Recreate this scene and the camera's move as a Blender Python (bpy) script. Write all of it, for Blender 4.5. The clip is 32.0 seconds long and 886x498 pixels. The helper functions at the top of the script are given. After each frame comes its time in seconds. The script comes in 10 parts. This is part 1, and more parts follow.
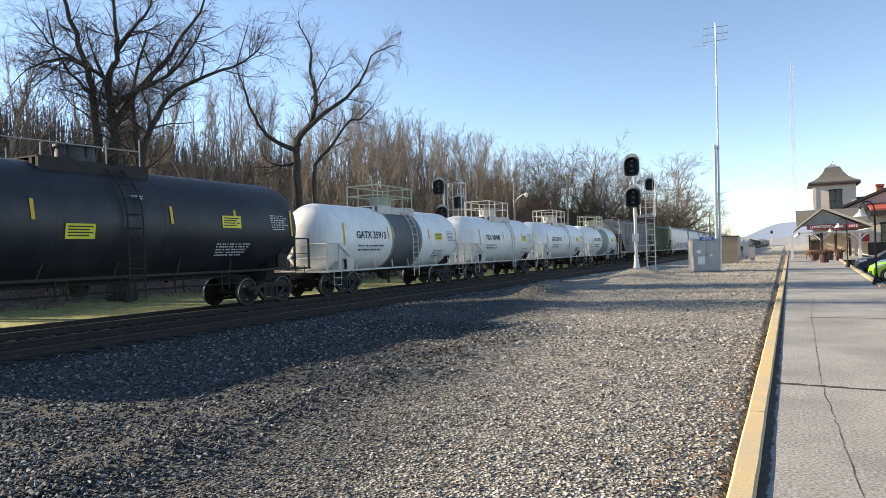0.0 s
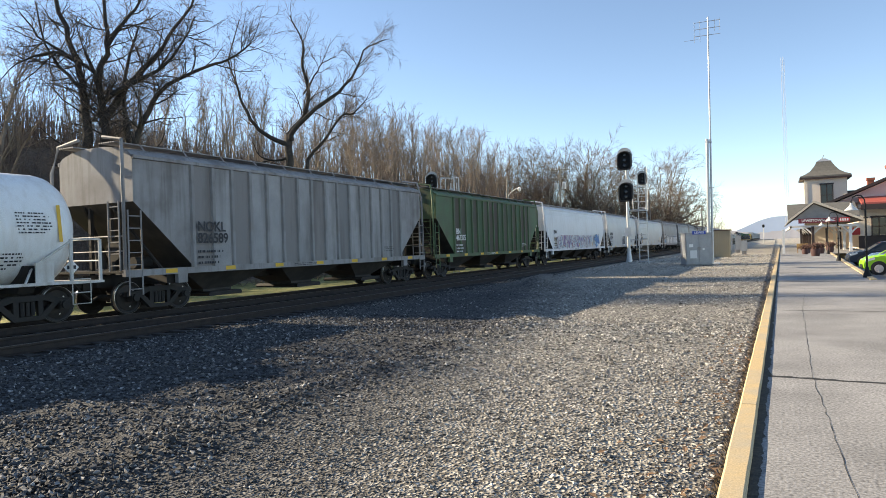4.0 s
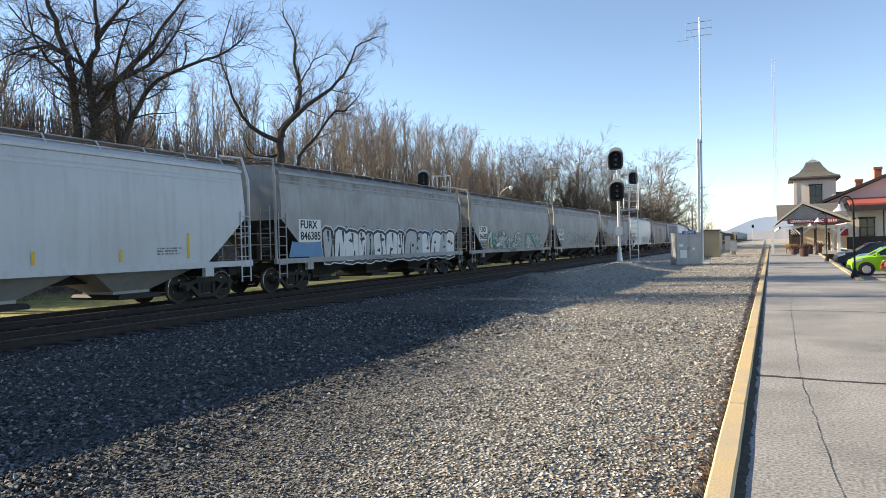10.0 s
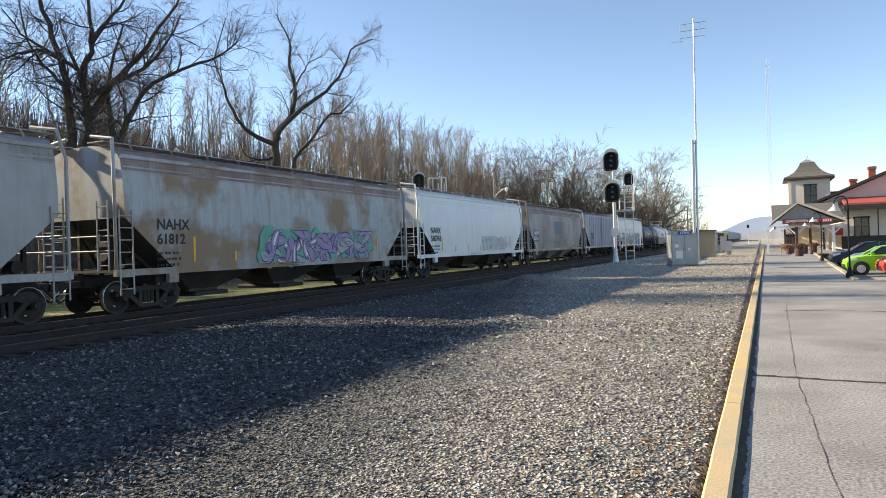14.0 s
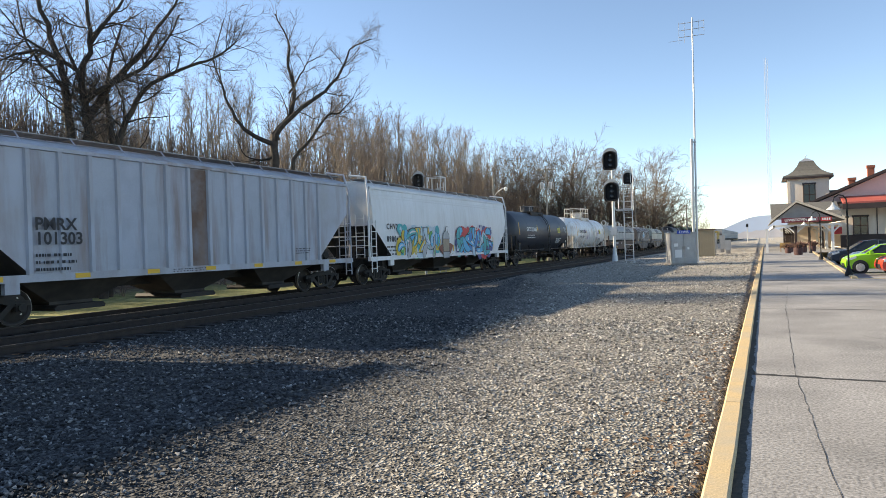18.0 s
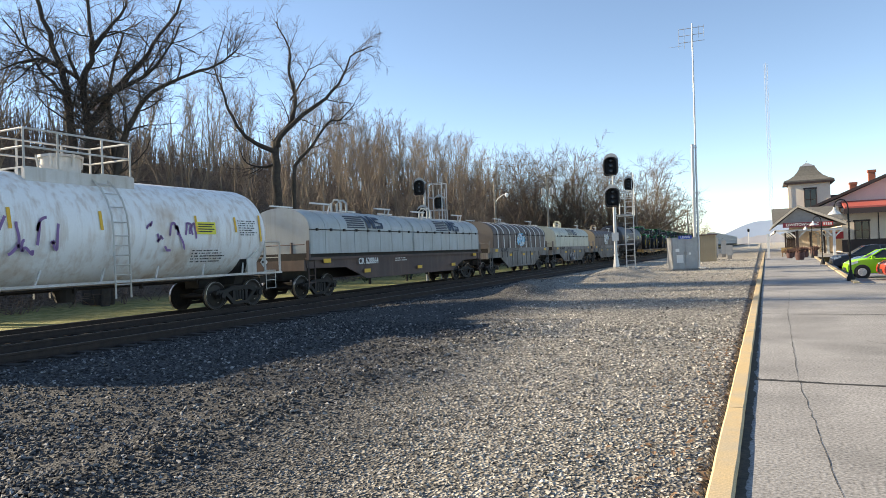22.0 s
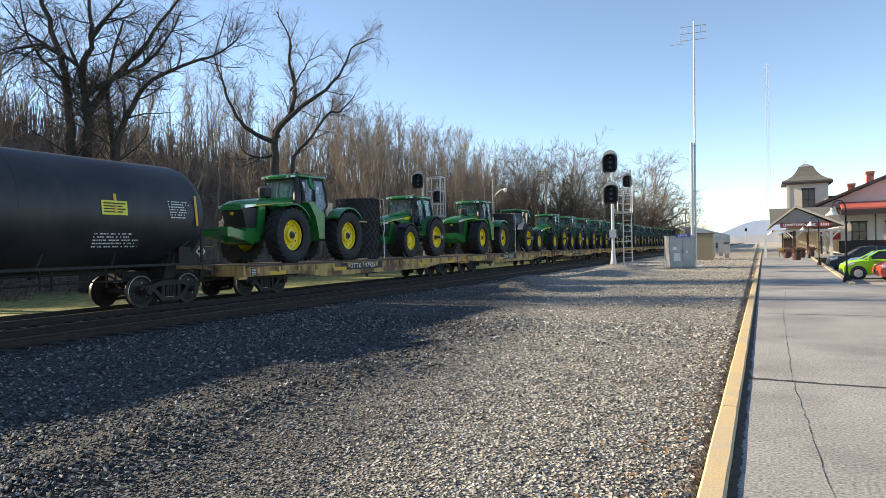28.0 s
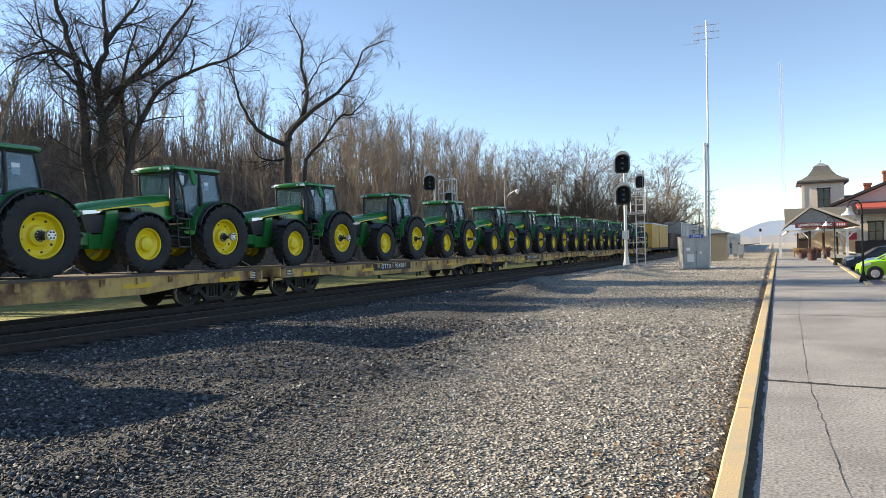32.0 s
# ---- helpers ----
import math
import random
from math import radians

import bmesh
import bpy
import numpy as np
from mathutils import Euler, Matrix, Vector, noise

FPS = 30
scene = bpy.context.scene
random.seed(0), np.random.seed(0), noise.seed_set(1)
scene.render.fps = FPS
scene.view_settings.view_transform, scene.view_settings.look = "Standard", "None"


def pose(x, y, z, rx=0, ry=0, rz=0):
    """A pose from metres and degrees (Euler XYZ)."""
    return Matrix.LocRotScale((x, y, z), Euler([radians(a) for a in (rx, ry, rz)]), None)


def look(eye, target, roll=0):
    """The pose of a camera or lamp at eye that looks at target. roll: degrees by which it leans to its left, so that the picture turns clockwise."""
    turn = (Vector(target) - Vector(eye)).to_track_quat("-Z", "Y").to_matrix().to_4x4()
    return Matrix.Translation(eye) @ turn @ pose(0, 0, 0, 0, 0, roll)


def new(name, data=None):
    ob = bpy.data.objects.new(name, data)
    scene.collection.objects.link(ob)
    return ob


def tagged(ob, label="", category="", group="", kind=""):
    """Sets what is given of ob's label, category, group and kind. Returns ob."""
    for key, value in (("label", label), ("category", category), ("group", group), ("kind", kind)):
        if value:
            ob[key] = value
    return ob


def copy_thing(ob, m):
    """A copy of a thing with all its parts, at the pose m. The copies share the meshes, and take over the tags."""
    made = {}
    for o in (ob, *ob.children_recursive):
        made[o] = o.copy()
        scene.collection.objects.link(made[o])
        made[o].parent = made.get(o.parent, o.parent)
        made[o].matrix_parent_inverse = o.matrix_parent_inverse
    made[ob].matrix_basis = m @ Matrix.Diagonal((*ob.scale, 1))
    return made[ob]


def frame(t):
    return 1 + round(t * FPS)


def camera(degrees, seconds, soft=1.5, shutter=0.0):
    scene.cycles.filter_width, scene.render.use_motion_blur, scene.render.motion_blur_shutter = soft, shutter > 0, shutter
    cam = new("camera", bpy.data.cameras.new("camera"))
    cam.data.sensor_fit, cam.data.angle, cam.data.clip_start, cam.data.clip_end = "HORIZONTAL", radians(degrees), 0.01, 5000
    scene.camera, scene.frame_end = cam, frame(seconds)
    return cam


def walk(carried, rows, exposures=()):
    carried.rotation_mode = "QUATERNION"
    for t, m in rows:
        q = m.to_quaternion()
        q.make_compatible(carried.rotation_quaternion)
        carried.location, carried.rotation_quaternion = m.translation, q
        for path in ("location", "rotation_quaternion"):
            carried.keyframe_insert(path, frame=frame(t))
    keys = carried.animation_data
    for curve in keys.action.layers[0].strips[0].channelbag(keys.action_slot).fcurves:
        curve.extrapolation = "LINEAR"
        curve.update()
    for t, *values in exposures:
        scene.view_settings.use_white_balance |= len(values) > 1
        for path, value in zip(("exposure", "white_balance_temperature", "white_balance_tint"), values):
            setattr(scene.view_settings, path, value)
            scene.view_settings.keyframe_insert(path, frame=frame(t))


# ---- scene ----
EXPOSURES = ((0.0, 1.25, 7200, 9), (32.0, 1.25, 7200, 9))
cam = camera(66, 32.0, soft=0.85)
EYE = Vector((0.0, 0.0, 1.6))


def aim(yaw, pitch, roll):
    """Held at the eye, turned left of the track by yaw, raised by pitch, leaning to its right by roll (degrees)."""
    a, b = radians(yaw), radians(pitch)
    return look(EYE, EYE + Vector((-math.sin(a) * math.cos(b), math.cos(a) * math.cos(b), math.sin(b))), -roll)


walk(cam, [(t, aim(a, b, c)) for t, a, b, c in (
    (0, 26.607, 0.400, 1.694), (0.5, 26.550, 0.348, 1.776), (1, 26.470, 0.255, 1.887), (1.5, 26.359, 0.215, 1.965), (2, 26.267, 0.162, 1.950),
    (2.5, 26.215, 0.102, 1.915), (3, 26.201, 0.043, 1.908), (3.5, 26.118, 0.000, 1.911), (5.5, 25.858, -0.318, 1.677), (6, 25.759, -0.376, 1.682),
    (6.5, 25.679, -0.433, 1.661), (7, 25.594, -0.440, 1.678), (7.5, 25.535, -0.434, 1.642), (8, 25.474, -0.428, 1.606), (8.5, 25.423, -0.409, 1.592),
    (9, 25.386, -0.384, 1.488), (9.5, 25.352, -0.310, 1.449), (10, 25.316, -0.260, 1.455), (10.5, 25.263, -0.223, 1.497), (11, 25.234, -0.214, 1.561),
    (11.5, 25.189, -0.201, 1.582), (12, 25.127, -0.190, 1.617), (12.5, 25.104, -0.170, 1.622), (13, 25.060, -0.135, 1.700), (13.5, 25.005, -0.122, 1.740),
    (14, 24.990, -0.100, 1.817), (14.5, 24.968, -0.102, 1.883), (16.5, 24.931, -0.097, 1.908), (17, 24.917, -0.090, 1.896), (17.5, 24.925, -0.098, 1.942),
    (18, 24.930, -0.130, 1.952), (18.5, 24.941, -0.106, 1.929), (19, 24.937, -0.025, 1.931), (19.5, 24.939, 0.017, 1.904), (20, 24.962, 0.068, 1.989),
    (20.5, 25.002, 0.111, 2.010), (21, 25.017, 0.181, 2.031), (21.5, 25.008, 0.259, 2.024), (22, 25.015, 0.397, 2.176), (22.5, 25.069, 0.451, 2.139),
    (23, 25.261, 0.407, 1.849), (23.5, 25.331, 0.261, 1.507), (24, 25.453, 0.225, 1.445), (24.5, 25.382, 0.112, 1.452), (25, 25.157, -0.057, 1.290),
    (25.5, 25.010, -0.158, 1.220), (27.5, 24.776, -0.271, 1.086), (28, 24.824, -0.120, 1.159), (28.5, 24.955, -0.078, 1.194), (29, 25.006, -0.080, 1.137),
    (29.5, 25.014, -0.029, 1.114), (30, 25.050, -0.004, 1.053), (30.5, 25.137, 0.026, 1.105), (31, 25.326, 0.035, 1.255), (31.5, 25.519, 0.051, 1.358),
    (32, 25.835, 0.052, 1.396),
)], exposures=EXPOSURES)


# ---- daylight: a low winter sun from beyond the train, over the wooded bank ----
SUN_EL, SUN_DIR = radians(21.8), Vector((1.0, 0.1, -0.405))
world = bpy.data.worlds.new("sky")
scene.world = world
world.use_nodes = True
_n = world.node_tree.nodes
_sky = _n.new("ShaderNodeTexSky")
_sky.sky_type, _sky.sun_disc = "NISHITA", False
_sky.sun_elevation, _sky.sun_rotation = SUN_EL, radians(-95.7)
_sky.altitude, _sky.air_density, _sky.dust_density, _sky.ozone_density = 1250.0, 0.8, 0.0, 1.5
_n["Background"].inputs["Strength"].default_value = 0.114
world.node_tree.links.new(_sky.outputs[0], _n["Background"].inputs["Color"])
sun = new("sun", bpy.data.lights.new("sun", "SUN"))
sun.data.energy, sun.data.angle, sun.data.color = 5.0, radians(0.53), (1.0, 0.88, 0.7)
sun.matrix_world = look((-60, 4, 40), Vector((-60, 4, 40)) + SUN_DIR)


# ---- tools ----
def box(bm, x0, x1, y0, y1, z0, z1, m=0):
    v = [bm.verts.new((x, y, z)) for z in (z0, z1) for y in (y0, y1) for x in (x0, x1)]
    for f in ((0, 2, 3, 1), (4, 5, 7, 6), (0, 1, 5, 4), (2, 6, 7, 3), (0, 4, 6, 2), (1, 3, 7, 5)):
        bm.faces.new([v[i] for i in f]).material_index = m


def rings(bm, loops, cap=True, m=0, closed=True, base_m=None):
    """Skins loops of equally many points; base_m: another material for the faces that close the loops."""
    vs = [[bm.verts.new(p) for p in lp] for lp in loops]
    n = len(vs[0])
    for a, b in zip(vs, vs[1:]):
        for i in range(n if closed else n - 1):
            j = (i + 1) % n
            bm.faces.new((a[i], a[j], b[j], b[i])).material_index = base_m if j == 0 and base_m is not None else m
    if cap and closed:
        bm.faces.new(vs[0][::-1]).material_index = m
        bm.faces.new(vs[-1]).material_index = m


def around(axis):
    w = Vector(axis).normalized()
    u = w.cross(Vector((0, 0, 1)) if abs(w.z) < 0.9 else Vector((1, 0, 0))).normalized()
    return u, w.cross(u)


def cyl(bm, p, q, r, r2=None, n=10, m=0):
    p, q = Vector(p), Vector(q)
    u, v = around(q - p)
    r2 = r if r2 is None else r2
    cs = [(math.cos(2 * math.pi * i / n), math.sin(2 * math.pi * i / n)) for i in range(n)]
    rings(bm, [[p + r * (c * u + s * v) for c, s in cs], [q + r2 * (c * u + s * v) for c, s in cs]], m=m)


def lathe(bm, prof, p, axis, n=20, m=0, cap=True):
    """prof: (radius, distance along the axis)."""
    p, w = Vector(p), Vector(axis).normalized()
    u, v = around(w)
    cs = [(math.cos(2 * math.pi * i / n), math.sin(2 * math.pi * i / n)) for i in range(n)]
    rings(bm, [[p + w * h + max(r, 1e-3) * (c * u + s * v) for c, s in cs] for r, h in prof], m=m, cap=cap)


def pipe(bm, pts, r, n=6, m=0):
    pts = [Vector(p) for p in pts]
    lp = []
    for i, p in enumerate(pts):
        w = (pts[min(i + 1, len(pts) - 1)] - pts[max(i - 1, 0)]).normalized()
        u, v = around(w)
        lp.append([p + r * (math.cos(2 * math.pi * k / n) * u + math.sin(2 * math.pi * k / n) * v) for k in range(n)])
    rings(bm, lp, m=m)


def prism(bm, poly, axis, a, b, m=0):
    """A flat outline pushed from a to b along an axis; its two coordinates are the other axes in order."""
    def at(p, c):
        return {"x": (c, p[0], p[1]), "y": (p[0], c, p[1]), "z": (p[0], p[1], c)}[axis]
    rings(bm, [[at(p, a) for p in poly], [at(p, b) for p in poly]], m=m)


def mesh_of(name, bm, mats, smooth=None):
    bmesh.ops.recalc_face_normals(bm, faces=bm.faces)
    me = bpy.data.meshes.new(name)
    bm.to_mesh(me)
    bm.free()
    for mt in (mats if isinstance(mats, (list, tuple)) else (mats,)):
        me.materials.append(mt)
    if smooth:
        me.shade_smooth()
        me.set_sharp_from_angle(angle=radians(smooth))
    return me


def part(name, bm, mats, parent, label="", at=None, smooth=None):
    """One mesh object under a thing or a part. bm may be a finished mesh."""
    me = mesh_of(name, bm, mats, smooth) if isinstance(bm, bmesh.types.BMesh) else bm
    ob = new(name, me)
    ob.parent = parent
    if at is not None:
        ob.matrix_basis = at
    if label:
        tagged(ob, label)
    return ob


def thing(name, label, category, at=None, group="", kind=""):
    """An Empty at the base of a thing."""
    ob = new(name)
    ob.empty_display_size = 0.3
    if at is not None:
        ob.matrix_basis = at
    return tagged(ob, label, category, group, kind)


def solo(name, bm, mats, label, category, at=None, group="", kind="", smooth=None):
    me = mesh_of(name, bm, mats, smooth) if isinstance(bm, bmesh.types.BMesh) else bm
    ob = new(name, me)
    if at is not None:
        ob.matrix_basis = at
    return tagged(ob, label, category, group, kind)


MESH = {}


def once(key, make):
    """A mesh that is made once and then shared."""
    if key not in MESH:
        MESH[key] = make()
    return MESH[key]


def lettering(name, text, size, mt, parent, at, squeeze=1.0, spacing=1.0, align="CENTER"):
    """Flat painted letters in the built-in font, facing +x, reading towards +y as seen from +x."""
    key = ("text", text, size, mt.name, squeeze, spacing, align)
    if key not in MESH:
        cu = bpy.data.curves.new(name, "FONT")
        cu.body, cu.size, cu.align_x, cu.align_y, cu.resolution_u, cu.extrude = text, size, align, "CENTER", 3, 0.002
        cu.space_character, cu.offset = spacing, 0.022 * size
        ob = bpy.data.objects.new(name, cu)
        scene.collection.objects.link(ob)
        me = bpy.data.meshes.new_from_object(ob.evaluated_get(bpy.context.evaluated_depsgraph_get()))
        bpy.data.objects.remove(ob)
        me.transform(Matrix(((0, 0, 1, 0), (squeeze, 0, 0, 0), (0, 1, 0, 0), (0, 0, 0, 1))))
        me.materials.clear()
        me.materials.append(mt)
        MESH[key] = me
    return part(name, MESH[key], mt, parent, at=at)


# ---- materials ----
def mat(name, base, rough=0.6, metal=0.0, vary=None, scale=3.0, amount=0.5, streak=None, streak_amount=0.5, fine=0.12, grain=60.0, bump=0.05, bump_dist=0.01,
        random=0.0, coords="Object", spec=0.5, edges=(0.4, 0.7), sscale=(5.0, 5.0, 0.35)):
    """Painted or raw surface: patches of a second colour, run-down streaks, fine grain and relief."""
    mt = bpy.data.materials.new(name)
    mt.use_nodes = True
    nt = mt.node_tree
    nd, ln = nt.nodes, nt.links.new
    bs = nd["Principled BSDF"]
    bs.inputs["Roughness"].default_value, bs.inputs["Metallic"].default_value = rough, metal
    bs.inputs["Specular IOR Level"].default_value = spec
    tc = nd.new("ShaderNodeTexCoord")
    co = tc.outputs[coords]
    if random:
        oi = nd.new("ShaderNodeObjectInfo")
        add = nd.new("ShaderNodeVectorMath")
        add.operation = "MULTIPLY_ADD"
        ln(oi.outputs["Random"], add.inputs[0])
        add.inputs[1].default_value = (37.0, 23.0, 11.0)
        ln(co, add.inputs[2])
        co = add.outputs[0]

    def noise_tex(sc, detail=4.0, vec=None, rgh=0.6):
        t = nd.new("ShaderNodeTexNoise")
        t.inputs["Scale"].default_value, t.inputs["Detail"].default_value, t.inputs["Roughness"].default_value = sc, detail, rgh
        ln(vec or co, t.inputs["Vector"])
        return t.outputs["Fac"]

    def ramp(f, lo, hi, top):
        r = nd.new("ShaderNodeMapRange")
        ln(f, r.inputs["Value"])
        r.inputs["From Min"].default_value, r.inputs["From Max"].default_value = lo, hi
        r.inputs["To Min"].default_value, r.inputs["To Max"].default_value = 0.0, top
        return r.outputs[0]

    def blend(f, a, b, mode="MIX"):
        x = nd.new("ShaderNodeMix")
        x.data_type, x.blend_type = "RGBA", mode
        if hasattr(f, "links"):
            ln(f, x.inputs[0])
        else:
            x.inputs[0].default_value = f
        for s, k in ((a, 6), (b, 7)):
            if hasattr(s, "links"):
                ln(s, x.inputs[k])
            else:
                x.inputs[k].default_value = (*s, 1)
        return x.outputs[2]
    col = base
    if vary:
        col = blend(ramp(noise_tex(scale), edges[0], edges[1], amount), col, vary)
    if streak:
        mp = nd.new("ShaderNodeVectorMath")
        mp.operation = "MULTIPLY"
        ln(co, mp.inputs[0])
        mp.inputs[1].default_value = sscale
        col = blend(ramp(noise_tex(1.0, 5.0, mp.outputs[0]), 0.48, 0.72, streak_amount), col, streak)
    if fine:
        g = noise_tex(grain, 3.0)
        r = nd.new("ShaderNodeMapRange")
        ln(g, r.inputs["Value"])
        r.inputs["From Min"].default_value, r.inputs["From Max"].default_value = 0.3, 0.7
        r.inputs["To Min"].default_value, r.inputs["To Max"].default_value = 1.0 - fine, 1.0 + fine
        cc = nd.new("ShaderNodeCombineColor")
        for i in range(3):
            ln(r.outputs[0], cc.inputs[i])
        col = blend(1.0, col, cc.outputs[0], "MULTIPLY")
    if hasattr(col, "links"):
        ln(col, bs.inputs["Base Color"])
    else:
        bs.inputs["Base Color"].default_value = (*col, 1)
    if bump:
        b = nd.new("ShaderNodeBump")
        b.inputs["Strength"].default_value, b.inputs["Distance"].default_value = bump, bump_dist
        ln(noise_tex(grain, 3.0), b.inputs["Height"])
        ln(b.outputs[0], bs.inputs["Normal"])
    return mt


def glass(name, tint=(0.75, 0.85, 0.85), rough=0.03):
    mt = bpy.data.materials.new(name)
    mt.use_nodes = True
    bs = mt.node_tree.nodes["Principled BSDF"]
    bs.inputs["Base Color"].default_value = (*tint, 1)
    bs.inputs["Roughness"].default_value, bs.inputs["Transmission Weight"].default_value, bs.inputs["IOR"].default_value = rough, 1.0, 1.45
    return mt


M = {}
M["steel_dark"] = mat("dark_steel", (0.016, 0.015, 0.014), 0.75, vary=(0.04, 0.029, 0.021), scale=4, amount=0.6, bump=0.1)
M["wheel"] = mat("wheel_steel", (0.022, 0.019, 0.017), 0.6, 0.3, vary=(0.05, 0.036, 0.027), scale=6, amount=0.5)
M["tread"] = mat("worn_tread", (0.45, 0.43, 0.41), 0.3, 0.9, fine=0.1)
M["rail"] = mat("rail_steel", (0.032, 0.023, 0.019), 0.75, 0.2, vary=(0.06, 0.04, 0.03), scale=5, amount=0.7)
M["railtop"] = mat("rail_head", (0.1, 0.09, 0.085), 0.5, 0.6)
M["tie"] = mat("tie_wood", (0.02, 0.017, 0.015), 0.9, vary=(0.045, 0.038, 0.033), scale=5, amount=0.7, random=1)
M["black"] = mat("black_paint", (0.014, 0.0155, 0.022), 0.48, vary=(0.04, 0.039, 0.042), scale=0.9, amount=0.7, streak=(0.05, 0.045, 0.04), streak_amount=0.35, bump=0.02, random=1)
M["bluesteel"] = mat("blue_black_paint", (0.03, 0.037, 0.052), 0.46, vary=(0.045, 0.05, 0.06), scale=0.8, amount=0.6, streak=(0.06, 0.058, 0.055), streak_amount=0.35, bump=0.02)
M["white"] = mat("white_paint", (0.86, 0.86, 0.845), 0.36, vary=(0.74, 0.72, 0.68), scale=0.7, amount=0.4, streak=(0.55, 0.48, 0.38), streak_amount=0.35, bump=0.02, random=1)
M["whitestain"] = mat("stained_white_paint", (0.84, 0.84, 0.82), 0.42, vary=(0.5, 0.34, 0.2), scale=0.55, amount=0.75, streak=(0.42, 0.27, 0.15), streak_amount=0.55, bump=0.02, edges=(0.54, 0.72))
M["offwhite"] = mat("dirty_white_paint", (0.6, 0.59, 0.56), 0.55, vary=(0.36, 0.3, 0.22), scale=0.8, amount=0.6, streak=(0.3, 0.24, 0.17), streak_amount=0.5, bump=0.03, random=1)
M["bandgreen"] = mat("grey_green_band", (0.24, 0.3, 0.26), 0.6, vary=(0.32, 0.36, 0.33), scale=1.2, amount=0.6, streak=(0.14, 0.15, 0.14), streak_amount=0.5)
M["bandgrey"] = mat("grey_band", (0.1, 0.108, 0.115), 0.6, vary=(0.16, 0.17, 0.175), scale=1.2, amount=0.6, streak=(0.08, 0.08, 0.08), streak_amount=0.6)
M["railgreen"] = mat("pale_green_rail", (0.42, 0.46, 0.34), 0.6, vary=(0.3, 0.25, 0.15), scale=5, amount=0.5)
M["hopwhite"] = mat("hopper_white", (0.72, 0.73, 0.74), 0.42, vary=(0.58, 0.57, 0.55), scale=0.5, amount=0.5, streak=(0.45, 0.41, 0.36), streak_amount=0.3, bump=0.02, random=1)
M["hoplight"] = mat("hopper_light_grey", (0.5, 0.515, 0.53), 0.4, vary=(0.4, 0.4, 0.4), scale=0.5, amount=0.5, streak=(0.33, 0.31, 0.28), streak_amount=0.35, bump=0.02, random=1)
M["hopgrey"] = mat("hopper_grey", (0.34, 0.34, 0.335), 0.55, vary=(0.21, 0.2, 0.18), scale=0.7, amount=0.6, streak=(0.22, 0.18, 0.14), streak_amount=0.5, bump=0.03, random=1)
M["rustroof"] = mat("rust_stained_roof", (0.2, 0.13, 0.11), 0.7, vary=(0.33, 0.29, 0.27), scale=0.9, amount=0.8, streak=(0.14, 0.08, 0.06), streak_amount=0.6)
M["hoptan"] = mat("hopper_dirty_grey", (0.34, 0.335, 0.32), 0.6, vary=(0.17, 0.115, 0.09), scale=0.45, amount=0.85, streak=(0.2, 0.13, 0.09), streak_amount=0.55, bump=0.03, random=1)
M["hoprust"] = mat("hopper_rust_faded", (0.36, 0.385, 0.4), 0.6, vary=(0.23, 0.145, 0.085), scale=0.5, amount=0.95, streak=(0.28, 0.18, 0.1), streak_amount=0.6, bump=0.03, edges=(0.45, 0.6))
M["nokl"] = mat("hopper_worn_grey", (0.3, 0.29, 0.285), 0.65, vary=(0.14, 0.12, 0.11), scale=0.9, amount=0.7, streak=(0.1, 0.085, 0.075), streak_amount=0.6, bump=0.03)
M["bngreen"] = mat("hopper_green", (0.075, 0.14, 0.06), 0.6, vary=(0.085, 0.06, 0.04), scale=0.7, amount=0.65, streak=(0.085, 0.055, 0.04), streak_amount=0.65, bump=0.03, sscale=(2.0, 1.2, 0.15))
M["pmrx"] = mat("hopper_pale_blue", (0.4, 0.43, 0.5), 0.55, vary=(0.31, 0.29, 0.27), scale=0.7, amount=0.5, streak=(0.2, 0.12, 0.07), streak_amount=0.7, bump=0.03, sscale=(2.0, 0.8, 0.12))
M["markblue"] = mat("faded_blue_panel", (0.07, 0.09, 0.13), 0.6, vary=(0.11, 0.12, 0.14), scale=2, amount=0.5)
# grime, with the shade beneath the hoppers mixed into its dark colour
M["underdark"] = mat("bay_grime_shade", (0.03, 0.027, 0.024), 0.85, vary=(0.08, 0.068, 0.058), scale=1.5, amount=0.6, bump=0.08)
M["coilgrey"] = mat("coil_hood_grey", (0.42, 0.45, 0.45), 0.5, vary=(0.3, 0.3, 0.28), scale=0.6, amount=0.6, streak=(0.26, 0.24, 0.2), streak_amount=0.4)
M["coilcream"] = mat("coil_hood_cream", (0.5, 0.51, 0.42), 0.5, vary=(0.38, 0.38, 0.31), scale=0.6, amount=0.6, streak=(0.28, 0.25, 0.18), streak_amount=0.4)
M["coilbrown"] = mat("coil_hood_brown", (0.085, 0.062, 0.052), 0.55, vary=(0.15, 0.115, 0.095), scale=0.7, amount=0.6, streak=(0.1, 0.08, 0.065), streak_amount=0.4)
M["coiltan"] = mat("coil_hood_end_tan", (0.38, 0.3, 0.2), 0.6, vary=(0.25, 0.2, 0.15), scale=0.7, amount=0.6)
M["coildull"] = mat("coil_hood_end_grey_brown", (0.2, 0.165, 0.135), 0.6, vary=(0.12, 0.095, 0.08), scale=0.7, amount=0.6)
M["oxide"] = mat("oxide_brown_steel", (0.075, 0.05, 0.045), 0.65, vary=(0.14, 0.08, 0.06), scale=1, amount=0.6, streak=(0.16, 0.13, 0.11), streak_amount=0.3)
M["beamgrey"] = mat("side_beam_grey", (0.24, 0.23, 0.215), 0.65, vary=(0.11, 0.085, 0.07), scale=0.9, amount=0.85, streak=(0.09, 0.06, 0.045), streak_amount=0.75)
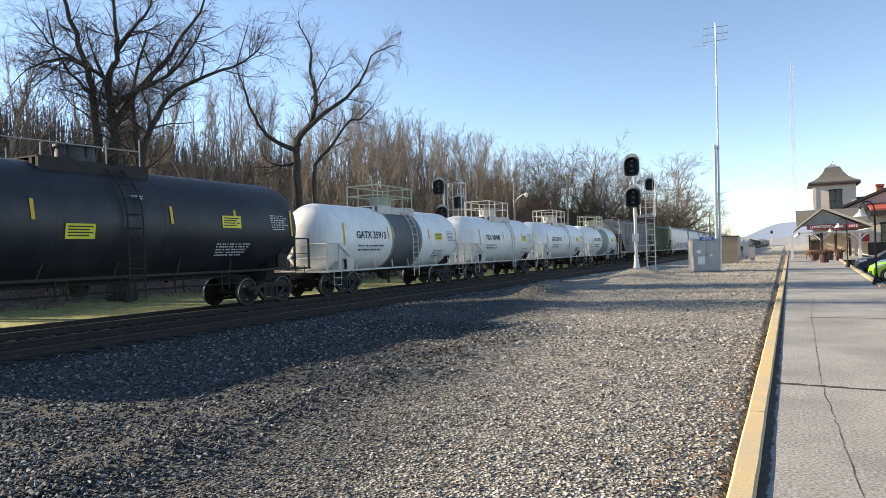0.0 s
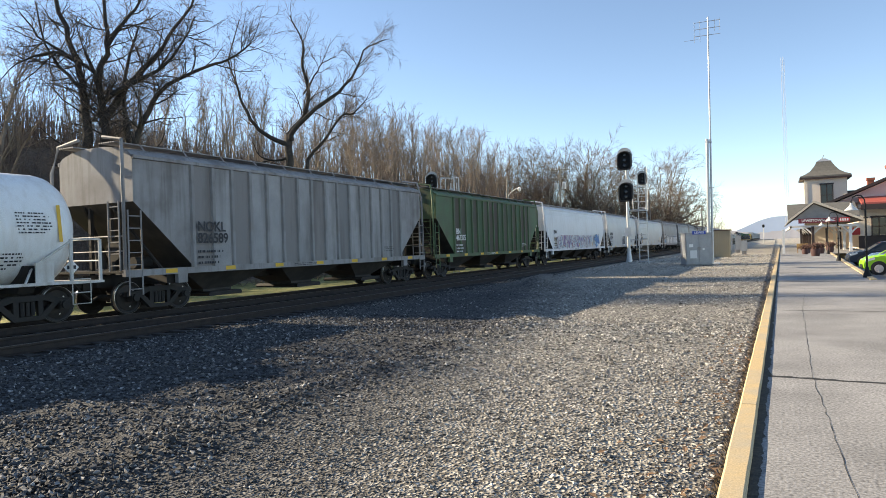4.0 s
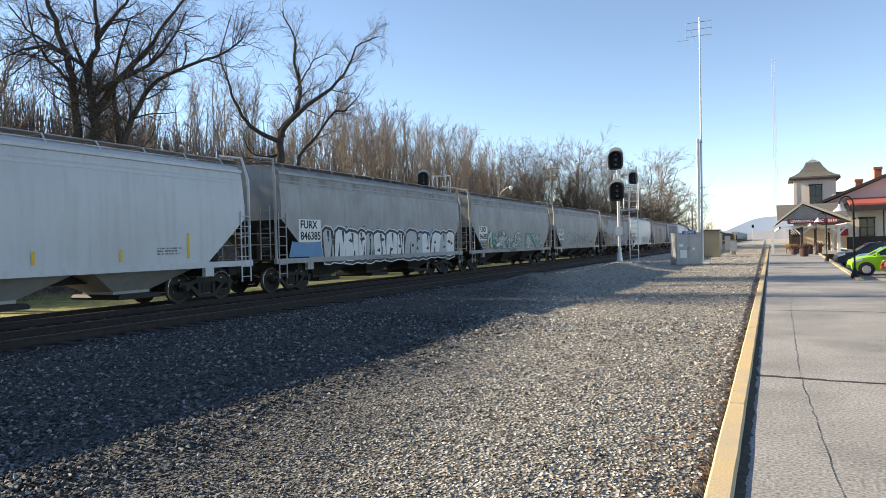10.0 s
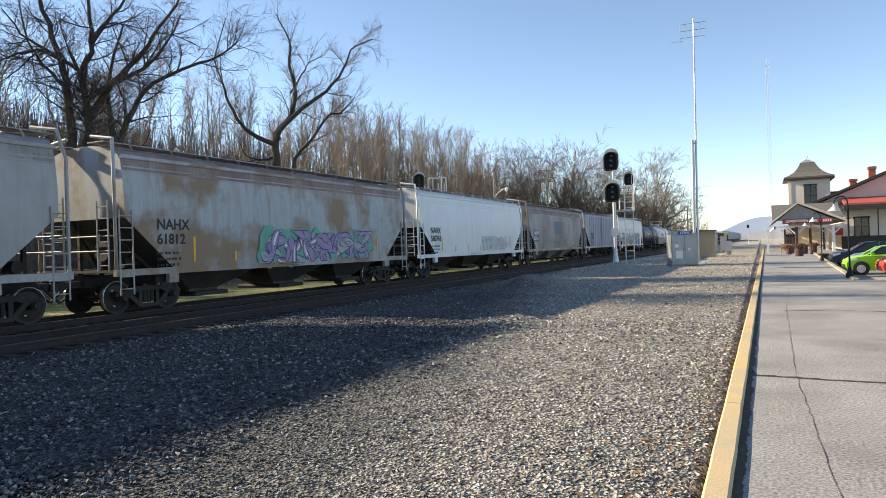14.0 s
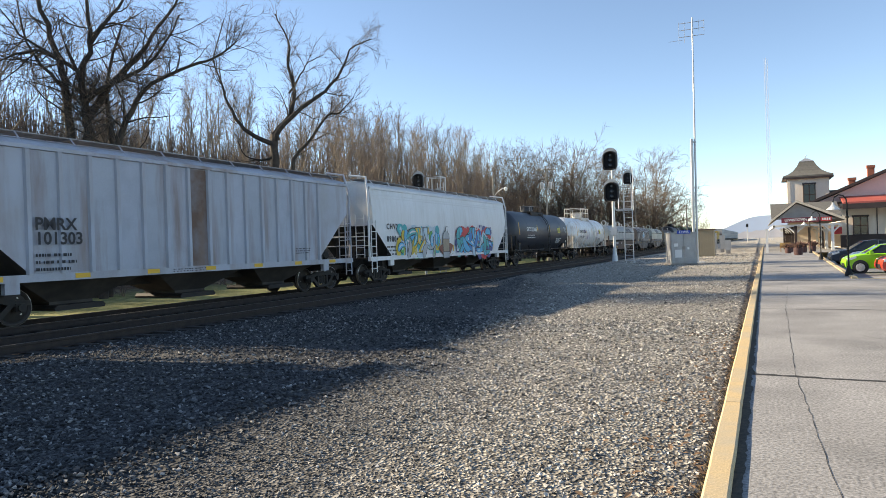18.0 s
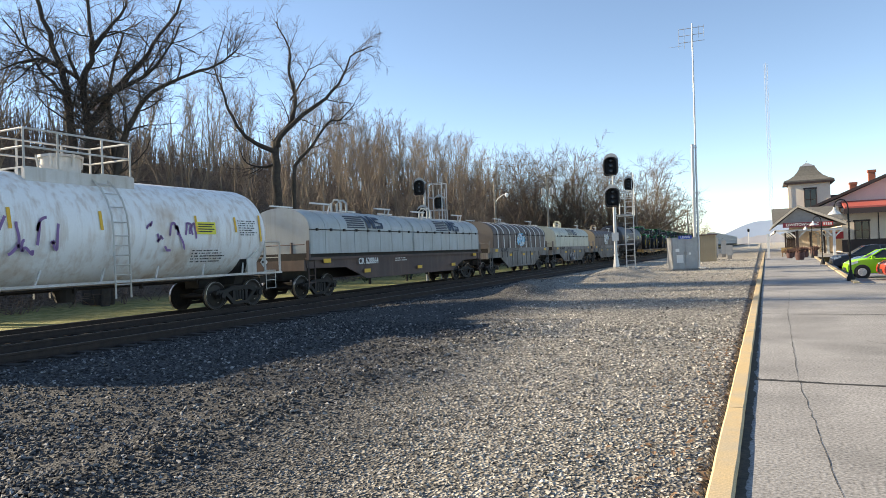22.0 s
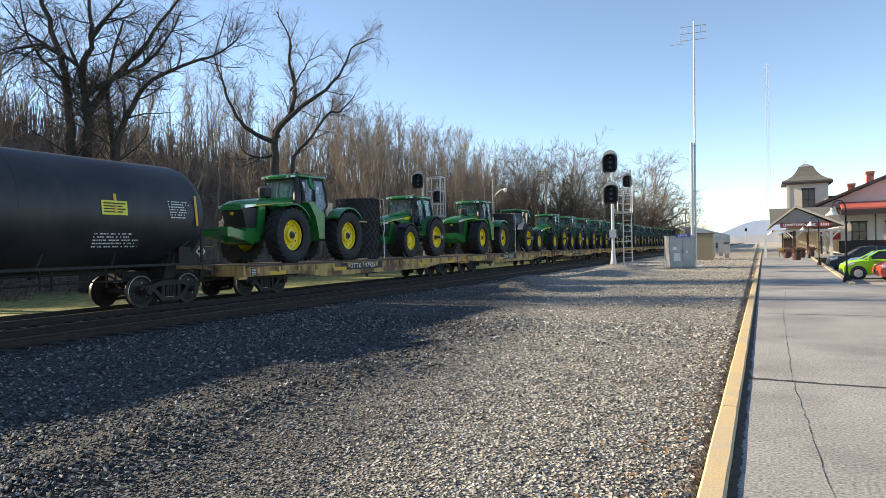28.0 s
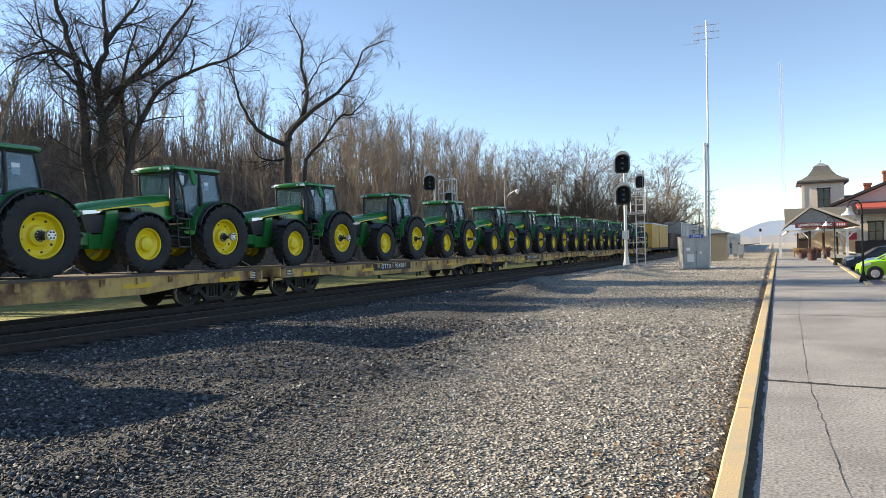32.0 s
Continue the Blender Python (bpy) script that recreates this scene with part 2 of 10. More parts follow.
M["deckyellow"] = mat("flat_faded_yellow", (0.58, 0.37, 0.13), 0.7, vary=(0.14, 0.07, 0.04), scale=0.9, amount=1.0, streak=(0.14, 0.08, 0.05), streak_amount=0.7, edges=(0.45, 0.62), random=1)
M["deckwood"] = mat("deck_boards", (0.13, 0.1, 0.075), 0.85, vary=(0.22, 0.18, 0.14), scale=2, amount=0.6, random=1)
M["yellow"] = mat("reflective_yellow", (0.72, 0.42, 0.03), 0.5, fine=0.08)
M["paleyellow"] = mat("placard_yellow", (0.72, 0.66, 0.05), 0.5, fine=0.08)
M["ink"] = mat("stencil_black", (0.02, 0.02, 0.025), 0.6, fine=0.05, bump=0)
M["chalk"] = mat("stencil_white", (0.72, 0.72, 0.7), 0.6, fine=0.05, bump=0)
M["navy"] = mat("stencil_navy", (0.03, 0.045, 0.075), 0.55, fine=0.05, bump=0)
M["galv"] = mat("galvanised_steel", (0.5, 0.51, 0.52), 0.45, 0.6, vary=(0.4, 0.41, 0.42), scale=8, amount=0.5)
M["grating"] = mat("running_board_steel", (0.3, 0.29, 0.28), 0.6, 0.5, vary=(0.16, 0.12, 0.1), scale=3, amount=0.5)


def panel_mat(name, stops, streak):
    """Plates that weather one by one: a colour for each by chance, with run-down streaks."""
    mt = mat(name, stops[0], 0.6, vary=tuple(v * 0.7 for v in stops[0]), scale=1.2, amount=0.5, streak=streak, streak_amount=0.75, sscale=(2.0, 1.6, 0.2), random=1, bump=0.03)
    nd, ln = mt.node_tree.nodes, mt.node_tree.links.new
    oi, rp = nd.new("ShaderNodeObjectInfo"), nd.new("ShaderNodeValToRGB")
    rp.color_ramp.interpolation = "CONSTANT"
    e = rp.color_ramp.elements
    e.remove(e[1])
    e[0].position, e[0].color = 0.0, (*stops[0], 1)
    for k, c in enumerate(stops[1:], 1):
        e.new(k / len(stops)).color = (*c, 1)
    ln(oi.outputs["Random"], rp.inputs[0])
    for n in nd:
        if n.bl_idname == "ShaderNodeMix" and not n.inputs[6].is_linked:
            ln(rp.outputs[0], n.inputs[6])
            break
    return mt


M["bngreen_panel"] = panel_mat("green_side_plate", [(0.05, 0.085, 0.038), (0.07, 0.055, 0.035), (0.06, 0.033, 0.027), (0.055, 0.11, 0.045), (0.07, 0.06, 0.04), (0.05, 0.1, 0.042), (0.05, 0.028, 0.025)], (0.06, 0.042, 0.03))
M["pmrx_panel"] = panel_mat("blue_side_plate", [(0.4, 0.43, 0.5), (0.38, 0.41, 0.47), (0.36, 0.38, 0.41), (0.41, 0.44, 0.51), (0.13, 0.075, 0.05), (0.38, 0.41, 0.47), (0.4, 0.43, 0.5), (0.3, 0.29, 0.28)], (0.2, 0.12, 0.08))
M["nokl_panel"] = panel_mat("grey_side_plate", [(0.3, 0.29, 0.285), (0.2, 0.19, 0.185), (0.26, 0.25, 0.25), (0.34, 0.33, 0.325), (0.22, 0.2, 0.19)], (0.1, 0.085, 0.075))


# ---- ground ----
XC, ZR = -17.05, 0.05            # centre of the running track, top of its rails
XN = -13.55                      # centre of the nearer track


def smooth(a, b, x):
    t = min(1.0, max(0.0, (x - a) / (b - a)))
    return t * t * (3 - 2 * t)


def ground_z(x, y):
    """Height of the ground: level by the platform, ballast at the tracks, meadow and the wooded bank beyond."""
    z = 0.0
    if x < -10.2:
        z = -0.15 * (1 - smooth(-11.8, -10.2, x))
    if x < -18.6:
        z -= 0.45 * (1 - smooth(-21.0, -18.6, x))
    if x < -31:
        fade = 1 - 0.75 * smooth(150, 330, y)
        bank = 1 - smooth(-84, -31, x)
        z += 17.2 * fade * bank + 0.03 * max(0.0, -86 - x) * fade
        z += 0.5 * noise.noise((x * 0.12, y * 0.12, 3.0)) * bank
    if -12.0 < x < -0.6:
        w = min(1.0, (x + 12.0) / 1.5, (-0.6 - x) / 0.8)
        z += w * (0.05 * noise.noise((x * 0.45, y * 0.3, 0.0)) + 0.03 * noise.noise((x * 1.3, y * 1.1, 5.0)))
    z += 0.09 * math.exp(-((x + 4.7 + 0.3 * noise.noise((0, y * 0.4, 7.0))) / 0.5) ** 2) * (y < 14)
    z += 0.55 * math.exp(-(((x + 7.0) / 1.4) ** 2 + ((y - 37.0) / 3.2) ** 2))
    z += 0.3 * math.exp(-(((x + 9.4) / 0.9) ** 2 + ((y - 29.5) / 1.3) ** 2))
    z += 0.42 * math.exp(-(((x + 7.7) / 0.75) ** 2 + ((y - 23.0) / 1.2) ** 2)) + 0.12 * math.exp(-(((x + 6.0) / 1.3) ** 2 + ((y - 24.5) / 0.8) ** 2))
    if x > 2.5 and 27.6 < y < 72.6:
        return -0.66
    if x > -0.42:
        z -= 0.06 * min(1.0, (x + 0.42) / 0.05)
    return z


def blend_mat(name):
    """Ground: gravel, brown ballast by the rails, grass meadow, leaf litter on the bank."""
    mt = bpy.data.materials.new(name)
    mt.use_nodes = True
    nd, ln = mt.node_tree.nodes, mt.node_tree.links.new
    bs = nd["Principled BSDF"]
    bs.inputs["Roughness"].default_value = 0.95
    tc = nd.new("ShaderNodeTexCoord")
    sep = nd.new("ShaderNodeSeparateXYZ")
    ln(tc.outputs["Object"], sep.inputs[0])

    def tex(sc, detail=4.0, kind="ShaderNodeTexNoise", out="Fac"):
        t = nd.new(kind)
        t.inputs["Scale"].default_value = sc
        if kind == "ShaderNodeTexNoise":
            t.inputs["Detail"].default_value = detail
        ln(tc.outputs["Object"], t.inputs["Vector"])
        return t.outputs[out]

    def ramp(f, *stops):
        r = nd.new("ShaderNodeValToRGB")
        e = r.color_ramp.elements
        while len(e) < len(stops):
            e.new(0.5)
        for k, (p, c) in zip(e, stops):
            k.position, k.color = p, (*c, 1)
        ln(f, r.inputs[0])
        return r.outputs[0]

    def mix(f, a, b, mode="MIX"):
        x = nd.new("ShaderNodeMix")
        x.data_type, x.blend_type = "RGBA", mode
        ln(f, x.inputs[0]) if hasattr(f, "links") else setattr(x.inputs[0], "default_value", f)
        ln(a, x.inputs[6])
        ln(b, x.inputs[7])
        return x.outputs[2]

    def band(v, lo, hi, wob=0.0):
        r = nd.new("ShaderNodeMapRange")
        if wob:
            m = nd.new("ShaderNodeMath")
            m.operation = "MULTIPLY_ADD"
            ln(tex(0.8, 5.0), m.inputs[0])
            m.inputs[1].default_value = wob
            ln(v, m.inputs[2])
            v = m.outputs[0]
        ln(v, r.inputs["Value"])
        r.inputs["From Min"].default_value, r.inputs["From Max"].default_value = lo, hi
        return r.outputs[0]
    vor = tex(32.0, kind="ShaderNodeTexVoronoi", out="Color")
    # dark gravel colours: some ballast tone, mostly the yard's shade painted in
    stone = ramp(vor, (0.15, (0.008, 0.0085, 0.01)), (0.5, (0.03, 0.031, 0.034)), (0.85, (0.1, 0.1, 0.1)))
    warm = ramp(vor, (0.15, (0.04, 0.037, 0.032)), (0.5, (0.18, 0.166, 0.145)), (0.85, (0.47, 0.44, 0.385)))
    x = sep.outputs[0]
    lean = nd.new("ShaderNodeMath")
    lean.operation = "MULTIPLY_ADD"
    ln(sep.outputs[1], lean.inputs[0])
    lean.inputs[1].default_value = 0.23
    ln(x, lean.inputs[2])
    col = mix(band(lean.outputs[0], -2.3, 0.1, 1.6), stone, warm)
    # far along the yard the surface turns to a paler tan
    far_tan = ramp(tex(2.6, 12.0), (0.3, (0.24, 0.21, 0.165)), (0.5, (0.5, 0.44, 0.35)), (0.7, (0.66, 0.59, 0.48)))
    far_tan = mix(0.35, far_tan, warm)
    col = mix(band(sep.outputs[1], 30.0, 56.0, 16.0), col, far_tan)
    # brown ballast, sunk to near black to hold the shade under the train
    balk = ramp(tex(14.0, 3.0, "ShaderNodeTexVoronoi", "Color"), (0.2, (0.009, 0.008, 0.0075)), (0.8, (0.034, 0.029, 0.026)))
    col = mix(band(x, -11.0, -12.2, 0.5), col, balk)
    grass = ramp(tex(2.5, 6.0), (0.3, (0.13, 0.14, 0.035)), (0.5, (0.26, 0.25, 0.075)), (0.72, (0.38, 0.34, 0.14)))
    col = mix(band(x, -19.4, -20.4, 0.8), col, grass)
    litter = ramp(tex(3.0, 6.0), (0.3, (0.09, 0.065, 0.045)), (0.7, (0.2, 0.15, 0.105)))
    col = mix(band(x, -31.0, -34.0, 3.0), col, litter)
    ln(col, bs.inputs["Base Color"])
    b = nd.new("ShaderNodeBump")
    b.inputs["Strength"].default_value, b.inputs["Distance"].default_value = 1.0, 0.03
    ln(tex(32.0, kind="ShaderNodeTexVoronoi", out="Distance"), b.inputs["Height"])
    ln(b.outputs[0], bs.inputs["Normal"])
    return mt


def make_ground():
    xs = sorted({-4000, -1500, -600, -300, -160, -110} | set(np.arange(-95, -20, 2.5)) | set(np.arange(-20, -12, 0.5))
                | set(np.arange(-12, -0.5, 0.35)) | {-0.48, -0.42, -0.37, 0.5, 2, 5, 10, 20, 40, 80, 160, 400, 1000, 4000})
    ys = sorted({-400, -150, -60, -30, -15} | set(np.arange(-8, 1, 1.5)) | set(np.arange(1, 30, 0.35)) | set(np.arange(30, 60, 0.8)) | set(np.arange(60, 120, 4))
                | set(np.arange(120, 360, 12)) | {400, 500, 700, 1000, 1600, 2600, 4500})
    xs, ys = [float(v) for v in xs], [float(v) for v in ys]
    verts = [(x, y, ground_z(x, y)) for y in ys for x in xs]
    n = len(xs)
    faces = [(j * n + i, j * n + i + 1, (j + 1) * n + i + 1, (j + 1) * n + i) for j in range(len(ys) - 1) for i in range(n - 1)]
    me = bpy.data.meshes.new("ground")
    me.from_pydata(verts, [], faces)
    me.shade_smooth()
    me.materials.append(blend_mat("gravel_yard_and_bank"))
    return tagged(new("ground", me), "grey gravel yard with ballast, winter grass and a leaf-littered bank", "ground", kind="structure")


make_ground()

# ---- tracks ----
Y0, Y1 = -40.0, 620.0


def make_tracks():
    for k, xc in enumerate((XC, XN)):
        tr = thing("track", "worn steel railway track on dark ballast", "railway track", pose(xc, 0, 0), kind="structure")
        for sx in (-0.755, 0.755):
            bm = bmesh.new()
            prism(bm, [(-0.075, -0.13), (0.075, -0.13), (0.075, -0.118), (0.012, -0.1), (0.012, 0.0), (0.036, 0.01), (0.036, 0.046),
                       (-0.036, 0.046), (-0.036, 0.01), (-0.012, 0.0), (-0.012, -0.1), (-0.075, -0.118)], "y", Y0, Y1)
            rail = part("rail", bm, M["rail"], tr, at=pose(sx, 0, 0))
            bm = bmesh.new()
            box(bm, -0.03, 0.03, Y0, Y1, 0.0455, 0.05)
            part("rail_head", bm, M["railtop"], rail, "polished running surface")
        tie = once("tie", lambda: tie_mesh())
        rnd = random.Random(k)
        y = 3.0
        for i in range(150):
            part("tie", tie, None, tr, at=pose(rnd.uniform(-0.05, 0.05), y, -0.19 + rnd.uniform(-0.01, 0.01), 0, 0, rnd.uniform(-1, 1)))
            y += 0.5
        bm = bmesh.new()
        while y < 330:
            box(bm, -1.28, 1.28, y, y + 0.22, -0.28, -0.12)
            y += 0.5
        tagged(part("far_ties", bm, M["tie"], tr), kind="stuff")


def tie_mesh():
    bm = bmesh.new()
    box(bm, -1.28, 1.28, -0.11, 0.11, -0.08, 0.07)
    bmesh.ops.bevel(bm, geom=bm.edges[:], offset=0.012, segments=1, affect="EDGES")
    return mesh_of("tie", bm, M["tie"])


make_tracks()

# ---- platform: asphalt walk with a yellowed kerb ----
M["asphalt"] = mat("worn_asphalt", (0.3, 0.29, 0.28), 0.9, vary=(0.17, 0.165, 0.16), scale=0.5, amount=0.85, edges=(0.42, 0.66), fine=0.55, grain=38, bump=0.5, bump_dist=0.01, streak=(0.24, 0.232, 0.222), streak_amount=0.6, sscale=(1.1, 0.9, 1))
M["kerb"] = mat("kerb_yellow_concrete", (0.56, 0.41, 0.21), 0.85, vary=(0.42, 0.36, 0.26), scale=2.2, amount=0.85, fine=0.25, grain=70, bump=0.3, bump_dist=0.006, random=1)
M["soil"] = mat("dark_soil", (0.04, 0.034, 0.027), 0.95, vary=(0.1, 0.085, 0.06), scale=14, amount=0.7, grain=40, bump=0.6, bump_dist=0.02, fine=0.3)
M["tar"] = mat("tar_crack", (0.018, 0.017, 0.016), 0.85, vary=(0.05, 0.047, 0.044), scale=9, amount=0.5)
KS = 0.0062                      # the platform edge opens slowly away from the tracks


def kx(y):
    return -0.375 + KS * (y - 4.5)


def make_platform():
    pf = thing("pavement_platform", "worn grey asphalt station platform with cracks", "platform", kind="structure")
    bm = bmesh.new()
    ys = [float(v) for v in np.concatenate((np.arange(-6, 30, 0.5), np.arange(30, 150, 5)))]
    edge = [kx(y) + 0.2 for y in ys]
    right = [3.05 + 0.0327 * (y - 29.2) if 28.0 <= y < 73.0 else 40.0 for y in ys]
    top = [[(edge[i] + (right[i] - edge[i]) * u, ys[i], 0.0) for u in (0, 0.005, 0.012, 0.02, 0.03, 0.045, 0.07, 0.12, 0.3, 1)] for i in range(len(ys))]
    rings(bm, top, closed=False)
    part("asphalt", bm, M["asphalt"], pf)
    # long cast kerb lengths with chipped edges
    y, rnd = -5.0, random.Random(3)
    for i in range(21):
        ln_ = 6.0
        bm, lp = bmesh.new(), []
        n = 15 if y < 40 else 4
        for j in range(n + 1):
            q = y + 0.006 + (ln_ - 0.012) * j / n
            x0, c = kx(q) + rnd.uniform(-0.003, 0.003), 0.014 + 0.006 * rnd.random()
            x1, zt = kx(q) + 0.165 + rnd.uniform(-0.003, 0.003), 0.045 + rnd.uniform(-0.002, 0.002)
            lp.append([(x0, q, -0.2), (x0, q, zt - c), (x0 + c, q, zt), (x1 - c, q, zt), (x1, q, zt - c), (x1, q, -0.2)])
        rings(bm, lp)
        part("kerbstone", bm, M["kerb"], pf, "yellowed concrete kerb")
        y += ln_
    # dark soil in the joint behind the kerb
    bm, lp = bmesh.new(), [[], []]
    for j in range(600):
        q = 1.0 + 0.06 * j
        lp[0].append((kx(q) + 0.15, q, 0.006))
        lp[1].append((kx(q) + 0.185 + 0.045 * (1 + noise.noise((q * 3.0, 0, 2)) + 0.6 * noise.noise((q * 11.0, 3, 2))) * (1 - 0.5 * smooth(10, 30, q)) , q, 0.005))
    rings(bm, lp, closed=False)
    part("soil_strip", bm, M["soil"], pf, "dark soil along the kerb")

    def crack(pts, w, name="crack"):
        b = bmesh.new()
        r2 = random.Random(len(pts))
        lo, hi = [], []
        for i, p in enumerate(pts):
            q = Vector(pts[min(i + 1, len(pts) - 1)]) - Vector(pts[max(i - 1, 0)])
            nrm = Vector((-q.y, q.x)).normalized() * w * (0.5 + r2.random())
            lo.append((p[0] - nrm.x, p[1] - nrm.y, 0.003))
            hi.append((p[0] + nrm.x, p[1] + nrm.y, 0.003))
        rings(b, [lo, hi], closed=False)
        part(name, b, M["tar"], pf, "dark crack in the asphalt")
    r = random.Random(8)

    def wander(x0, y0, x1, y1, n, a):
        return [(x0 + (x1 - x0) * i / n + r.uniform(-a, a), y0 + (y1 - y0) * i / n + r.uniform(-a, a)) for i in range(n + 1)]
    crack(wander(0.42, 4.0, 0.33, 8.6, 26, 0.012) + wander(0.33, 8.8, 0.46, 16.4, 40, 0.012) + wander(0.46, 16.6, 0.75, 24, 30, 0.015), 0.0024)
    crack(wander(-0.12, 8.72, 0.5, 8.66, 6, 0.02) + wander(0.6, 8.63, 6.5, 8.35, 30, 0.012), 0.045)
    crack(wander(-0.1, 16.7, 7.5, 16.2, 30, 0.05), 0.03)
    crack(wander(1.4, 12.4, 1.9, 11.6, 8, 0.03), 0.006)
    crack(wander(-0.05, 27.4, 9, 26.2, 24, 0.08), 0.06)
    crack(wander(0.1, 33.5, 1.0, 34.4, 8, 0.06), 0.05)
    crack(wander(-0.02, 20.6, 3.2, 20.8, 14, 0.05), 0.02)


make_platform()


# ---- bare winter trees ----
M["bark"] = mat("dark_bark", (0.04, 0.034, 0.029), 0.9, vary=(0.085, 0.072, 0.058), scale=4, amount=0.6, bump=0.3, grain=25)
M["twig"] = mat("brown_twigs", (0.17, 0.13, 0.105), 0.85, vary=(0.28, 0.22, 0.175), scale=0.6, amount=0.7, bump=0)
M["brush"] = mat("tangled_brush", (0.11, 0.08, 0.064), 0.9, vary=(0.28, 0.21, 0.165), scale=0.9, amount=0.8, bump=0)
M["sapling"] = mat("grey_brown_stem", (0.2, 0.16, 0.12), 0.9, vary=(0.32, 0.26, 0.19), scale=0.5, amount=0.7, bump=0.1)
M["darktwig"] = mat("dark_twigs", (0.075, 0.058, 0.05), 0.9, vary=(0.15, 0.115, 0.095), scale=0.6, amount=0.7, bump=0)
M["needles"] = mat("evergreen_needles", (0.03, 0.055, 0.028), 0.8, vary=(0.05, 0.075, 0.035), scale=2, amount=0.6, bump=0)


def tubes(name, lines, mt):
    """One mesh of tapered tubes. lines: (points, radii, sides)."""
    vs, fs, base = [], [], 0
    for pts, rad, n in lines:
        p = np.asarray(pts, float)
        d = np.gradient(p, axis=0)
        d /= np.linalg.norm(d, axis=1)[:, None] + 1e-9
        ref = np.array((0.3, 0.9, 0.1))
        u = np.cross(d, ref)
        u /= np.linalg.norm(u, axis=1)[:, None] + 1e-9
        v = np.cross(d, u)
        a = np.arange(n) * 2 * math.pi / n
        r = np.asarray(rad, float)[:, None, None]
        ring = p[:, None, :] + r * (np.cos(a)[None, :, None] * u[:, None, :] + np.sin(a)[None, :, None] * v[:, None, :])
        vs.append(ring.reshape(-1, 3))
        m = len(p)
        i = np.arange(m - 1)[:, None] * n
        k = np.arange(n)[None, :]
        q = np.stack((base + i + k, base + i + (k + 1) % n, base + i + n + (k + 1) % n, base + i + n + k), -1).reshape(-1, 4)
        fs.append(q)
        base += m * n
    me = bpy.data.meshes.new(name)
    me.from_pydata(np.concatenate(vs).tolist(), [], np.concatenate(fs).tolist())
    me.materials.append(mt)
    me.shade_smooth()
    return me


def limb(rnd, p, d, length, n, wander, lift):
    pts = [p]
    d = d.normalized()
    for _ in range(n):
        d = (d + Vector((rnd.gauss(0, wander), rnd.gauss(0, wander), rnd.gauss(0, wander) + lift))).normalized()
        pts.append(pts[-1] + d * (length / n))
    return pts


def sprout(rnd, pts, r0, r1, level, spec, wood, twigs, least=0.011):
    """Side branches of a limb, and theirs in turn. spec: for each level (count per metre, length, angle, lift)."""
    if level >= len(spec):
        return
    per, ln, ang, lift, start = spec[level]
    total = sum((b - a).length for a, b in zip(pts, pts[1:]))
    for k in range(max(1, int(total * per * rnd.uniform(0.8, 1.2)))):
        u = start + (1 - start) * rnd.random()
        i = min(len(pts) - 2, int(u * (len(pts) - 1)))
        f = u * (len(pts) - 1) - i
        p, d = pts[i].lerp(pts[i + 1], f), (pts[i + 1] - pts[i]).normalized()
        a, b = around(d)
        t = rnd.uniform(0, 2 * math.pi)
        side = a * math.cos(t) + b * math.sin(t)
        q = ang * rnd.uniform(0.7, 1.3)
        dd = d * math.cos(q) + side * math.sin(q)
        L = ln * rnd.uniform(0.5, 1.3) * (1.15 - 0.5 * u)
        rr = max(least, min(0.55 * (r0 + (r1 - r0) * u), 0.018 * L ** 1.1 + 0.004))
        last = level == len(spec) - 1
        child = limb(rnd, p, dd, L, 1 if last else 3 if level else 4, 0.18, lift)
        rad = [rr + (0.35 * rr - rr) * j / (len(child) - 1) for j in range(len(child))]
        (twigs if level > 0 else wood).append((child, rad, 5 if rr > 0.07 else 3))
        sprout(rnd, child, rr, 0.35 * rr, level + 1, spec, wood, twigs, least)


def tree_from(name, label, limbs, spec, seed, group, mats=("bark", "twig"), least=0.011):
    """limbs: (points, first radius, last radius)."""
    rnd = random.Random(seed)
    wood, twigs = [], []
    for pts, r0, r1 in limbs:
        q = [Vector(p) for p in pts]
        fine = []
        for i in range(len(q) - 1):
            a, b = q[max(i - 1, 0)], q[min(i + 2, len(q) - 1)]
            for t in (0.0, 0.33, 0.67):
                h = q[i] * (2 * t ** 3 - 3 * t * t + 1) + (q[i + 1] - a) * 0.5 * (t ** 3 - 2 * t * t + t) + q[i + 1] * (3 * t * t - 2 * t ** 3) + (b - q[i]) * 0.5 * (t ** 3 - t * t)
                fine.append(h + Vector((rnd.gauss(0, 0.05), rnd.gauss(0, 0.05), 0)) * (i > 0))
        fine.append(q[-1])
        n = len(fine)
        wood.append((fine, [r1 + (r0 - r1) * (1 - j / (n - 1)) ** 1.1 for j in range(n)], 8 if r0 > 0.12 else 5))
        sprout(rnd, fine, r0, r1, 0, spec, wood, twigs, least)
    t = thing(name, label, "tree", group=group)
    part("trunk", tubes("trunk", wood, M[mats[0]]), None, t)
    part("crown", tubes("crown", twigs, M[mats[1]]), None, t, "fine bare twigs")
    return t


def wild_tree(rnd, height, stems, spread, r, lean=0.06):
    """Limbs of a tree with one or more stems."""
    out = []
    for k in range(stems):
        a = rnd.uniform(0, 6.28)
        d = Vector((math.cos(a) * spread * (stems > 1 or 0.3), math.sin(a) * spread * (stems > 1 or 0.3), 1))
        h = height * rnd.uniform(0.85, 1.05)
        out.append((limb(rnd, Vector((0.15 * math.cos(a), 0.15 * math.sin(a), -0.4)), d, h, 6, lean, 0.06), r * rnd.uniform(0.8, 1.1), 0.02))
    return out


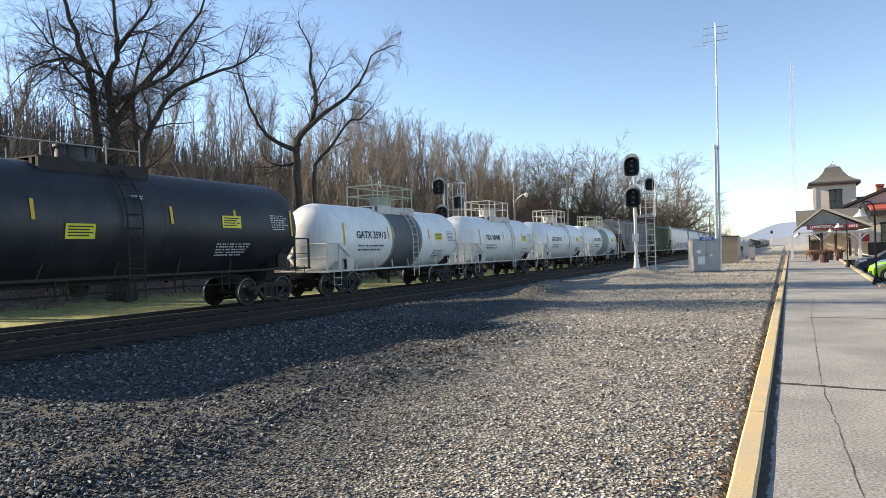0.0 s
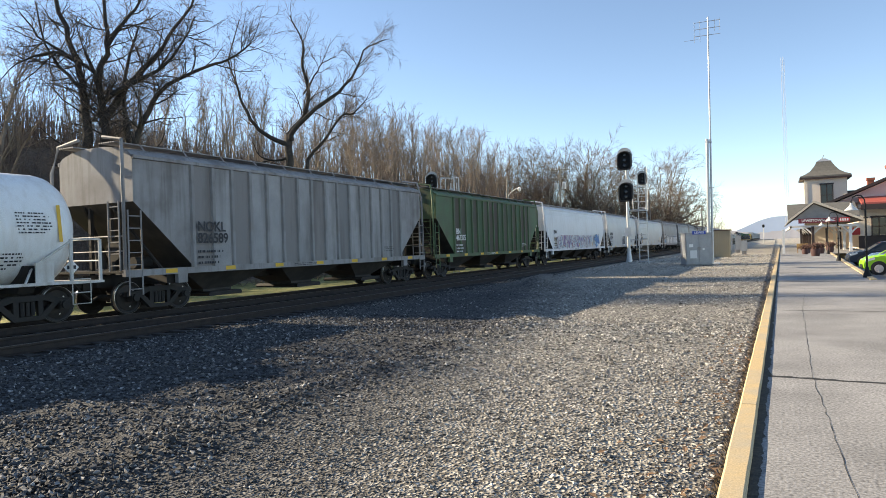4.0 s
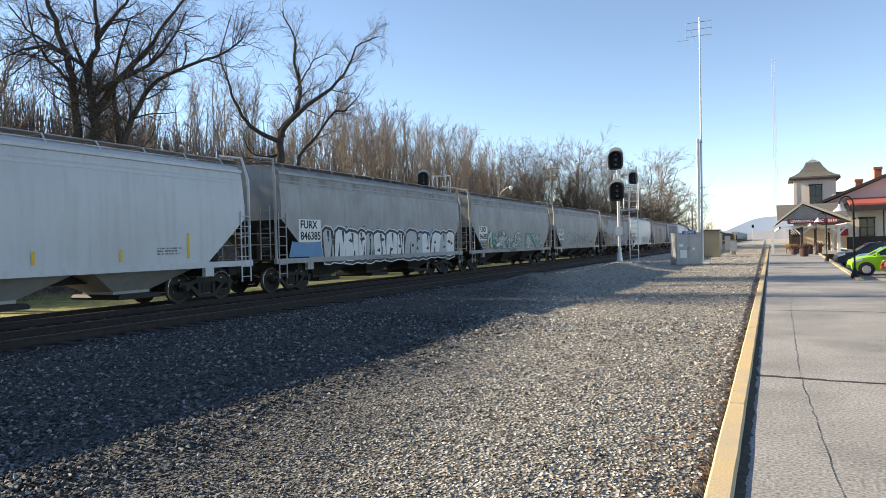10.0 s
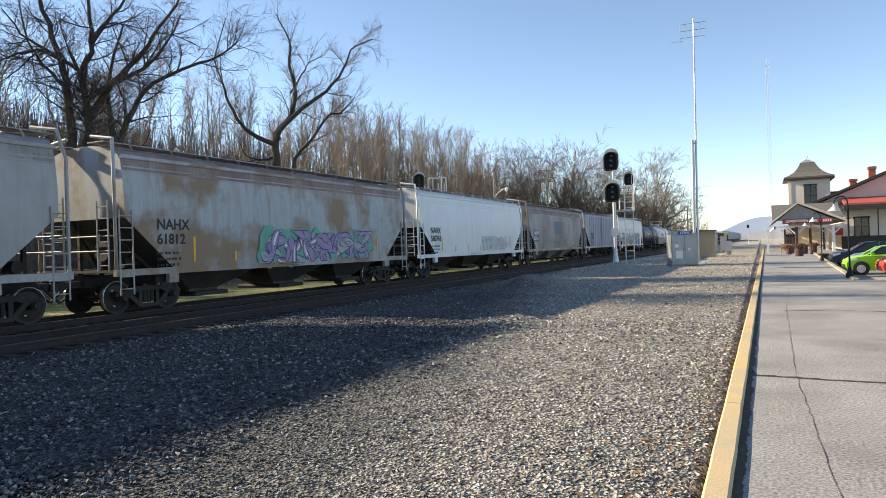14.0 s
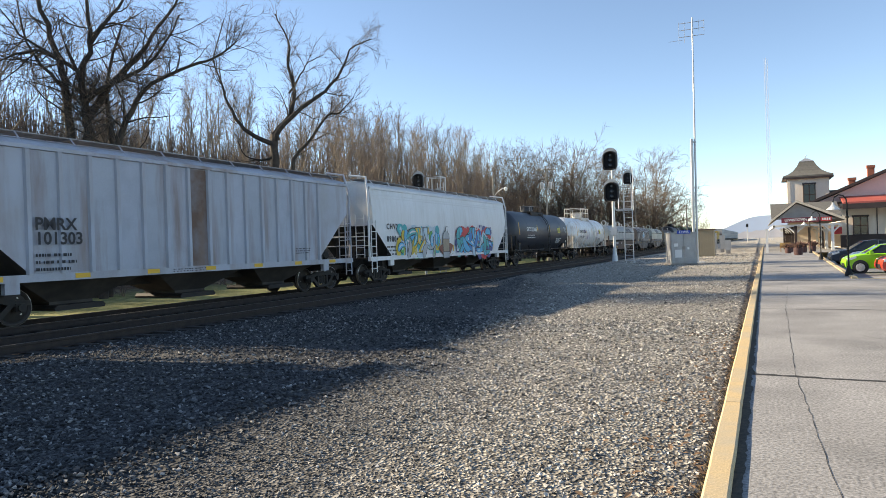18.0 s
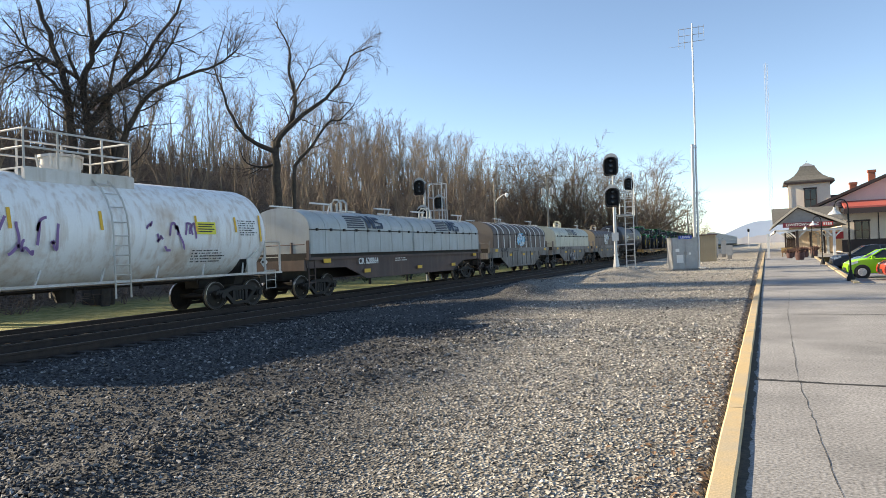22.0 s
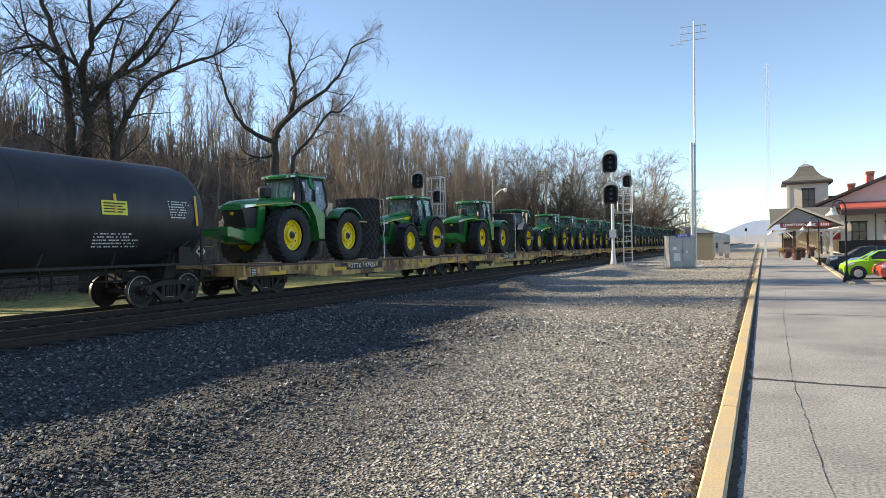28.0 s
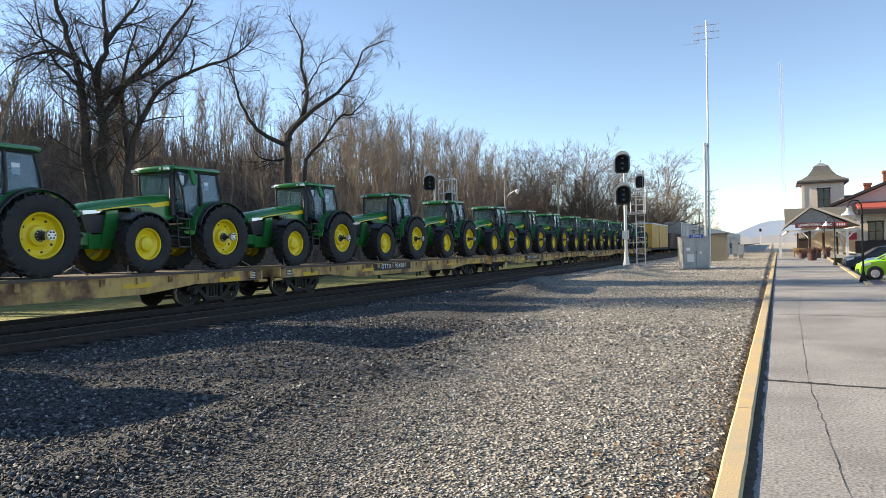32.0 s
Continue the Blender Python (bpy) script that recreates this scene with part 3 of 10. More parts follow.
def dome_tree(rnd, height, wide, count):
    """Limbs of a broad tree that forks low and fans out to a rounded crown."""
    out = []
    for k in range(count):
        a, th = 2.4 * k + rnd.uniform(-0.3, 0.3), math.radians(8 + 62 * ((k + 0.5) / count) ** 0.8)
        c, s = math.cos(th), math.sin(th)
        z0 = height * rnd.uniform(0.1, 0.22)
        reach = 0.88 * rnd.uniform(0.9, 1.05) / math.sqrt((c / (height - z0)) ** 2 + (s / wide) ** 2)
        d = Vector((s * math.cos(a), s * math.sin(a), c))
        p = limb(rnd, Vector((0, 0, z0)) + d * 0.3, d, reach, 6, 0.07, 0.035)
        out.append(([Vector((0.1 * math.cos(a), 0.1 * math.sin(a), -0.4)), Vector((0.12 * math.cos(a), 0.12 * math.sin(a), z0 * 0.7))] + p, 0.15, 0.025))
    return out


def make_trees():
    rnd = random.Random(21)
    back = 25.0
    # the two great trees by the track, limb by limb (sideways, outward, up)
    spec1 = [(2.1, 2.7, 0.85, 0.03, 0.2), (3.3, 1.4, 0.85, 0.0, 0.15), (5.2, 0.75, 0.8, 0.0, 0.1)]
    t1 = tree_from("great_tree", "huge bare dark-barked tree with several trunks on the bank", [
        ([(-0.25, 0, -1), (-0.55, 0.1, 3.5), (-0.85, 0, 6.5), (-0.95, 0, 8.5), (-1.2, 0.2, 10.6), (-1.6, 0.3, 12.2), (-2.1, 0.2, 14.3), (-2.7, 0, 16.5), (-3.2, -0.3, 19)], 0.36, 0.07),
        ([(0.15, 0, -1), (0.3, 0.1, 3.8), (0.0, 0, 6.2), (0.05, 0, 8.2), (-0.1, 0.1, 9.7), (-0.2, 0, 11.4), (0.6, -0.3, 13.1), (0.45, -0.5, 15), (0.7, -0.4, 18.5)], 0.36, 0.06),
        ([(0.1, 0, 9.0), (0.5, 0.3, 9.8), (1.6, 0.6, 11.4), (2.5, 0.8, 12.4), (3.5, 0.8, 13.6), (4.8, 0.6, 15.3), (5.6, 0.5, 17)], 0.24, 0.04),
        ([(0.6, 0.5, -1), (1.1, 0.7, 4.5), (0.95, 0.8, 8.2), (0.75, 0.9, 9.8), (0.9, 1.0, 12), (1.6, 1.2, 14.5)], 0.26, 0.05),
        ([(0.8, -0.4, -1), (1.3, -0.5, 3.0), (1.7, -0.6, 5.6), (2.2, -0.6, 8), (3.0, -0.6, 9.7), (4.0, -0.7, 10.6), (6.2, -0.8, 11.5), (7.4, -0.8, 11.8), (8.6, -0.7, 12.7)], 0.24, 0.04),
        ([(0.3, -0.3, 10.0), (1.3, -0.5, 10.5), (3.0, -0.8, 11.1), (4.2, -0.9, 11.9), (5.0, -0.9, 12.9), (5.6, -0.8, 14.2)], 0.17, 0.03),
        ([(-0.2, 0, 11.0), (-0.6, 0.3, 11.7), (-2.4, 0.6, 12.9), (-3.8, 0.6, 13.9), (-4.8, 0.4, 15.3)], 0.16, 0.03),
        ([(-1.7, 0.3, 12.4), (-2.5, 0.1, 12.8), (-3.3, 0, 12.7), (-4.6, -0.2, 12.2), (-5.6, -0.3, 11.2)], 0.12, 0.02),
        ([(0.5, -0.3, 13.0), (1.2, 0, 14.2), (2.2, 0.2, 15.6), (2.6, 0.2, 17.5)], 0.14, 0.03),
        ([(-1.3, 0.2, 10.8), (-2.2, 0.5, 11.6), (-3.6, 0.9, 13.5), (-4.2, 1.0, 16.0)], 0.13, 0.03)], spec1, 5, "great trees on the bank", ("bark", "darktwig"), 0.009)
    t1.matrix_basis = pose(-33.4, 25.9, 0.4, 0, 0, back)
    spec2 = [(1.8, 2.4, 0.65, 0.1, 0.25), (3.2, 1.4, 0.7, 0.06, 0.15), (5.0, 0.8, 0.65, 0.04, 0.1)]
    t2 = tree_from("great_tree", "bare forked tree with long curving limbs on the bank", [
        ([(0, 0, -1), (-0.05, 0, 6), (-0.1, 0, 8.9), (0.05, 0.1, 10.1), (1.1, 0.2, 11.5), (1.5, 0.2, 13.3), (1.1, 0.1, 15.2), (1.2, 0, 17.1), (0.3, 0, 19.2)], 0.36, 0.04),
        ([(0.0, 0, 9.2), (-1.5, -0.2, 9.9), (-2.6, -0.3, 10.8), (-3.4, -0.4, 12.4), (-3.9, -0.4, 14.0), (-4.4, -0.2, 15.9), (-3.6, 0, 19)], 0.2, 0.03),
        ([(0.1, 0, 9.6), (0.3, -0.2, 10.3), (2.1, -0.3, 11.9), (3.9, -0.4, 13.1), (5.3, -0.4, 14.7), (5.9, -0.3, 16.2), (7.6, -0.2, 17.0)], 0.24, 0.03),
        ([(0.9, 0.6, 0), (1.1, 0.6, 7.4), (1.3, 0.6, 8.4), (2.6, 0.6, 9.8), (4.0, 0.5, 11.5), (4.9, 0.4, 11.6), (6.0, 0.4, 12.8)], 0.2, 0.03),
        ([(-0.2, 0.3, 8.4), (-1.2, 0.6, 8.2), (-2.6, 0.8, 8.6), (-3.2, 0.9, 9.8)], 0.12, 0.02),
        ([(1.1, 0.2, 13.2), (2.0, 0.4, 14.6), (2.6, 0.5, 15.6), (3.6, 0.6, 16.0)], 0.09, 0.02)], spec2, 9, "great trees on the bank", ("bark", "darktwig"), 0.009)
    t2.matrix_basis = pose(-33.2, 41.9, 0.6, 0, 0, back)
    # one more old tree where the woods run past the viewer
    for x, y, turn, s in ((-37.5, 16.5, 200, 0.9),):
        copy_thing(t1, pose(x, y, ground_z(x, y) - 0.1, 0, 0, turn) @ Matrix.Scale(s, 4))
    # wild growth: slim saplings, bushy crowns
    slim, bushy = [], []
    for k in range(5):
        r2 = random.Random(100 + k)
        spec = [(1.9, 1.9, 0.5, 0.12, 0.3), (2.6, 1.1, 0.55, 0.08, 0.2), (3.0, 0.7, 0.5, 0.05, 0.1)]
        slim.append(tree_from("sapling", "tall slim bare sapling on the bank", wild_tree(r2, 11, 1 + k % 3, 0.16, 0.11), spec, 200 + k, "bare woods on the bank", ("sapling", "twig"), 0.014))
    for k in range(3):
        r2 = random.Random(300 + k)
        spec = [(1.0, 2.6, 0.75, 0.06, 0.25), (1.7, 1.5, 0.7, 0.05, 0.2), (2.2, 0.9, 0.65, 0.03, 0.1)]
        bushy.append(tree_from("bare_tree", "broad bare tree with a dense twiggy crown", dome_tree(r2, 12, 5.5, 7), spec, 400 + k, "bare woods on the bank", ("sapling", "brush"), 0.018))
    dome = []
    for k in range(2):
        r2 = random.Random(330 + k)
        spec = [(1.6, 3.1, 0.75, 0.05, 0.2), (2.6, 1.6, 0.72, 0.04, 0.15), (3.6, 0.9, 0.65, 0.04, 0.1)]
        dome.append(tree_from("dome_tree", "large bare tree with a dense rounded crown of fine twigs", dome_tree(r2, 12, 6.6, 16), spec, 430 + k, "bare woods on the bank", ("sapling", "brush"), 0.0135))
    used = set()

    def plant(pool, x, y, s):
        src = pool[rnd.randrange(len(pool))]
        m = Matrix.Translation((x, y, ground_z(x, y) - 0.1)) @ pose(0, 0, 0, rnd.uniform(-3, 3), rnd.uniform(-3, 3), rnd.uniform(0, 360)) @ Matrix.Diagonal((s * rnd.uniform(0.9, 1.1), s * rnd.uniform(0.9, 1.1), s, 1))
        if src.name in used:
            copy_thing(src, m @ Matrix.Diagonal((*[1 / v for v in src.scale], 1)))
        else:
            used.add(src.name)
            src.matrix_basis = m
    for k in range(125):
        y = 18 + 170 * rnd.random() ** 1.15
        x = rnd.uniform(-74, -39)
        s = rnd.uniform(1.1, 1.75)
        if y < 78:
            s = max(0.5, min(s, ((-5.0 - x) * 0.405 - ground_z(x, y)) / 11.0 * rnd.uniform(0.85, 1.15) + 0.25 * smooth(48, 62, -x)))
        plant(slim, x, y, s)
    for k in range(48):
        y = rnd.uniform(45, 170)
        plant(slim, rnd.uniform(-76, -46), y, rnd.uniform(0.8, 1.05) if y < 78 else rnd.uniform(1.15, 1.7))
    for k in range(9):
        plant(bushy, rnd.uniform(-50, -40), rnd.uniform(60, 125), rnd.uniform(0.6, 0.85))
    for k in range(30):
        plant(slim, rnd.uniform(-42, -34), 48 + 90 * rnd.random(), rnd.uniform(0.55, 0.9))
    for x, y, s in ((-31.0, 122, 1.82), (-37.5, 118, 1.75), (-25.5, 130, 1.6), (-20.8, 152, 1.8)):
        plant(dome, x, y, s)
    for x, y, s in ((-42, 108, 1.25), (-46, 121, 1.4), (-36, 138, 1.6), (-27, 165, 1.45)):
        plant(bushy, x, y, s)
    for x, y, s in ((-22, 182, 1.25), (-25, 196, 1.4), (-21, 214, 1.25), (-26, 236, 1.4), (-20.5, 246, 1.15), (-24, 268, 1.3), (-20, 292, 1.1), (-23, 318, 1.2)):
        plant(bushy, x, y, s)
    for k in range(4):
        plant(bushy, rnd.uniform(-60, -46), rnd.uniform(20, 110), rnd.uniform(0.6, 0.85))
    # the woods go on beside the viewer and shade the yard
    for k in range(34):
        x, y = rnd.uniform(-58, -35), -14 + 34 * (k + rnd.random()) / 56
        want = (-6.0 - x) * 0.405 + rnd.uniform(-2.5, 1.0)
        pool, h = (bushy, 12.0) if k % 3 == 0 else (slim, 11.0)
        plant(pool, x, y, max(0.55, (want - ground_z(x, y)) / h))
    for pool in (slim, bushy, dome):
        for t in pool:
            if t.name not in used:
                plant([t], -50, 150, 0.9)
    # tangle of brush over the bank
    lines = []
    for k in range(6000):
        y = 14 + 230 * rnd.random() ** 1.4
        x = (-32.5 if y < 100 else -23.5) - 50 * rnd.random()
        z = ground_z(x, y)
        h = rnd.uniform(0.8, 3.0) * (1 + 1.3 * smooth(80, 120, y)) * (1 + 1.5 * smooth(60, 78, -x)) * (0.45 + 0.55 * smooth(33, 40, -x))
        for j in range(5):
            a, s = rnd.uniform(0, 6.28), rnd.uniform(0.1, 2.0)
            hh = h * rnd.uniform(0.5, 1.1)
            dx, dy = s * math.cos(a), s * math.sin(a)
            r = 0.016 + 0.00012 * y - 0.0001 * x - 0.003
            lines.append((((x + 0.2 * dx, y + 0.2 * dy, z - 0.1), (x + 0.5 * dx + rnd.uniform(-0.5, 0.5), y + 0.5 * dy + rnd.uniform(-0.5, 0.5), z + 0.75 * hh), (x + dx * 1.3, y + dy * 1.3 + rnd.uniform(-0.5, 0.5), z + hh * rnd.uniform(0.5, 1.0))), (r * 1.5, r, r * 0.4), 3))
    ob = new("undergrowth", tubes("undergrowth", lines, M["brush"]))
    tagged(ob, "tangled brown winter brush covering the bank", "brush", kind="stuff")
    # evergreen shrubs at the foot of the bank
    for k, (x, y, s) in enumerate(((-28.5, 47, 1.0), (-27.5, 51.5, 0.8), (-28, 58, 1.15), (-29, 63, 1.0), (-27.5, 72, 0.9), (-30, 84, 1.1), (-29, 55, 0.9))):
        r2 = random.Random(k)
        sh = thing("evergreen_shrub", "dark green needled evergreen shrub", "shrub", Matrix.Translation((x, y, ground_z(x, y))) @ Matrix.Scale(s, 4), "evergreen shrubs at the foot of the bank")
        wood, needles = [], []
        for j in range(50):
            h = r2.uniform(0.3, 4.4)
            a = r2.uniform(0, 6.28)
            ln = (1 - h / 5.2) * r2.uniform(1.0, 2.3)
            q = limb(r2, Vector((0, 0, h)), Vector((math.cos(a), math.sin(a), 0.15)), ln, 4, 0.1, 0.03)
            wood.append((q, [0.03, 0.025, 0.02, 0.015, 0.01], 3))
            for i in range(18):
                u = r2.random()
                p = q[min(3, int(u * 4))].lerp(q[min(3, int(u * 4)) + 1], (u * 4) % 1)
                d = Vector((r2.gauss(0, 1), r2.gauss(0, 1), r2.gauss(0.1, 0.6))).normalized() * r2.uniform(0.15, 0.4)
                needles.append(((p, p + d * 0.6, p + d), (0.03, 0.05, 0.005), 3))
        wood.append(([Vector((0, 0, -0.2)), Vector((0, 0, 4.8))], [0.12, 0.02], 6))
        part("trunk", tubes("trunk", wood, M["bark"]), None, sh)
        part("foliage", tubes("foliage", needles, M["needles"]), None, sh, "dark green needles")


make_trees()


# ---- rolling stock ----
def truck(parent, y):
    """A two-axle freight truck: bolster, two cast side frames, two wheelsets."""
    def bolster():
        bm = bmesh.new()
        box(bm, -0.95, 0.95, -0.2, 0.2, 0.42, 0.62)
        cyl(bm, (0, 0, 0.6), (0, 0, 0.8), 0.22, n=10)
        box(bm, -0.6, 0.6, -0.62, -0.54, 0.38, 0.46)
        box(bm, -0.6, 0.6, 0.54, 0.62, 0.38, 0.46)
        return mesh_of("truck", bm, M["steel_dark"])

    def frame_mesh():
        bm = bmesh.new()
        up = [(-1.15, 0.5), (-1.12, 0.62), (-0.75, 0.64), (-0.42, 0.74), (0.42, 0.74), (0.75, 0.64), (1.12, 0.62), (1.15, 0.5), (0.72, 0.5), (0.4, 0.6), (-0.4, 0.6), (-0.72, 0.5)]
        prism(bm, up, "x", -0.07, 0.07)
        prism(bm, [(-0.74, 0.5), (-0.62, 0.56), (-0.28, 0.24), (0.28, 0.24), (0.62, 0.56), (0.74, 0.5), (0.36, 0.14), (-0.36, 0.14)], "x", -0.06, 0.06)
        for s in (-1, 1):
            box(bm, -0.05, 0.05, s * 0.3 - 0.06, s * 0.3 + 0.06, 0.2, 0.62)
            box(bm, -0.09, 0.1, s * 0.89 - 0.12, s * 0.89 + 0.12, 0.36, 0.56)
            cyl(bm, (0.02, s * 0.89, 0.457), (0.16, s * 0.89, 0.457), 0.1, n=10)
        for k in (-0.13, 0.0, 0.13):
            cyl(bm, (0, k, 0.26), (0, k, 0.58), 0.055, n=7)
        return mesh_of("side_frame", bm, M["steel_dark"])
    tr = part("truck", once("bolster", bolster), None, parent, at=pose(0, y, 0))
    sf = once("side_frame", frame_mesh)
    part("side_frame", sf, None, tr, at=pose(1.0, 0, 0))
    part("side_frame", sf, None, tr, at=pose(-1.0, 0, 0, 0, 0, 180))
    for dy in (-0.89, 0.89):
        part("wheelset", once("wheelset", wheelset), None, tr, at=pose(0, dy, 0.457))
    return tr


def wheelset():
    bm = bmesh.new()
    cyl(bm, (-1.06, 0, 0), (1.06, 0, 0), 0.085, n=10)
    for s in (-1, 1):
        prof = [(0.09, 0.06), (0.16, 0.07), (0.36, 0.02), (0.4, 0.055), (0.44, 0.06), (0.455, 0.055), (0.457, -0.03), (0.484, -0.045), (0.484, -0.07), (0.4, -0.07), (0.36, -0.04), (0.14, -0.06), (0.09, -0.06)]
        lathe(bm, prof, (s * 0.755, 0, 0), (s, 0, 0), 15)
        lathe(bm, [(0.445, 0.0605), (0.4575, 0.057), (0.4585, -0.03)], (s * 0.755, 0, 0), (s, 0, 0), 15, m=1, cap=False)
        for a in (0.4, 2.3, 4.5):
            cyl(bm, (s * 0.78, 0.24 * math.cos(a), 0.24 * math.sin(a)), (s * 0.805, 0.24 * math.cos(a), 0.24 * math.sin(a)), 0.03, n=6, m=1)
    return mesh_of("wheelset", bm, (M["wheel"], M["tread"]), 40)


def coupler_mesh():
    bm = bmesh.new()
    box(bm, -0.09, 0.09, -0.9, 0.1, 0.78, 0.94)
    prism(bm, [(-0.15, 0.05), (0.0, 0.1), (0.16, 0.04), (0.2, 0.26), (0.12, 0.34), (0.05, 0.24), (-0.06, 0.24), (-0.1, 0.36), (-0.18, 0.3)], "z", 0.72, 1.0)
    pipe(bm, [(0.25, -0.3, 0.9), (0.28, -0.05, 0.62), (0.26, 0.2, 0.42), (0.2, 0.42, 0.5)], 0.035, 6)
    cyl(bm, (0.0, -0.2, 0.98), (0.85, -0.2, 0.98), 0.018, n=6)
    cyl(bm, (0.85, -0.2, 0.98), (0.85, -0.2, 0.72), 0.018, n=6)
    return mesh_of("coupler", bm, M["steel_dark"])


def running_gear(car, length, centres):
    for s in (-1, 1):
        truck(car, s * centres / 2)
        part("coupler", once("coupler", coupler_mesh), None, car, at=pose(0, s * (length / 2 - 0.26), 0, 0, 0, 0 if s > 0 else 180))


def ladder_mesh(h, w, n, r=0.016, mt="offwhite"):
    def make():
        bm = bmesh.new()
        for s in (-1, 1):
            cyl(bm, (0, s * w / 2, 0), (0, s * w / 2, h), r * 1.5, n=6)
        for i in range(n):
            z = h * (i + 0.5) / n
            cyl(bm, (0, -w / 2, z), (0, w / 2, z), r, n=5)
        return mesh_of("ladder", bm, M[mt])
    return once(("ladder", h, w, n, r, mt), make)


def stripe(car, x, y, z, h, w=0.09, name="reflector_stripe", mt="yellow", tilt=0.0):
    def make():
        bm = bmesh.new()
        box(bm, 0, 0.004, -w / 2, w / 2, -h / 2, h / 2)
        return mesh_of(name, bm, M[mt])
    return part(name, once(("stripe", h, w, mt), make), None, car, at=pose(x, y, z, 0, tilt, 0))


def small_print(car, x, y, z, w, rows, pitch=0.1, mt="ink", tilt=0.0, seed=0):
    """Lines of writing too small to read, as plain bars."""
    bm, rnd = bmesh.new(), random.Random(seed)
    for i in range(rows):
        a = 0.0
        end = w * rnd.uniform(0.7, 1.0)
        while a < end:
            b = min(end, a + rnd.choice((0.03, 0.05, 0.05, 0.09)))
            box(bm, 0, 0.003, a, b, -i * pitch - pitch * 0.42, -i * pitch)
            a = b + rnd.choice((0.025, 0.03, 0.08))
    return tagged(part("small_print", bm, M[mt], car, at=pose(x, y, z, 0, tilt, 0)), kind="stuff")


def placards(car, x, y, z, tilt=0.0, mt="paleyellow"):
    bm = bmesh.new()
    box(bm, 0, 0.004, -0.4, 0.4, -0.19, 0.19, 0)
    for k in range(4):
        box(bm, 0.004, 0.006, -0.34, 0.34 - 0.1 * (k % 2), 0.1 - k * 0.075, 0.135 - k * 0.075, 1)
    return part("placard", bm, (M[mt], M["ink"]), car, "yellow notice placard", at=pose(x, y, z, 0, tilt, 0))


def diamond(car, x, y, z, tilt=0.0):
    bm = bmesh.new()
    prism(bm, [(-0.2, 0), (0, -0.2), (0.2, 0), (0, 0.2)], "x", 0, 0.004, 0)
    box(bm, 0.004, 0.006, -0.12, 0.12, -0.04, 0.05, 1)
    return part("hazard_placard", bm, (M["chalk"], M["ink"]), car, "white diamond hazard placard", at=pose(x, y, z, 0, tilt, 0))


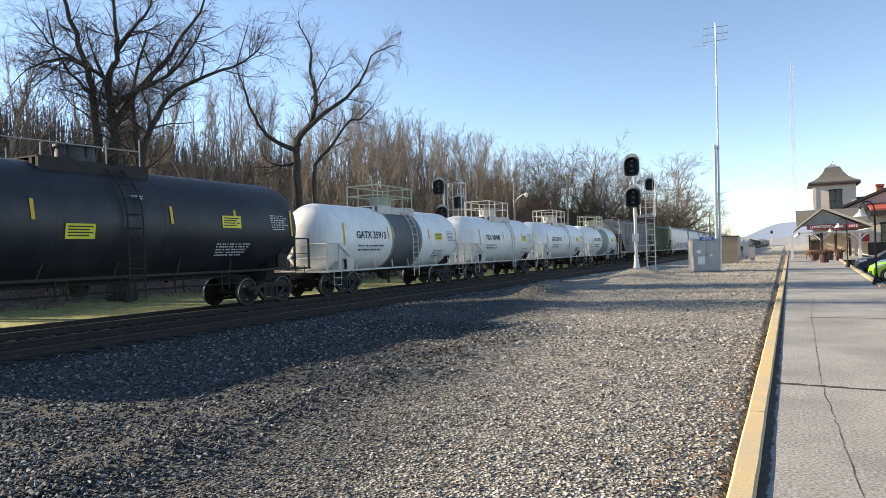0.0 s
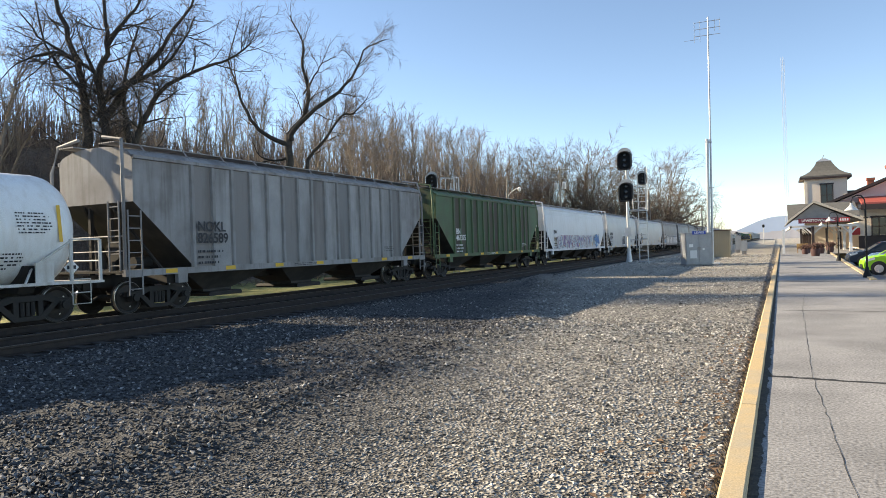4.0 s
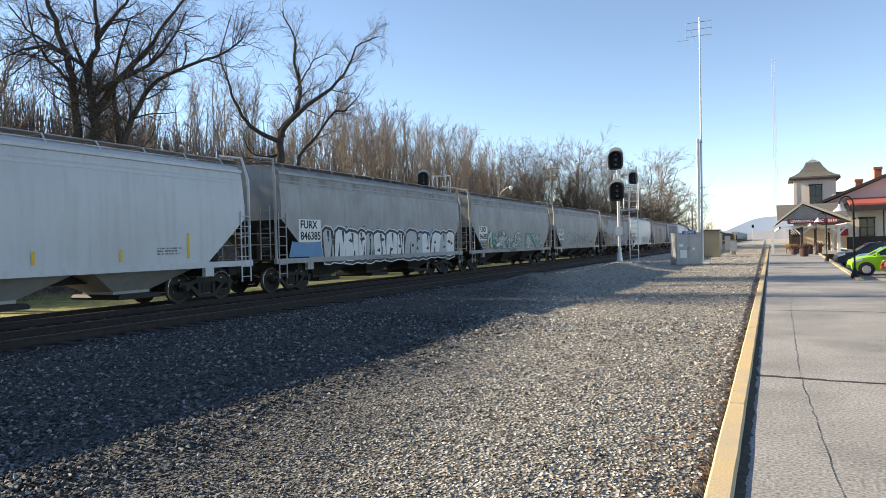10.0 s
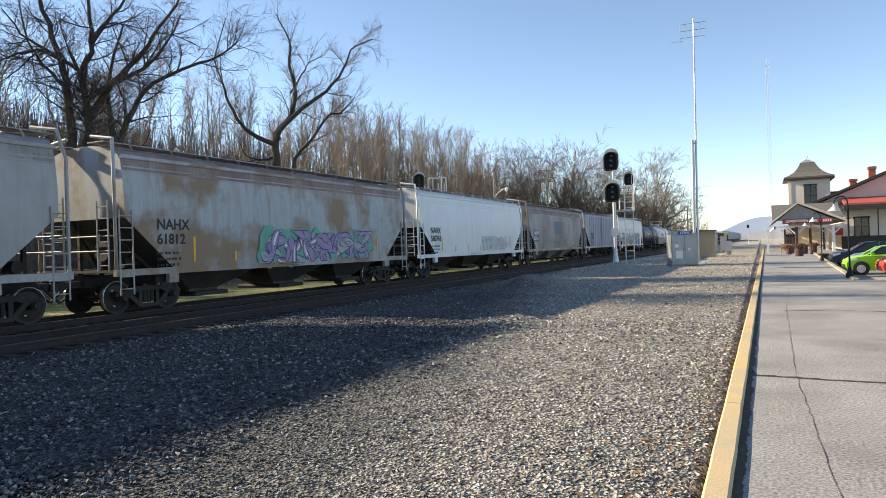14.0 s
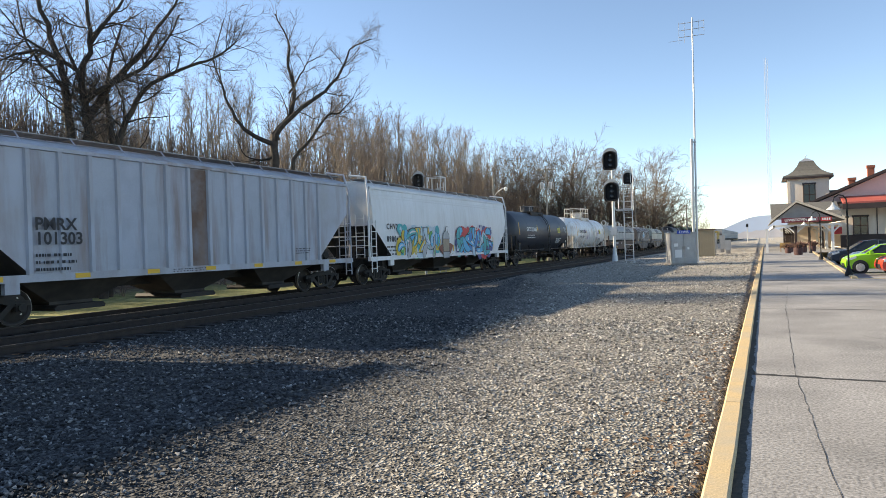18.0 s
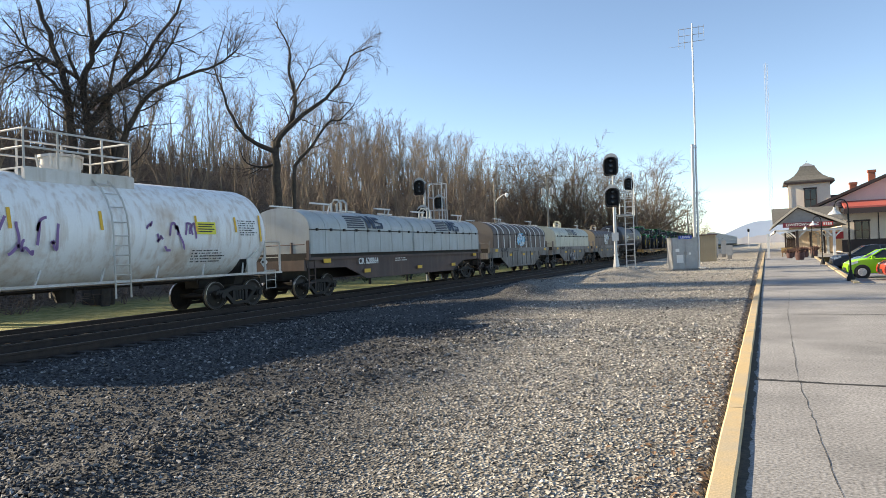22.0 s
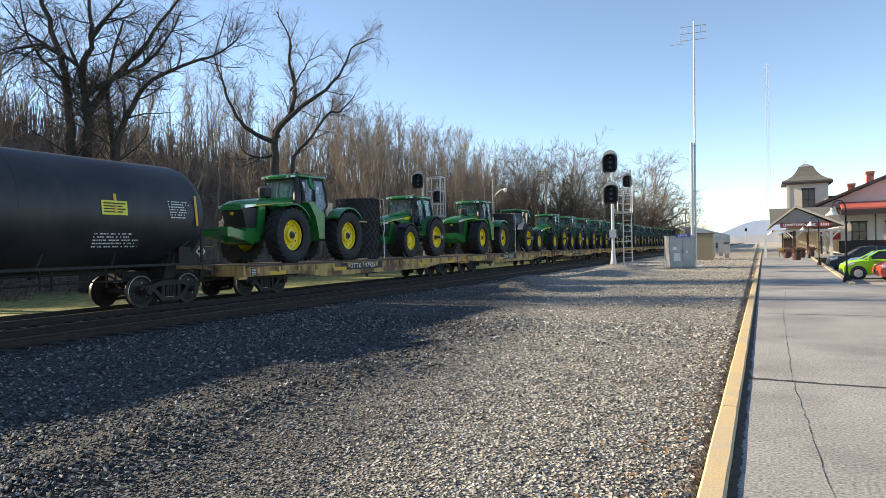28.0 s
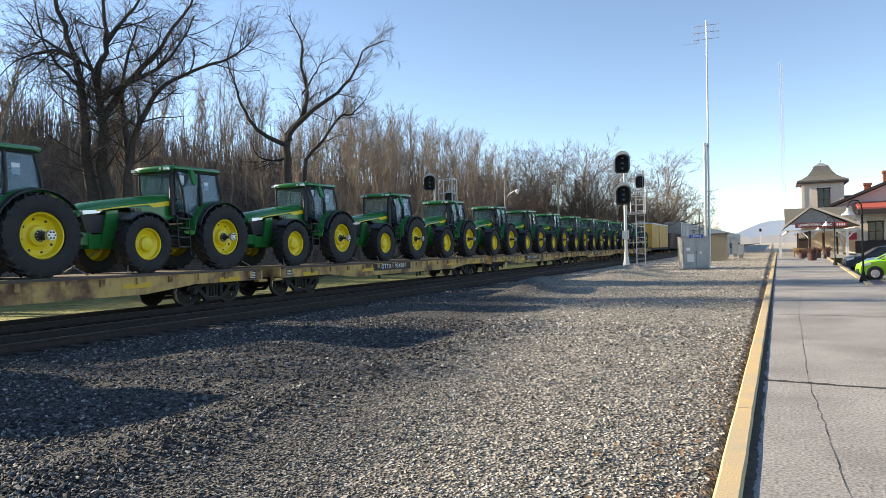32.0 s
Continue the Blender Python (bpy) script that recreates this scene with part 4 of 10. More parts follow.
# -- tank wagons --
def tank_car(name_label, length, r, zc, paint, rail_mt, band=None, mark="", mark_mt="ink", mark_y=0.0, mark_size=0.42, fittings="cage", stripes=(), sheet="ink", grp="tank wagons of the train", seed=0, top_mt=None):
    car = thing("tank_wagon", name_label, "tank wagon", group=grp)
    half = length / 2
    body = half - 0.75 - 0.1
    prof, hd = [], 0.72 * r * 0.75
    for i in range(8):
        a = math.pi / 2 * i / 7
        prof.append((r * math.sin(a), -body + hd * (1 - math.cos(a))))
    prof += [(r, -body + hd + (2 * body - 2 * hd) * k / 6) for k in range(1, 6)]
    prof += [(q, -h) for q, h in prof[:8][::-1]]
    bm = bmesh.new()
    lathe(bm, prof, (0, 0, zc), (0, 1, 0), 40)
    shell = part("shell", bm, M[paint], car, smooth=50)
    for k in range(1, 5):
        bm = bmesh.new()
        yk = -body + 2 * body * k / 5
        lathe(bm, [(r - 0.05, yk - 0.02), (r + 0.004, yk - 0.015), (r + 0.004, yk + 0.015), (r - 0.05, yk + 0.02)], (0, 0, zc), (0, 1, 0), 40)
        part("weld_seam", bm, M[paint], shell, smooth=50)
    if band:
        bm = bmesh.new()
        w = band[1] / 2
        lathe(bm, [(r - 0.05, -w), (r + 0.006, -w), (r + 0.006, w), (r - 0.05, w)], (0, band[2], zc), (0, 1, 0), 40)
        part("shell_band", bm, M[band[0]], car, "dull grey-green spill band", smooth=50)
        if len(band) > 3:
            bm = bmesh.new()
            w += 0.16
            lathe(bm, [(r - 0.05, -w), (r + 0.003, -w), (r + 0.003, w), (r - 0.05, w)], (0, band[2], zc), (0, 1, 0), 40)
            part("band_edge", bm, M[band[3]], car, smooth=50)
    # draft sills, bolsters, side walks
    for s in (-1, 1):
        bm = bmesh.new()
        box(bm, -0.3, 0.3, s * (half - 3.4), s * (half - 0.75), 0.72, 1.02)
        prism(bm, [(-0.95, 0.8), (0.95, 0.8), (1.25, zc - 0.85), (-1.25, zc - 0.85)], "y", s * (half - 2.3) - 0.2, s * (half - 2.3) + 0.2)
        part("draft_sill", bm, M["steel_dark"], car)
    zs = zc - r * 0.93 + 0.06
    for sx in (-1, 1):
        bm = bmesh.new()
        box(bm, sx * 1.42 - 0.04, sx * 1.42 + 0.04, -half + 1.3, half - 1.3, zs - 0.05, zs + 0.02)
        for k in range(7):
            yk = -half + 2.6 + (length - 5.2) * k / 6
            pipe(bm, [(sx * 1.42, yk, zs), (sx * 1.2, yk + 0.3, zs + 0.35)], 0.03, 5)
        part("side_rail", bm, M[rail_mt], car)
    for sy in (-1, 1):
        bm = bmesh.new()
        box(bm, -1.45, 1.45, sy * (half - 1.5), sy * (half - 0.55), zs - 0.06, zs)
        for sx in (-1, 1):
            for q in (half - 0.62, half - 1.42):
                cyl(bm, (sx * 1.4, sy * q, zs), (sx * 1.4, sy * q, zs + 1.05), 0.045, n=7)
            pipe(bm, [(sx * 1.4, sy * (half - 0.62), zs + 1.05), (sx * 1.4, sy * (half - 1.42), zs + 1.05)], 0.02, 5)
            pipe(bm, [(sx * 1.4, sy * (half - 1.42), zs + 1.0), (sx * 1.4, sy * (half - 2.3), zs + 0.45), (sx * 1.4, sy * (half - 2.3), zs)], 0.03, 5)
            box(bm, sx * 1.42 - 0.02, sx * 1.42 + 0.02, sy * (half - 2.35), sy * (half - 1.9), zs - 0.02, zs + 0.5)
        for h in (0.5, 1.05):
            pipe(bm, [(-1.4, sy * (half - 0.62), zs + h), (1.4, sy * (half - 0.62), zs + h)], 0.02, 5)
        for h in (0.05, -0.28, -0.56):
            for sx in (-1, 1):
                pipe(bm, [(sx * 1.46, sy * (half - 1.45), zs), (sx * 1.46, sy * (half - 1.45), zs + h), (sx * 1.46, sy * (half - 0.95), zs + h), (sx * 1.46, sy * (half - 0.95), zs)], 0.016, 5)
        part("end_platform", bm, M[rail_mt], car)
    bm = bmesh.new()
    cyl(bm, (0.75, -half + 2.0, zs + 0.3), (0.75, -half + 2.7, zs + 0.3), 0.16, n=10)
    box(bm, 0.6, 1.25, -half + 1.6, -half + 1.95, zs, zs + 0.35)
    part("brake_cylinder", bm, M[rail_mt], car)
    # ladders
    for sx in (-1, 1):
        bm = bmesh.new()
        for q in (-0.24, 0.24):
            pts = [(sx * (r * math.sin(a) + 0.12), 0.5 + q, zc + (r + 0.1) * math.cos(a)) for a in [math.pi * 0.5 * k / 6 for k in range(7)]]
            pipe(bm, pts + [(sx * (r + 0.14), 0.5 + q, zs - 0.45)], 0.026, 6)
        for k in range(6):
            a = math.pi * 0.5 * (k + 0.5) / 6
            pipe(bm, [(sx * (r * math.sin(a) + 0.12), 0.26, zc + (r + 0.1) * math.cos(a)), (sx * (r * math.sin(a) + 0.12), 0.74, zc + (r + 0.1) * math.cos(a))], 0.018, 5)
        for k in range(6):
            zk = zc - 0.15 - k * (zc - zs + 0.2) / 6
            pipe(bm, [(sx * (r + 0.14), 0.26, zk), (sx * (r + 0.14), 0.74, zk)], 0.018, 5)
        part("ladder", bm, M[rail_mt], car)
    # top fittings
    zt = zc + r
    bm = bmesh.new()
    cyl(bm, (0, 0, zt - 0.15), (0, 0, zt + 0.48), 0.5, n=20)
    cyl(bm, (0, 0, zt + 0.48), (0, 0, zt + 0.55), 0.54, n=20)
    for k in range(6):
        a = k * math.pi / 3
        cyl(bm, (0.5 * math.cos(a), 0.5 * math.sin(a), zt + 0.2), (0.55 * math.cos(a), 0.55 * math.sin(a), zt + 0.56), 0.04, n=5)
    part("dome", bm, M[(top_mt or rail_mt) if fittings == "cage" else paint], car, smooth=40)
    for a, b in ((-1.6, -0.55), (0.55, 1.6)):
        bm = bmesh.new()
        box(bm, -0.85, 0.85, a, b, zt + 0.02, zt + 0.06)
        part("top_walk", bm, M[rail_mt], car)
    for sx in (-0.85, -0.6, 0.6, 0.85):
        bm = bmesh.new()
        box(bm, sx - 0.06, sx + 0.06, -1.6, 1.6, zt - 0.3, zt + 0.015)
        part("walk_bearer", bm, M[rail_mt], car)
    if fittings == "cage":
        bm = bmesh.new()
        for sx in (-0.82, 0.82):
            for q in (-1.55, -0.65, 0.65, 1.55):
                cyl(bm, (sx, q, zt), (sx, q, zt + 1.0), 0.03, n=6)
            for h in (0.55, 1.0):
                pipe(bm, [(sx, -1.55, zt + h), (sx, 0.65, zt + h)], 0.028, 5)
                pipe(bm, [(sx, 0.65, zt + h), (sx, 1.55, zt + h)], 0.028, 5)
        for q in (-1.55, 1.55):
            for h in (0.55, 1.0):
                pipe(bm, [(-0.82, q, zt + h), (0.82, q, zt + h)], 0.028, 5)
        part("guard_rail", bm, M[top_mt or rail_mt], car)
    else:
        bm = bmesh.new()
        for q in (-1.4, 1.5):
            for sx in (-0.7, 0.7):
                cyl(bm, (sx, q, zt), (sx, q, zt + 0.85 if q > 0 else zt + 0.4), 0.022, n=5)
        pipe(bm, [(0.7, 1.5, zt + 0.5), (0.7, -2.6, zt + 0.42)], 0.02, 5)
        part("guard_rail", bm, M["grating"], car)
    # outlet and under-rigging
    bm = bmesh.new()
    cyl(bm, (0, 0, zc - r - 0.35), (0, 0, zc - r + 0.1), 0.22, 0.35, n=12)
    pipe(bm, [(0.35, -half + 3.2, zc - r + 0.02), (0.35, half - 3.2, zc - r + 0.02)], 0.03, 5)
    pipe(bm, [(-0.5, -half + 3.2, zc - r - 0.05), (-0.5, half - 3.2, zc - r - 0.05)], 0.03, 5)
    for k in range(5):
        box(bm, 0.3, 0.4, -half + 3.6 + k * (length - 7.2) / 4, -half + 3.66 + k * (length - 7.2) / 4, zc - r - 0.12, zc - r + 0.2)
    if fittings == "low":
        for h in (0.02, 0.26):
            pipe(bm, [(0.75, -half + 3.6, zc - r - h), (0.75, half - 3.6, zc - r - h)], 0.028, 5)
        for k in range(6):
            for q in (0.0, 0.32):
                yk = -half + 3.9 + k * (length - 8.2) / 5 + q
                cyl(bm, (0.75, yk, zc - r - 0.42), (0.7, yk, zc - r + 0.3), 0.03, n=5)
    part("under_rigging", bm, M["steel_dark"], car)
    running_gear(car, length, length - 4.6)
    # lettering on both sides
    for sx, turn in ((1, 0), (-1, 180)):
        side = pose(0, 0, 0, 0, 0, turn)

        def onto(y, z):
            x = math.sqrt(max(0.1, r * r - (z - zc) ** 2)) + 0.012
            return side @ pose(x, y, z, 0, -math.degrees(math.asin(max(-1, min(1, (z - zc) / r)))), 0)
        if mark:
            lettering("reporting_mark", mark, mark_size, M[mark_mt], car, onto(mark_y, zc + 0.12))
            k1 = small_print(car, 0, 0, 0, 2.0, 2, 0.17, mark_mt, seed=seed)
            k1.matrix_basis = onto(mark_y - 1.0, zc - 0.28)
        else:
            if paint == "black":
                k1 = placards(car, 0, 0, 0)
                k1.matrix_basis = onto(-1.0, zc - 0.25)
            k1 = small_print(car, 0, 0, 0, 0.5, 2, 0.08, mark_mt, seed=seed)
            k1.matrix_basis = onto(0.6, zc + 0.75)
        k1 = small_print(car, 0, 0, 0, 1.5, 5, 0.09, mark_mt, seed=seed + 1)
        k1.matrix_basis = onto(body * 0.45, zc - 0.55)
        for y in stripes:
            k1 = stripe(car, 0, 0, 0, 0.5)
            k1.matrix_basis = onto(y, zc + 0.25)
        for y in (-body + hd + 0.1, body - hd - 0.1):
            k1 = stripe(car, 0, 0, 0, 0.9)
            k1.matrix_basis = onto(y, zc + 0.15)
        k1 = placards(car, 0, 0, 0)
        k1.matrix_basis = onto(body * 0.52, zc + 0.12)
        k1 = small_print(car, 0, 0, 0, 0.85, 7, 0.08, mark_mt, seed=seed + 2)
        k1.matrix_basis = onto(body - hd - 1.15, zc + 0.4)
        k1 = diamond(car, 0, 0, 0)
        k1.matrix_basis = side @ pose(1.3, half - 1.35, zs + 0.35)
    return car


# -- covered hoppers --
def hopper_car(label, length, top, paint, bays=3, ribs=0, mark="", mark2="", mark_mt="ink", mark_box=None, art=None, lines=0, sill=None, board="grating", roof=None, seed=0, grp="covered hoppers of the train", cut=0.42, stripes=True, size=0.42, mark_z=2.25, mark_in=1.05, gap=1.0, space=1.0, bay_mt="underdark"):
    car = thing("covered_hopper", label, "hopper wagon", group=grp)
    half = length / 2
    hb = half - 0.95                       # half length of the body
    zs, zc, wide = 1.28, 1.28 + (cut if ribs else cut - 0.13) * (top - 1.28) + 0.35, (1.5 if ribs else 1.58)
    bot, run = 1.22, (2.1 if ribs else 1.65)   # foot of the side, length of the end slope

    def wid(z):
        u = (z - bot) / (top - bot)
        return wide if ribs else wide - 0.22 * max(0.0, u - 0.45) ** 2 / 0.3 - 0.06 * max(0.0, 0.25 - u)
    zr = top - 0.42                         # eaves

    def section(y):
        d = hb - abs(y)
        lo = max(bot, zc - (zc - bot) * d / run)
        pts = []
        for k in range(9):
            z = lo + (zr - lo) * k / 8
            pts.append((wid(z), z))
        w = wid(zr)
        pts += [(w * 0.9, zr + 0.14), (w * 0.6, zr + 0.27), (w * 0.25, zr + 0.33)]
        full = pts + [(-x, z) for x, z in pts[::-1]]
        return [(x, y, z) for x, z in full]
    ys = [-hb, -hb + run / 3, -hb + run * 2 / 3, -hb + run] + [-hb + run + 2 * (hb - run) * k / 8 for k in range(1, 8)] + [hb - run, hb - run * 2 / 3, hb - run / 3, hb]
    bm = bmesh.new()
    # faces beneath the body take the dark material: shade painted under the end slopes
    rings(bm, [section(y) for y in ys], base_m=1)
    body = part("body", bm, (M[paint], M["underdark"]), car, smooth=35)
    if roof:
        bm = bmesh.new()
        w = wid(zr) + 0.015
        prof = [(wid(zr - 0.4) + 0.012, zr - 0.4), (w, zr), (w * 0.9, zr + 0.15), (w * 0.6, zr + 0.28), (w * 0.25, zr + 0.34)]
        prof = prof + [(-x, z) for x, z in prof[::-1]]
        rings(bm, [[(x, y, z) for x, z in prof] for y in (-hb + 0.01, hb - 0.01)])
        part("roof", bm, M[roof], car, "stained roof", smooth=35)
    bm = bmesh.new()
    for sx in (-1, 1):
        prism(bm, [(sx * (wid(zr) - 0.02), zr - 0.09), (sx * (wid(zr) + 0.06), zr - 0.07), (sx * (wid(zr) + 0.06), zr + 0.02), (sx * (wid(zr) - 0.06), zr + 0.05)], "y", -hb, hb)
    part("eaves_rail", bm, M[paint], car)
    heights = [bot + (zr - bot) * (k + 1) / (lines + 1) for k in range(lines)] if lines or ribs else [zr - 0.3, zr - 0.42]
    for z in heights:
        bm = bmesh.new()
        for sx in (-1, 1):
            box(bm, sx * (wid(z) - 0.01), sx * (wid(z) + 0.014), -hb + run if z < zc else -hb + 0.05, hb - run if z < zc else hb - 0.05, z - 0.02, z + 0.02)
        part("side_seam", bm, M[paint], body)
    if ribs:
        def rib_mesh():
            b = bmesh.new()
            prism(b, [(0, -0.075), (0.085, -0.05), (0.085, 0.05), (0, 0.075)], "z", bot + 0.02, zr - 0.08)
            return mesh_of("rib", b, M[paint])
        rm = once(("rib", paint, top), rib_mesh)
        gap = (2 * hb - 4.1) / (ribs - 1)

        def plate_mesh():
            b = bmesh.new()
            box(b, 0, 0.006, 0.06, gap - 0.06, bot + 0.03, zr - 0.1)
            return mesh_of("side_plate", b, M[paint + "_panel"])
        pm = once(("plate", paint), plate_mesh)
        for k in range(ribs - 1):
            y = -hb + 2.05 + gap * k
            part("side_plate", pm, None, car, at=pose(wide, y, 0))
            part("side_plate", pm, None, car, at=pose(-wide, y + gap, 0, 0, 0, 180))
        for k in range(ribs):
            y = -hb + 2.05 + (2 * hb - 4.1) * k / (ribs - 1)
            part("rib", rm, None, car, at=pose(wide - 0.005, y, 0))
            part("rib", rm, None, car, at=pose(-wide + 0.005, y, 0, 0, 0, 180))
    # side sills
    for sx in (-1, 1):
        bm = bmesh.new()
        hs = half - 0.62
        box(bm, sx * (wide - 0.1), sx * (wide + 0.03), -hs, hs, 1.06, 1.24)
        for s in (-1, 1):
            box(bm, sx * (wide - 0.12), sx * (wide + 0.02), s * (half - 2.75), s * (half - 2.4), 0.8, 1.08)
        part("side_sill", bm, M[sill or paint], car)
    # centre sill, bays
    bm = bmesh.new()
    box(bm, -0.28, 0.28, -half + 0.7, half - 0.7, 0.76, 1.1)
    for s in (-1, 1):
        box(bm, -1.3, 1.3, s * (half - 2.35) - 0.18, s * (half - 2.35) + 0.18, 0.8, 1.22)
        for sx in (-1, 1):
            pipe(bm, [(sx * 1.1, s * (half - 2.3), 1.1), (sx * 0.55, s * (half - 1.0), zc - 0.05)], 0.05, 6)
            box(bm, sx * 0.42 - 0.05, sx * 0.42 + 0.05, s * (half - 1.1) - 0.05, s * (half - 1.1) + 0.05, 1.1, zc)
        prism(bm, [(-1.45, 1.16), (1.45, 1.16), (1.45, 1.22), (-1.45, 1.22)], "y", s * (half - 0.62), s * (half - 1.3))
    cyl(bm, (0.62, -half + 1.6, 1.42), (0.62, -half + 2.15, 1.42), 0.17, n=12)
    cyl(bm, (-0.1, half - 1.5, 1.4), (0.8, half - 1.5, 1.4), 0.16, n=12)
    box(bm, 0.2, 0.55, -half + 1.2, -half + 1.5, 1.22, 1.75)
    cyl(bm, (0.9, -half + 0.75, 1.75), (0.9, -half + 0.8, 1.75), 0.28, n=14)
    part("underframe", bm, M["steel_dark"], car)
    span = (2 * hb - 3.4) / bays
    for k in range(bays):
        yc = -hb + 1.7 + span * (k + 0.5)
        bm = bmesh.new()
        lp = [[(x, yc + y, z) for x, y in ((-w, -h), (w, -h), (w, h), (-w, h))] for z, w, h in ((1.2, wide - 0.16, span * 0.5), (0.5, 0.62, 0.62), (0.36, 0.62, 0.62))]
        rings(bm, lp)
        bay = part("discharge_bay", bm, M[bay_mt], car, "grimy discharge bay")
        bm = bmesh.new()
        prism(bm, [(yc - 0.74, 0.34), (yc - 0.7, 0.28), (yc + 0.7, 0.28), (yc + 0.74, 0.34), (yc + 0.66, 0.42), (yc - 0.66, 0.42)], "x", -0.98, 0.98)
        part("outlet_gate", bm, M["steel_dark"], bay)
    # end frames, ladders
    for s in (-1, 1):
        for sx in (-1, 1):
            bm = bmesh.new()
            pipe(bm, [(sx * (wide - 0.05), s * (half - 0.68), 1.1), (sx * (wide - 0.05), s * (half - 0.68), zr - 0.3), (sx * (wide - 0.2), s * (half - 0.8), top + 0.02), (sx * 0.5, s * (half - 0.85), top + 0.16)], 0.05, 6)
            part("corner_post", bm, M[sill or paint], car)
            part("ladder", ladder_mesh(2.3, 0.42, 7, mt=sill or paint), None, car, at=pose(sx * (wide + 0.03), s * (half - 0.95), 0.55))
            part("ladder", ladder_mesh(1.9, 0.42, 6, mt=sill or paint), None, car, at=pose(sx * 1.1, s * (half - 0.64), 1.2, 0, 0, 90))
        bm = bmesh.new()
        for h in (1.75, 2.15):
            pipe(bm, [(-wide + 0.05, s * (half - 0.66), h), (wide - 0.05, s * (half - 0.66), h)], 0.02, 5)
        part("end_rail", bm, M[sill or paint], car)
    # roof walk and hatches
    zt = zr + 0.39
    for sx in (-1, 1):
        bm = bmesh.new()
        for q in (0.56, 0.65, 0.74, 0.83, 0.92, 1.01, 1.1):
            box(bm, sx * q - 0.03, sx * q + 0.03, -half + 0.7, half - 0.7, zt - 0.03, zt)
        n = int(length / 0.6)
        for k in range(n + 1):
            y = -half + 0.8 + (length - 1.6) * k / n
            box(bm, min(sx * 0.53, sx * 1.13), max(sx * 0.53, sx * 1.13), y - 0.015, y + 0.015, zt - 0.028, zt - 0.004)
        part("running_board", bm, M[board], car)
        for k in range(int(length / 1.6)):
            y = -hb + 0.6 + (2 * hb - 1.2) * k / (int(length / 1.6) - 1)
            bm = once(("bracket", paint, top, sx), lambda: bracket_mesh(sx, zr, wid(zr), zt, M[paint]))
            part("bracket", bm, None, car, at=pose(0, y, 0))
    bm = bmesh.new()
    box(bm, -0.36, 0.36, -hb + 0.9, hb - 0.9, zr + 0.3, zr + 0.42)
    for k in range(8):
        y = -hb + 1.6 + (2 * hb - 3.2) * k / 7
        box(bm, -0.42, 0.42, y - 0.05, y + 0.05, zr + 0.3, zr + 0.47)
    part("roof_hatch", bm, M[paint], car)
    running_gear(car, length, length - 4.3)
    # paint marks on both sides
    for turn in (0, 180):
        side = pose(0, 0, 0, 0, 0, turn)
        zm = mark_z

        def onto(y, z, out=0.014):
            e = 0.02
            t = math.degrees(math.atan2(wid(z + e) - wid(z - e), 2 * e))
            return side @ pose(wid(z) + out + (0.085 if ribs else 0), y, z, 0, t, 0)
        if mark:
            ym = -hb + (mark_in if not ribs else 2.15)
            if mark_box:
                bm = bmesh.new()
                box(bm, 0, 0.003, -0.08, size * 3.05, -0.5 * size, 0.5 * size)
                bd = mesh_of("mark_panel", bm, M[mark_box])
                part("mark_panel", bd, None, car, at=onto(ym, zm + 0.5 * size, 0.008))
                part("mark_panel", bd, None, car, at=onto(ym, zm - 0.52 * size, 0.008))
            lettering("reporting_mark", mark, size, M[mark_mt], car, onto(ym, zm + 0.5 * size * gap, 0.016), align="LEFT", spacing=space)
            lettering("car_number", mark2, size, M[mark_mt], car, onto(ym, zm - 0.5 * size * gap, 0.016), align="LEFT", spacing=space)
            k1 = small_print(car, 0, 0, 0, 1.1, 3, 0.17, mark_mt, seed=seed)
            k1.matrix_basis = onto(ym, zm - (0.55 + 0.5 * gap) * size - 0.12)
        if stripes:
            for y in (-hb + 2.45, hb - 2.45):
                k1 = stripe(car, 0, 0, 0, 0.75)
                k1.matrix_basis = onto(y, 1.75)
            for k in range(1, 6):
                k1 = stripe(car, 0, 0, 0, 0.32)
                k1.matrix_basis = onto(-hb + 2.4 + (2 * hb - 4.8) * k / 6, 1.5)
        else:
            for k in range(7):
                k1 = stripe(car, 0, 0, 0, 0.12, 0.42)
                k1.matrix_basis = side @ pose(wide + 0.036, -hb + 1.2 + (2 * hb - 2.4) * k / 6, 1.16)
        k1 = small_print(car, 0, 0, 0, 0.9, 3, 0.08, mark_mt, seed=seed + 5)
        k1.matrix_basis = onto(hb - 3.6, 1.7)
        k1 = small_print(car, 0, 0, 0, 1.6, 2, 0.06, mark_mt, seed=seed + 6)
        k1.matrix_basis = side @ pose(wide + 0.033, -1.5, 1.19)
        if art and turn == 0:
            for kind, y, z, w, h in art:
                graffiti(car, onto(y, z, 0.036), w, h, kind, seed + int(y * 10))
    return car


def bracket_mesh(sx, zr, w, zt, mt):
    bm = bmesh.new()
    pipe(bm, [(sx * (w - 0.02), 0, zr - 0.03), (sx * 1.14, 0, zt - 0.03), (sx * 0.6, 0, zt - 0.03), (sx * 0.58, 0, zr + 0.2)], 0.026, 4)
    return mesh_of("bracket", bm, mt)


ART = {}


def paint_flat(name, c):
    if name not in ART:
        ART[name] = mat("spray_" + name, c, 0.5, vary=tuple(v * 0.6 for v in c), scale=2, amount=0.4, fine=0.08, bump=0)
    return ART[name]


